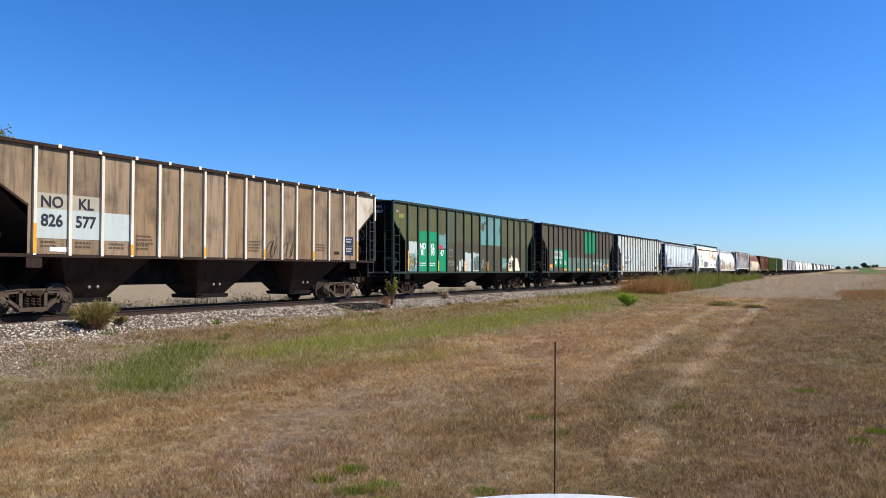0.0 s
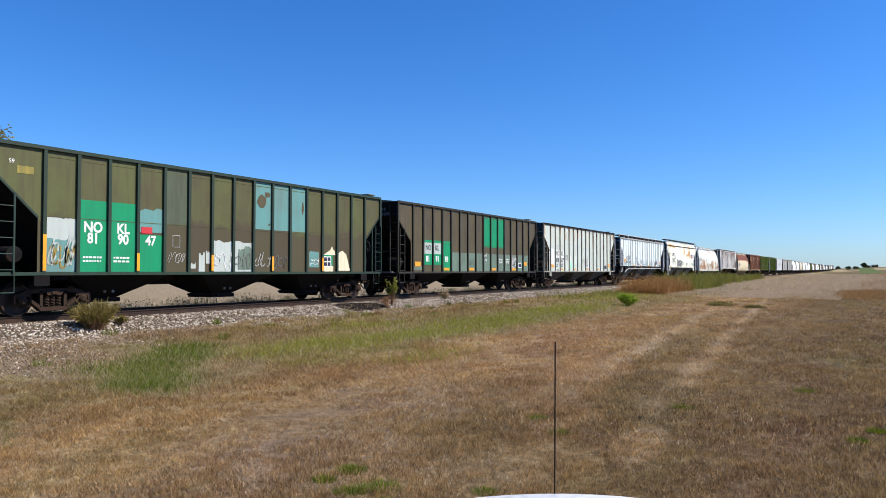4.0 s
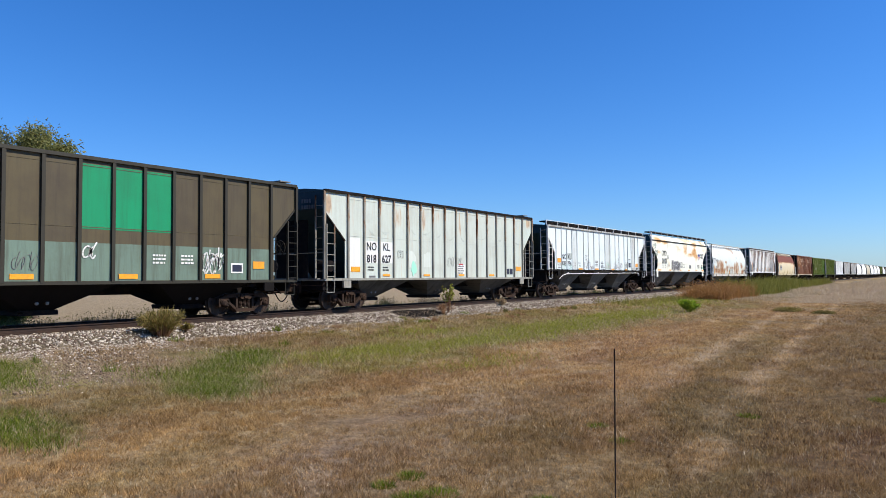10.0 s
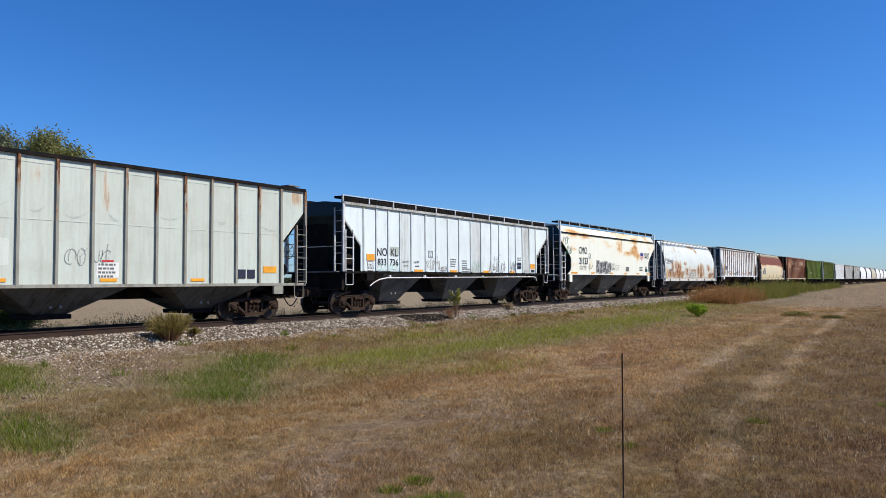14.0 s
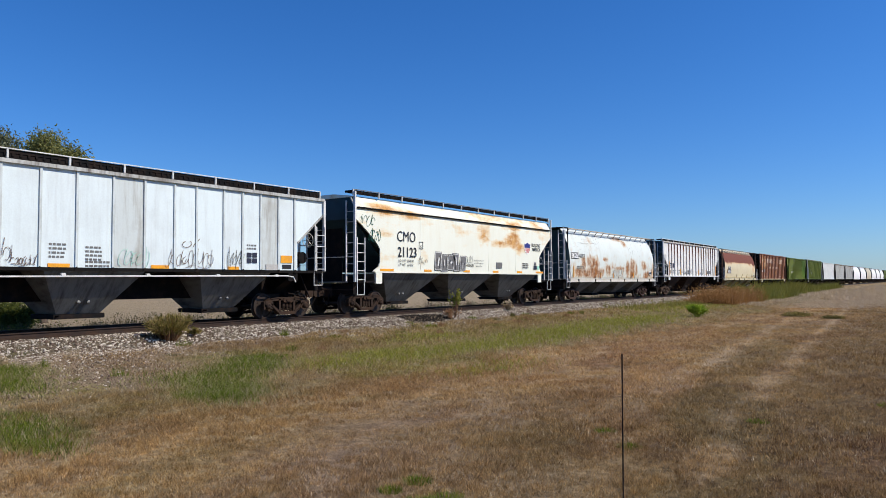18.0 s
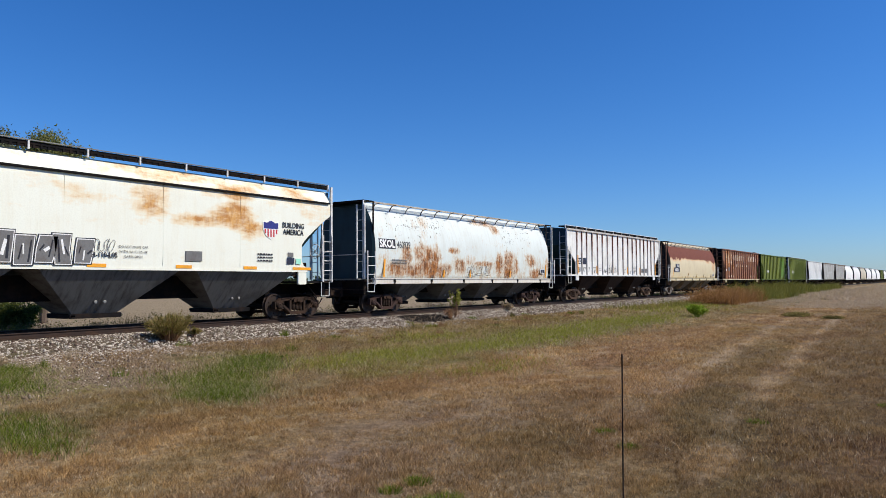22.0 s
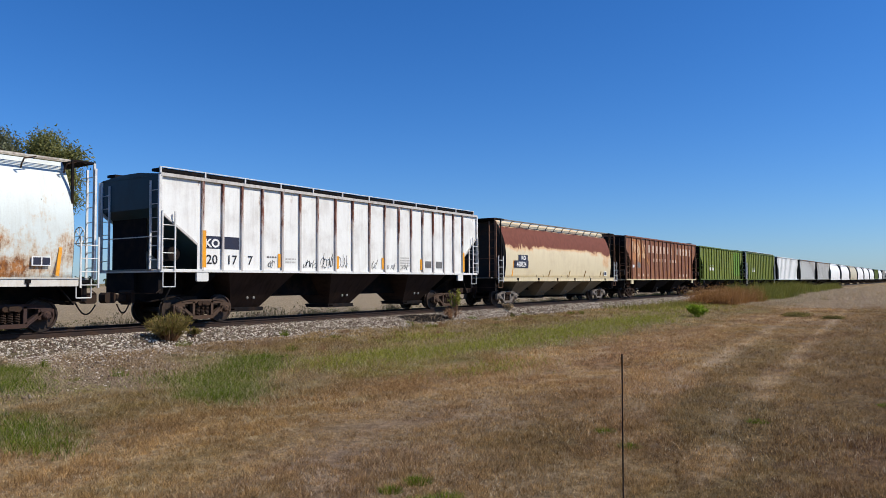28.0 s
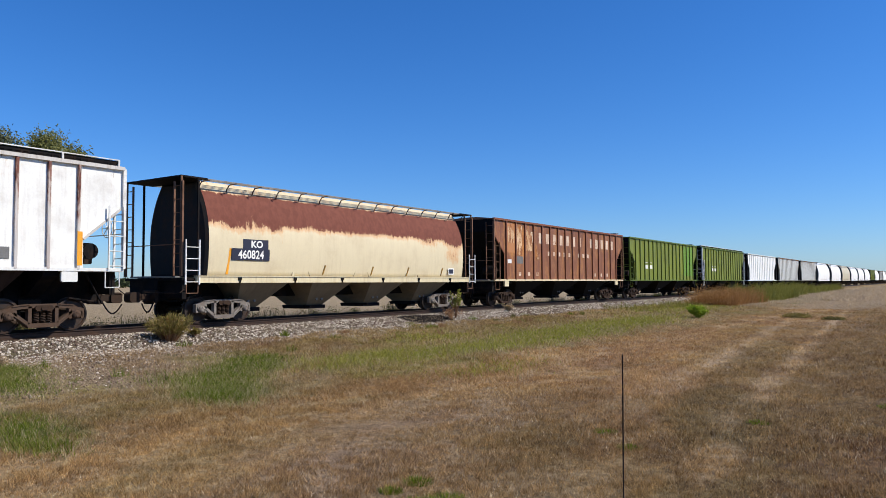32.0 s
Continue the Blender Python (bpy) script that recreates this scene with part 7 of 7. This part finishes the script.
shrub(-18.38, 12.88, 0.78, 0.64, SHRUB, STEM, "olive green shrub with reddish stems on the ballast edge", "shrub", 3, 120, 7, 0.11, 0.6, foot=0.30, low=-0.40, spiky=True)
shrub(-18.6, 13.9, 0.30, 0.30, SHRUB, STEM, "low olive shrub on the ballast edge", "shrub", 4, 14, 12, 0.028)
shrub(-18.57, 28.03, 1.35, 0.32, TALL_LEAF, STEM, "tall yellow-green weed with reddish stems by the ballast", "weed", 5, 16, 9, 0.04, 0.9)
shrub(-18.2, 27.2, 0.5, 0.5, STEM, STEM, "dry reddish weed by the ballast", "weed", 6, 18, 6, 0.035, 0.6)
shrub(-18.9, 33.6, 0.45, 0.35, TAN_WEED, TAN_WEED, "dry straw weed on the ballast slope", "weed", 60, 18, 10, 0.04, 0.6)
LIME = leaf_material("lime_weed_leaves", (0.18, 0.31, 0.014), (0.50, 0.58, 0.06))
shrub(-11.3, 41.31, 0.76, 0.60, LIME, LIME, "bright green bushy weed in the mown field", "weed", 7, 36, 14, 0.06, 0.6)
shrub(-17.0, 7.6, 0.28, 0.26, TAN_WEED, TAN_WEED, "small straw-coloured weed in the ballast", "weed", 8, 20, 12, 0.02)
shrub(-16.4, 6.8, 0.16, 0.35, WEED, WEED, "low green weed at the bank foot", "weed", 9, 24, 16, 0.02)
shrub(-7.2, 46.6, 0.09, 0.9, SHRUB, WEED, "flat green weed patch in the field", "weed", 14, 40, 16, 0.06)
shrub(-5.0, 44.5, 0.07, 0.6, SHRUB, WEED, "flat green weed patch in the field", "weed", 15, 30, 16, 0.06)


def tuft(x, y, height, radius, seed, label="bright green grass tuft in dry grass", mat=None, n=320):
    rng = np.random.default_rng(seed)
    a, q = rng.uniform(0, 6.283, n), np.sqrt(rng.random(n)) * radius
    base = np.stack([q * np.cos(a), q * np.sin(a), 0 * a], -1)
    d = rng.uniform(0, 6.283, n)
    h = height * rng.uniform(0.5, 1.15, n) * (1.15 - q / radius * 0.6)
    w = np.stack([np.cos(d), np.sin(d), 0 * d], -1) * max(0.0035, y / 2600)
    tip = base * 1.35 + np.stack([0.25 * h * np.cos(d + 1), 0.25 * h * np.sin(d + 1), h], -1)
    v = np.stack([base - w, base + w, tip], 1).reshape(-1, 3)
    me = mesh_of(v, np.arange(3 * n).reshape(-1, 3), "grass_tuft", mat or TUFT)
    thing("grass_tuft", label, "grass tuft", "green tufts", pose(x, y, ground_at(x, y)), me)


for i, (x, y, hh, r) in enumerate(((-4.57, 6.16, 0.085, 0.15), (-3.98, 5.82, 0.09, 0.20), (-4.15, 5.60, 0.08, 0.16), (-4.60, 5.76, 0.07, 0.12), (-3.06, 6.22, 0.06, 0.12), (-0.76, 14.2, 0.09, 0.20), (0.0, 10.33, 0.07, 0.13),
                                   (0.2, 11.05, 0.07, 0.12), (-2.33, 11.56, 0.06, 0.15), (-3.3, 8.9, 0.06, 0.15), (-10.6, 5.0, 0.1, 0.35), (-11.6, 5.6, 0.1, 0.3), (-3.9, 9.6, 0.06, 0.14), (-3.7, 5.45, 0.07, 0.15))):
    tuft(x, y, hh, r, 300 + i)

for i, (x, y, hh) in enumerate(((-13.1, 7.0, 0.2), (-13.4, 6.5, 0.22), (-13.9, 6.1, 0.2), (-15.6, 12.6, 0.32), (-15.3, 13.1, 0.3), (-15.9, 11.7, 0.25), (-16.3, 8.2, 0.2), (-14.6, 12.0, 0.22), (-14.4, 15.6, 0.3))):
    tuft(x, y, hh, 0.16, 400 + i, "pale dry stalks at the foot of the bank", RED_WEED if i == 4 else TAN_WEED, 26)

pick = random.Random(77)
for i in range(46):
    y = 6 + 32 * pick.random() ** 1.4
    x = pick.uniform(-18.2, -13.2 - min(2.5, max(0, (y - 10) * 0.12)))
    leaf, label = pick.choice(((TAN_WEED, "pale dry weed on the stony bank"), (DARK_WEED, "dark dry weed on the stony bank"), (YELLOW, "yellow-green weed on the stony bank"), (STEM, "reddish dry weed on the stony bank"), (TUFT, "small green tuft on the stony bank")))
    tuft(x, y, pick.uniform(0.10, 0.30), pick.uniform(0.10, 0.28), 500 + i, label, leaf, 90)

# green grass patches on the verge
rng = np.random.default_rng(71)
STRAW = leaf_material("straw_blades", (0.36, 0.27, 0.13), (0.62, 0.52, 0.32))
GREENS = ((-10.9, 8.6, 0.40, 0.28, 2600), (-11.6, 9.3, 0.45, 0.30, 3000), (-12.4, 10.1, 0.42, 0.35, 2400), (-13.2, 11.2, 0.40, 0.45, 2000), (-13.9, 12.2, 0.35, 0.5, 1500), (-12.9, 9.4, 0.5, 0.5, 700), (-12.4, 15.6, 0.55, 1.2, 3400), (-12.2, 13.2, 0.4, 0.8, 1200), (-16.0, 7.2, 0.45, 0.35, 3200), (-14.6, 6.6, 0.6, 0.35, 1800),
          (-11.0, 5.2, 0.5, 0.25, 900), (-9.8, 4.9, 0.4, 0.2, 600), (-12.0, 19.5, 0.5, 1.5, 2400), (-12.3, 25.3, 0.7, 2.6, 4600), (-12.8, 34.0, 0.7, 3.5, 4200), (-9.3, 15.3, 0.5, 1.2, 500), (-14.6, 20.5, 0.6, 1.5, 900), (-15.2, 52.0, 1.2, 5.0, 2200))
YELLOW_GRASS = leaf_material("yellow_green_blades", (0.20, 0.225, 0.020), (0.50, 0.48, 0.07))
for k, (near, share, name, label, mat) in enumerate(((True, 1.0, "verge_grass", "fresh green grass patches at the foot of the bank", TUFT), (False, 1.0, "verge_grass", "yellow-green grass along the verge", YELLOW_GRASS), (None, 0.5, "verge_straw", "dry straw blades among the green verge grass", STRAW))):
    P = []
    for cx, cy, sx, sy, n in GREENS:
        if near is not None and near != (cy < 12.5):
            continue
        n = int(n * share * (1.9 if cy < 12.5 else 2.0))
        w = 1.7 if near is None else 1.0
        P += [(a, c, ground_at(a, c) - 0.004) for a, c in zip(rng.normal(cx, sx * w, n), rng.normal(cy, sy * w, n))]
    P = np.array(P)
    blades(P, 0.10 * rng.uniform(0.3, 1.5, len(P)), 0.0052 * rng.uniform(0.6, 1.3, len(P)) * np.maximum(1, P[:, 1] / 8.5), name, label, mat, 1.5, 9 + k)

# a belt of dry weeds beside the track, farther on
def weed_belt(name, label, places, height, size, leaf, seed, per=9):
    rng = np.random.default_rng(seed)
    pts = []
    for x, y, k in places:
        z = ground_at(x, y)
        for j in range(4):
            pts.append((x + rng.normal(0, 0.25), y + rng.normal(0, 0.3), z + height * k * (0.15 + 0.24 * j)))
    v, f = leaf_cloud(pts, size, per, (0.28, 0.3, height * 0.16), seed)
    v = v.astype(float)
    return solid(v, f, name, label, leaf, "weeds")


def tall_grass(name, label, leaf, seed, stretches, lean=0.8):
    """Upright dry stalks; each stretch: x0, x1, y0, y1, count, height, half width."""
    rng = np.random.default_rng(seed)
    P, Hh, Ww = [], [], []
    for x0, x1, y0, y1, n, hgt, wid in stretches:
        X, Y = rng.uniform(x0, x1, n), rng.uniform(y0, y1, n)
        k = 0.55 + 0.45 * np.sin(X * 0.9 + 2 * np.sin(Y * 0.23)) * np.sin(Y * 0.31 + 1.3)
        keep = rng.random(n) < 0.45 + 0.55 * k
        X, Y, k = X[keep], Y[keep], k[keep]
        P += [(a, c, ground_at(a, c) - 0.02) for a, c in zip(X, Y)]
        Hh += list(hgt * (0.28 + 0.72 * k) * rng.uniform(0.45, 1.1, len(X)))
        Ww += list(wid * rng.uniform(0.6, 1.4, len(X)))
    return blades(np.array(P), np.array(Hh), np.array(Ww), name, label, leaf, lean, seed)


tall_grass("red_weed_stalks", "rust red dry weeds along the track verge", RED_WEED, 32, ((-17.0, -13.2, 59, 71, 4600, 1.5, 0.028),))
tall_grass("olive_weeds", "olive green weeds along the track verge", YELLOW, 33, ((-18.3, -15.2, 70, 150, 9000, 1.9, 0.045), (-17.8, -13.2, 68, 90, 5200, 1.7, 0.03), (-18.2, -15.0, 44, 62, 1500, 0.6, 0.018)))
tall_grass("straw_grass", "greyish straw grass beyond the mown field", GREY_STRAW, 34, ((-13.5, -1.0, 60, 85, 22000, 0.30, 0.028), (-15, 4, 85, 150, 20000, 0.6, 0.05), (-15, 8, 150, 330, 18000, 0.8, 0.1)), 2.0)
tall_grass("red_stubble", "reddish brown stubble beyond the mown field", RUSSET, 35, ((-1.5, 26, 61, 85, 20000, 0.5, 0.028), (0.5, 40, 85, 150, 18000, 0.6, 0.05), (3, 70, 150, 330, 15000, 0.7, 0.1)), 2.0)
rng = np.random.default_rng(31)
red = [(x, y, rng.uniform(0.5, 1.05)) for x, y in zip(rng.uniform(-17.2, -13.4, 220), rng.uniform(58, 71, 220))]
weed_belt("dry_weeds", "rust red leafy weeds along the track verge", red, 1.35, 0.06, RED_WEED, 32)
tall_grass("far_bank_grass", "straw grass on the far bank", TAN_WEED, 37, ((-30, -24.0, 4, 60, 7000, 0.4, 0.012), (-34, -24.5, 60, 140, 5000, 0.5, 0.03)))
for k, (leaf, n, hgt) in enumerate(((DARK_WEED, 210, 0.62), (STEM, 90, 0.58), (YELLOW, 150, 0.48))):
    cx, cy = rng.uniform(-24.3, -23.0, n), 5 + 85 * rng.random(n) ** 1.3
    tall = hgt * rng.uniform(0.4, 1.35, n)
    X, Y, high = np.repeat(cx, 34), np.repeat(cy, 34), np.repeat(tall, 34)
    X, Y = X + rng.normal(0, 0.14, len(X)), Y + rng.normal(0, 0.2, len(X))
    P = np.array([(a, q, ground_at(a, q) - 0.02) for a, q in zip(X, Y)])
    kind = ("dark", "reddish", "yellow-green")[k]
    blades(P, high * rng.uniform(0.4, 1.1, len(X)), 0.010 * rng.uniform(0.6, 1.4, len(X)) * np.maximum(1, Y / 30), "trackside_weeds", kind + " dry weeds on the far side of the track", leaf, 0.6, 36 + k)
    tips = [(a + rng.normal(0, 0.1), q + rng.normal(0, 0.16), ground_at(a, q) + e * (0.25 + 0.18 * j)) for a, q, e in zip(cx, cy, tall) for j in range(4)]
    v, f = leaf_cloud(tips, 0.035, 16, (0.12, 0.16, 0.07), 40 + k)
    solid(v, f, "weed_leaves", kind + " leaves of the weeds on the far side of the track", leaf, "weeds")
BUSH = leaf_material("dark_bush_leaves", (0.07, 0.10, 0.02), (0.22, 0.24, 0.05))
shrub(-27.0, 12.6, 1.55, 1.1, BUSH, BARK, "round green bush behind the track", "bush", 16, 60, 90, 0.038, 0.5)
shrub(-27.6, 10.2, 1.5, 1.3, BUSH, BARK, "round green bush behind the track", "bush", 17, 60, 90, 0.038, 0.5)


def tree(x, y, height, radius, trunk, seed, label, clumps=34, leaves=130, leaf_size=0.085, leaf=None, low=0.36):
    """Forked trunk, limbs that reach the clumps of the crown, and many small leaves with gaps."""
    rng = random.Random(seed)
    root = thing("tree", label, "tree", "", pose(x, y, ground_at(x, y) - 0.05))
    s = Shape()
    tops = []
    fork = Vector((0, 0, height * 0.32))
    s.rod((0, 0, 0), fork, trunk, 8)
    limbs = []
    for i in range(6):
        a = i * 1.05 + rng.uniform(-0.3, 0.3)
        e = Vector((radius * 0.5 * math.cos(a), radius * 0.5 * math.sin(a), height * rng.uniform(0.58, 0.78)))
        s.rod(fork, e, trunk * 0.45, 6)
        limbs.append(e)
    for i in range(clumps):
        a, q = rng.uniform(0, 6.283), rng.random() ** 0.5
        u = rng.random()
        prof = math.sin(math.pi * (0.14 + 0.78 * u)) ** 0.8
        c = Vector((radius * q * prof * math.cos(a), radius * q * prof * math.sin(a), height * (low + (0.98 - low) * u)))
        near = min(limbs, key=lambda e: (e - c).length)
        s.rod(near, c, trunk * 0.14, 4)
        tops.append(c)
    part("trunk", s, BARK, root)
    v, f = leaf_cloud(tops, leaf_size, leaves, (radius * 0.17, radius * 0.17, radius * 0.13), seed)
    part("crown", mesh_of(v, f, "crown", leaf or TREE_LEAF), leaf or TREE_LEAF, root)
    return root


tree(-38.5, 19.5, 9.85, 1.95, 0.22, 8, "leafy green tree behind the track", 56, 420, 0.075, low=0.62)
tree(-39.5, 17.2, 10.0, 1.75, 0.22, 6, "thin greyish green tree behind the track", 50, 220, 0.075, GREY_LEAF, 0.58)
tree(-60, 22.5, 7.0, 3.2, 0.2, 7, "green tree behind the track", 40, 120, 0.12)

# distance: rows of trees on the skyline and pale field strips
def far_trees(name, label, x0, x1, y0, y1, count, hmin, hmax, seed):
    rng = np.random.default_rng(seed)
    pts = []
    for i in range(count):
        x, y = rng.uniform(x0, x1), rng.uniform(y0, y1)
        h = rng.uniform(hmin, hmax)
        z = ground_z(x, y)
        for j in range(7):
            pts.append((x + rng.normal(0, h * 0.3), y + rng.normal(0, h * 0.3), z + h * (0.15 + 0.75 * rng.random())))
    v, f = leaf_cloud(pts, 1.5, 14, (hmax * 0.18, hmax * 0.18, hmax * 0.12), seed)
    return solid(v, f, name, label, FAR_LEAF, "trees")


far_trees("skyline_trees", "dark row of trees on the skyline", -260, 180, 1150, 1400, 190, 2.0, 3.6, 51)
far_trees("behind_trees", "dark trees beyond the field behind the track", -900, -420, 250, 1100, 200, 5, 9, 52)
far_trees("hedge_trees", "far trees behind the track", -520, -380, 60, 260, 60, 4, 7, 53)
tree(10, 1180, 7, 3.0, 0.4, 62, "single dark tree on the skyline", 36, 60, 0.7, FAR_LEAF)

# ---------------------------------------------------------------- the white car under the camera, with its whip
def white_car():
    root = thing("parked_car", "white parked car with a thin whip on its bonnet", "car", at=pose(-0.968, 2.969, -0.845, 0, 0, 20.6))
    white = metal("white_car_paint", (0.80, 0.80, 0.80), 0.25, speck=(0.7, 0.7, 0.68), amount=0.2)
    glass, t, b = blank("car_glass", 0.05)
    b.inputs["Base Color"].default_value = (0.02, 0.025, 0.03, 1)
    tyre = metal("tyre_rubber", (0.02, 0.02, 0.02), 0.85, amount=0.1)

    def crown(z, width, sag, y0, y1, lift0=0.0, n=14):
        """A sheet crowned across its width, from y0 to y1."""
        s = Shape()
        for y, l in ((y0, lift0), ((y0 + y1) / 2, lift0 * 0.4), (y1 - 0.06, 0), (y1, -0.035), (y1 + 0.03, -0.09), (y1 + 0.06, -0.32)):
            for i in range(n + 1):
                x = -width / 2 + width * i / n
                s.v.append((x, y, z + l - sag * (2 * x / width) ** 2))
        for j in range(5):
            s.f += [(j * (n + 1) + i, j * (n + 1) + i + 1, (j + 1) * (n + 1) + i + 1, (j + 1) * (n + 1) + i) for i in range(n)]
        return s

    # the bonnet's front edge lies at y = 0, the car reaches back along -y
    part("bonnet", crown(1.184, 1.62, 0.10, -1.05, 0.0, -0.02), white, root, smooth=True)
    s = Shape().soft_box(-0.88, -4.2, 0.30, 0.88, 0.22, 0.86, 0.10)
    s.add([(-0.86, -4.1, 0.85), (0.86, -4.1, 0.85), (0.86, 0.15, 0.85), (-0.86, 0.15, 0.85), (-0.80, -4.0, 1.08), (0.80, -4.0, 1.08), (0.80, -0.02, 1.08), (-0.80, -0.02, 1.08)],
          [(0, 1, 2, 3), (7, 6, 5, 4), (0, 4, 5, 1), (1, 5, 6, 2), (2, 6, 7, 3), (3, 7, 4, 0)])
    body = part("body", s, white, root)
    part("cabin", Shape().add([(-0.80, -3.9, 1.07), (0.80, -3.9, 1.07), (0.80, -1.05, 1.13), (-0.80, -1.05, 1.13), (-0.62, -3.5, 1.44), (0.62, -3.5, 1.44), (0.62, -1.95, 1.46), (-0.62, -1.95, 1.46)],
                              [(0, 1, 2, 3), (0, 4, 5, 1), (1, 5, 6, 2), (2, 6, 7, 3), (3, 7, 4, 0)]), glass, root, "dark car glass")
    part("car_roof", crown(1.50, 1.28, 0.05, -3.55, -1.93, -0.01), white, root, smooth=True)
    for x in (-0.8, 0.8):
        for y in (-0.75, -3.35):
            w = part("wheel", Shape().spin_x([(-0.1, 0.2), (-0.1, 0.3), (-0.08, 0.33), (0.08, 0.33), (0.1, 0.3), (0.1, 0.2)], 22), tyre, root, at=pose(x, y, 0.33))
            part("rim", Shape().spin_x([(-0.105, 0.05), (-0.105, 0.2), (0.105, 0.2), (0.105, 0.05)], 18), GRATE, w)
    part("whip", Shape().rod((-0.154, -0.0017, 1.06), (-0.148, -0.0017, 1.797), 0.003, 8), BLACK, root, "thin dark whip antenna")
    part("whip_base", Shape().rod((-0.154, -0.0017, 1.04), (-0.154, -0.0017, 1.10), 0.014, 8), BLACK, root)


white_car()


def gone(t):
    return SPEED * t + GAIN * t * t


def motions():
    """The train comes on at an even pace; its wheels turn with it."""
    for car, y in CARS:
        rows = []
        for i in range(9):
            t = END_T * i / 8
            yy = y - gone(t)
            slope = math.degrees(math.atan((rise(yy + 6) - rise(yy - 6)) / 12))
            rows.append((t, pose(TX, yy, rise(yy), slope)))
        walk(car, rows)
    count = int(END_T / 0.13) + 1
    for w in AXLES:
        x, y, z = w.matrix_basis.translation
        walk(w, [(END_T * i / count, pose(x, y, z, math.degrees(gone(END_T * i / count) / WR))) for i in range(count + 1)])


motions()
